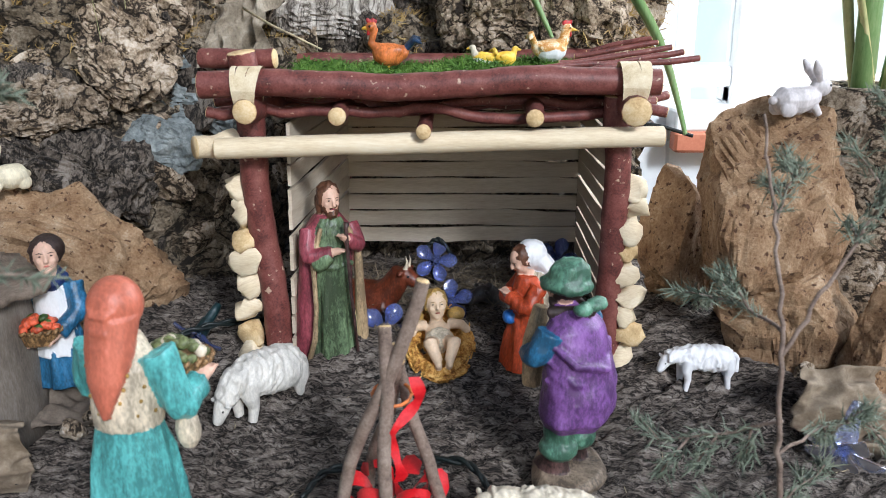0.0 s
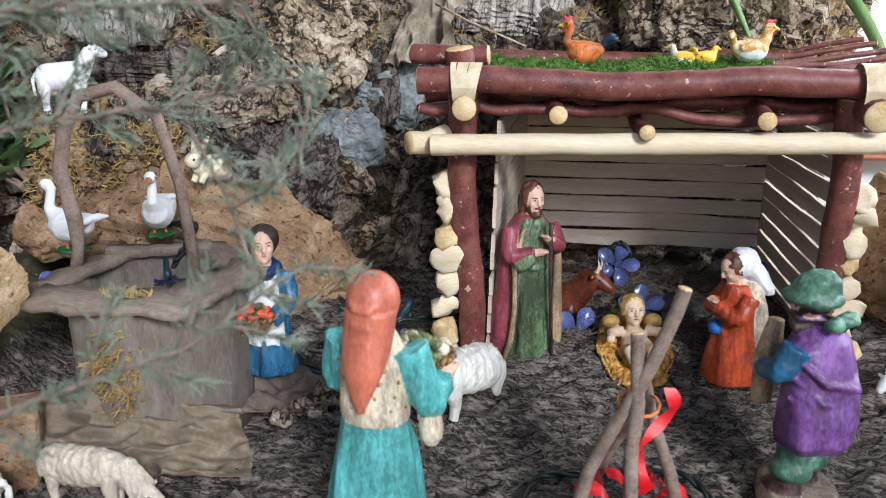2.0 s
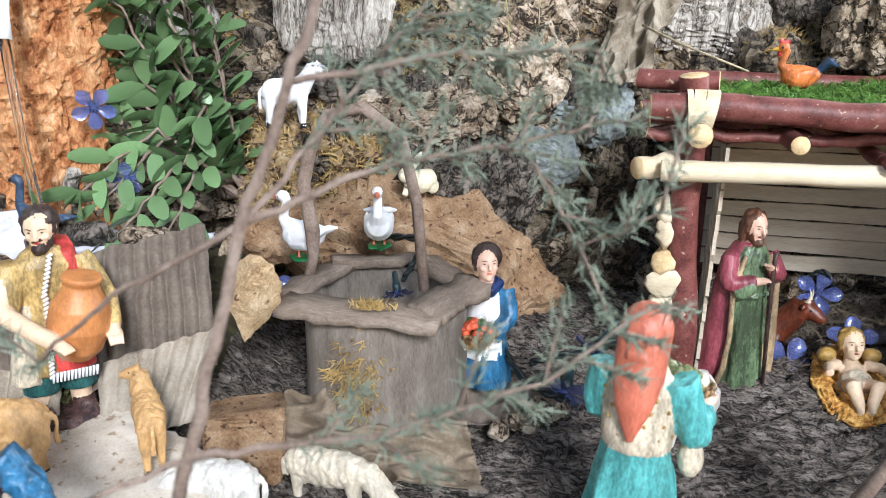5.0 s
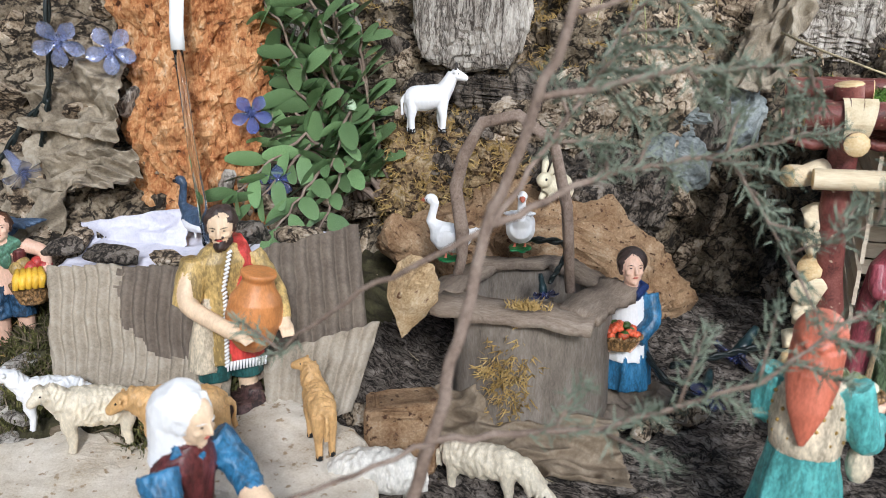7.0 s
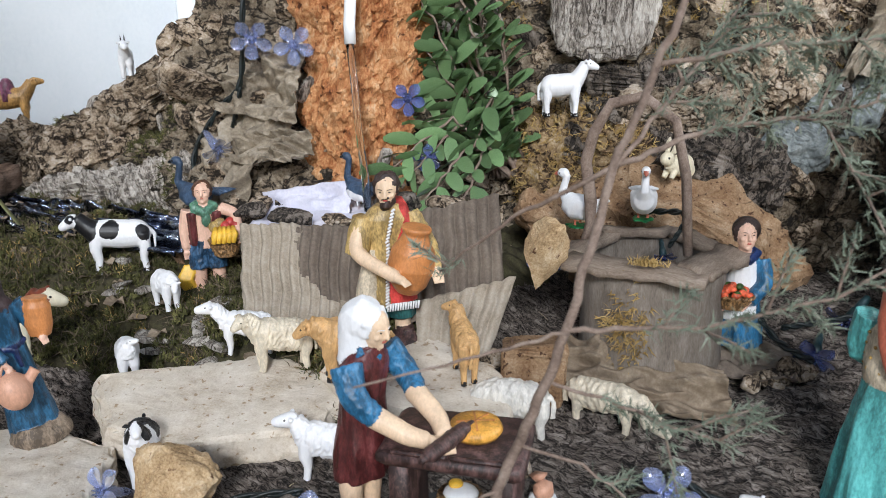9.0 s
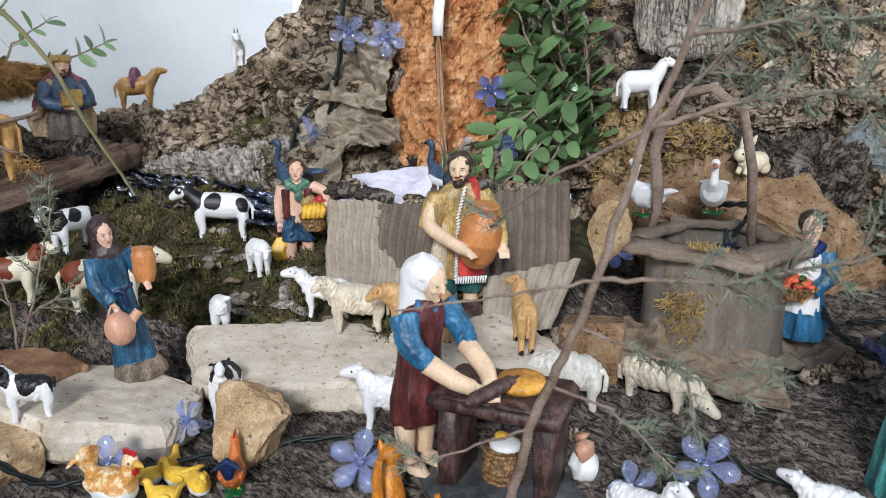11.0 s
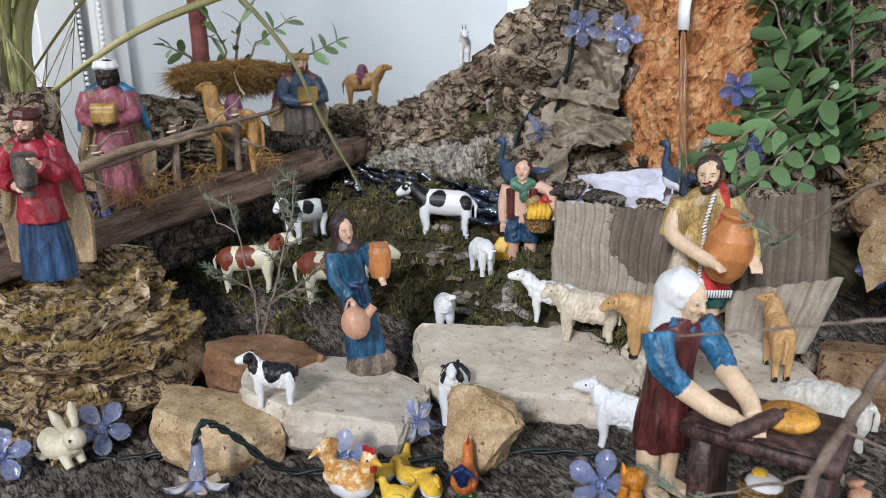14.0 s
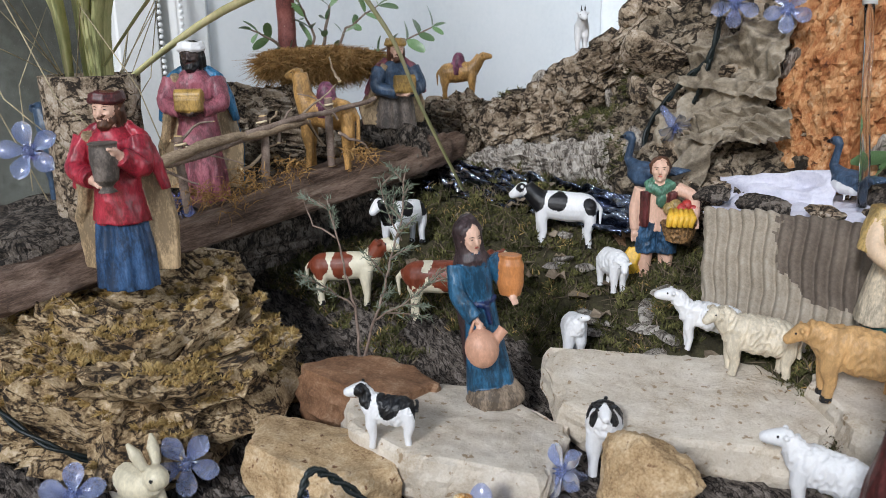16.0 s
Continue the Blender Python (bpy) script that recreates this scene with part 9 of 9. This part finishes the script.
tufts("dry_moss", gb[::4], STRAW, 0.016, 0.0006, label="dry brown stems in the moss bed", per=3, seed=17, spread=1.2)
tufts("dry_moss", [q for q in gb if fbm(q[0], 30, 2, 4) > 0.3], MOSSY, 0.008, 0.0006, label="yellowish moss tips in the moss bed", per=2, seed=18)
for i in range(12):
    x, y = rq.uniform(-1.0, -0.72), rq.uniform(0.36, 0.44)
    stone("bark_chip", pose(x, y, ground_z(x, y) + 0.004, rq.uniform(-20, 20), rq.uniform(-20, 20), rq.uniform(0, 360)), (rq.uniform(0.02, 0.045), rq.uniform(0.015, 0.025), 0.008), CORK_GREY, 400 + i, "grey lichen-covered bark chip on the moss", category="bark chip", sub=3, amp=0.15, fine=0.05)
lump = cork("moss_cushion", pose(-1.303, 0.352, 0.225, 0, 0, 75), (0.15, 0.085, 0.024), MOSSR, 81, "hanging cushion of golden moss", category="moss", ridge=0.3, s=26)
tufts("golden_moss", spots_on(lump, 3400, 36, -0.9), MOSSR, 0.018, 0.0007, label="golden moss strands on the cushion", spread=3.0, bend=1.6, per=5, seed=8)
gm = [o for o in bpy.data.objects if o.name.startswith("bark_slab") and "golden moss" in o.get("label", "")]
for o in gm:
    tufts("golden_moss", spots_on(o, 1800, 44, -0.6), MOSSY, 0.01, 0.0006, label="golden moss on a bark lump", per=4, seed=19)
hang = [(o.matrix_world @ v.co, (o.matrix_world.to_3x3() @ v.normal).normalized()) for o in bpy.data.objects if o.name.startswith("bark_slab") and o.get("label", "").endswith("hung with moss") for v in o.data.vertices if rq.random() < 0.25 and v.co.x > -0.01]
tufts("golden_moss", hang, MOSSY, 0.016, 0.0006, label="golden moss hanging over cork bark", per=4, seed=9)
st = []
while len(st) < 900:
    x, y = rq.uniform(-0.14, 0.15), rq.uniform(0.66, 0.88)
    st.append((Vector((x, y, ground_z(x, y) + bark_field(x, y) + 0.001)), Vector((rq.uniform(-1, 1), rq.uniform(-1, 1), 0.12))))
tufts("straw", st, STRAW, 0.022, 0.0005, label="dark straw scattered on the stable floor", per=3, seed=10, spread=0.5, category="straw", bend=0.3)
db = []
while len(db) < 420:
    x, y = rq.uniform(-1.0, 0.35), rq.uniform(-0.1, 0.64)
    if y > 0.28 and x < -0.55:
        continue
    db.append((Vector((x, y, ground_z(x, y) + bark_field(x, y) + 0.001)), Vector((rq.uniform(-1, 1), rq.uniform(-1, 1), 0.1))))
tufts("dry_stems", db, DRYROOT, 0.016, 0.00035, label="dry grass bits scattered on the bark floor", per=1, seed=11, spread=0.3, category="straw", bend=0.3)
wm = [(Vector((-0.385 + 0.067 * math.sin(a) * 1.0, 0.562 - 0.067 * math.cos(a), z)), Vector((math.sin(a), -math.cos(a), 0.1))) for a, z in ((rq.gauss(-0.05, 0.16), rq.gauss(0.045, 0.016)) for _ in range(160))]
wm += [(Vector((-0.385 + 0.07 * math.sin(a), 0.562 - 0.07 * math.cos(a), 0.108)), Vector((0, 0, 1))) for a in (rq.gauss(0.15, 0.1) for _ in range(40))]
tufts("golden_moss", wm, MOSSY, 0.009, 0.0006, label="golden moss clinging to the well", per=4, seed=12)
wall_chips = [((-0.27, 0.57), 0.022), ((-0.255, 0.59), 0.028), ((-0.285, 0.55), 0.018), ((0.3, 0.62), 0.016), ((-0.52, 0.5), 0.02), ((-0.43, 0.36), 0.012)]
for i, ((x, y), s) in enumerate(wall_chips):
    stone("bark_chip", pose(x, y, ground_z(x, y) + s * 0.3, 10, 20 * i, 40 * i), (s * 1.6, s, s * 0.8), CORK, 300 + i, "loose broken bark chip on the floor", category="bark chip", sub=3, amp=0.15, fine=0.05)

Geo().tube([(-0.2, 0.82, 0.3), (-0.165, 0.78, 0.285), (-0.11, 0.72, 0.266)], [0.0013, 0.0012, 0.0008], 0, 6).obj("straw", DRYROOT, label="single pale dry straw lying across the bark", category="straw")
for i, (x, z) in enumerate(((-0.36, 0.34), (-0.34, 0.35), (-0.31, 0.33), (-0.35, 0.3))):
    o = blade(None, [(x, 0.78, z + 0.1), (x + 0.006 * i, 0.775, z + 0.04), (x + 0.014 * (i - 1), 0.77, z - 0.03)], 0.0018, BLADE, "grass_blade")
    tagged(o, "thin dry grass blade hanging over the bark", "grass")

# ---- windows ----
GLASS = bpy.data.materials.new("window_glass")
GLASS.use_nodes = True
gb_ = GLASS.node_tree.nodes["Principled BSDF"]
gb_.inputs["Base Color"].default_value = (0.9, 0.93, 0.93, 1)
gb_.inputs["Transmission Weight"].default_value = 1.0
gb_.inputs["Roughness"].default_value = 0.04
gb_.inputs["IOR"].default_value = 1.1
DIM = surf("dark_pane_backdrop", [(0.09, 0.085, 0.07), (0.16, 0.155, 0.13), (0.24, 0.24, 0.21)], scale=3, bscale=30, rough=0.9)
TERRAT = surf("terracotta_sill_edge", [(0.42, 0.13, 0.07), (0.52, 0.18, 0.1), (0.6, 0.25, 0.15)], scale=8, bscale=90, rough=0.6)
w1 = thing("window_1", pose(-1.6, -0.1, 0.3), "white framed window with dark glass beside the wall", "window", kind="structure")
for nm, c, s in (("window_frame", (0.0, 0.385, 0), (0.08, 0.045, 1.4)), ("window_frame", (-0.01, 0.31, 0), (0.05, 0.06, 1.4)), ("window_sill", (0.02, -0.3, -0.48), (0.14, 1.5, 0.03))):
    Geo().box(c, s, bev=0.003).obj(nm, PVC, parent=w1, smooth=False)
p = Geo().box((-0.01, -0.26, 0), (0.006, 1.08, 1.4), bev=0.001).obj("pane", GLASS, parent=w1, smooth=False)
p.visible_shadow = False
# Added slab, coloured dark so that the left window glass reads dark.
slab("backdrop_left", (-2.3, 0.0, 0.4), (0.05, 3.0, 2.6), DIM, "dark backdrop added behind the left window glass", "backdrop")
beads = thing("bead_curtain", pose(-1.55, 0.0, 0), "two strings of white beads hanging at the window", "bead string")
bd = Geo().ball((0, 0, 0), 0.0034, 0, 8).obj("bead", PVC, parent=beads, at=pose(0, 0.232, 0.16))
for k in range(2):
    for i in range(38):
        o = new("bead", bd.data)
        o.parent = beads
        o.matrix_basis = pose(0, 0.232 + 0.032 * k, 0.16 + i * 0.0085)
w2 = thing("window_2", pose(0.8, 1.24, 0.3), "white sliding window with bright daylight outside", "window", kind="structure")
for nm, c, s in (("window_frame", (-0.455, 0, 0.3), (0.03, 0.09, 1.0)), ("window_frame", (-0.36, -0.01, 0.3), (0.03, 0.04, 1.0)), ("window_frame", (-0.41, -0.01, -0.1), (0.07, 0.03, 0.03)), ("window_frame", (0.3, 0.01, -0.12), (1.35, 0.06, 0.04)), ("window_sill", (0.15, -0.03, -0.155), (1.25, 0.14, 0.03))):
    Geo().box(c, s, bev=0.003).obj(nm, PVC, parent=w2, smooth=False)
Geo().box((0.15, -0.09, -0.185), (1.25, 0.03, 0.03), bev=0.004).obj("sill_edge", TERRAT, parent=w2, smooth=False, label="terracotta sill edge")
p = Geo().box((-0.41, -0.01, 0.35), (0.07, 0.005, 0.86), bev=0.001).obj("pane", GLASS, parent=w2, smooth=False)
p.visible_shadow = False
slab("wall_back_low", (0.98, 1.24, -0.42), (1.3, 0.1, 1.06), WHITEWALL, "white wall under the bright window")
OUT = bpy.data.materials.new("bright_outdoors")
OUT.use_nodes = True
on = OUT.node_tree
oe = on.nodes.new("ShaderNodeEmission")
otc = on.nodes.new("ShaderNodeTexCoord")
onz = on.nodes.new("ShaderNodeTexNoise")
onz.inputs["Scale"].default_value = 2.2
orp = on.nodes.new("ShaderNodeValToRGB")
orp.color_ramp.elements[0].position, orp.color_ramp.elements[1].position = 0.4, 0.55
orp.color_ramp.elements[0].color, orp.color_ramp.elements[1].color = (0.72, 0.8, 0.72, 1), (1, 0.98, 0.94, 1)
on.links.new(otc.outputs["Object"], onz.inputs[0])
on.links.new(onz.outputs[0], orp.inputs[0])
on.links.new(orp.outputs[0], oe.inputs[0])
oe.inputs[1].default_value = 1.1
on.links.new(oe.outputs[0], on.nodes["Material Output"].inputs[0])
slab("backdrop_right", (1.6, 3.4, 0.8), (4.5, 0.05, 3.6), OUT, "bright sunlit outdoors beyond the window", "backdrop")
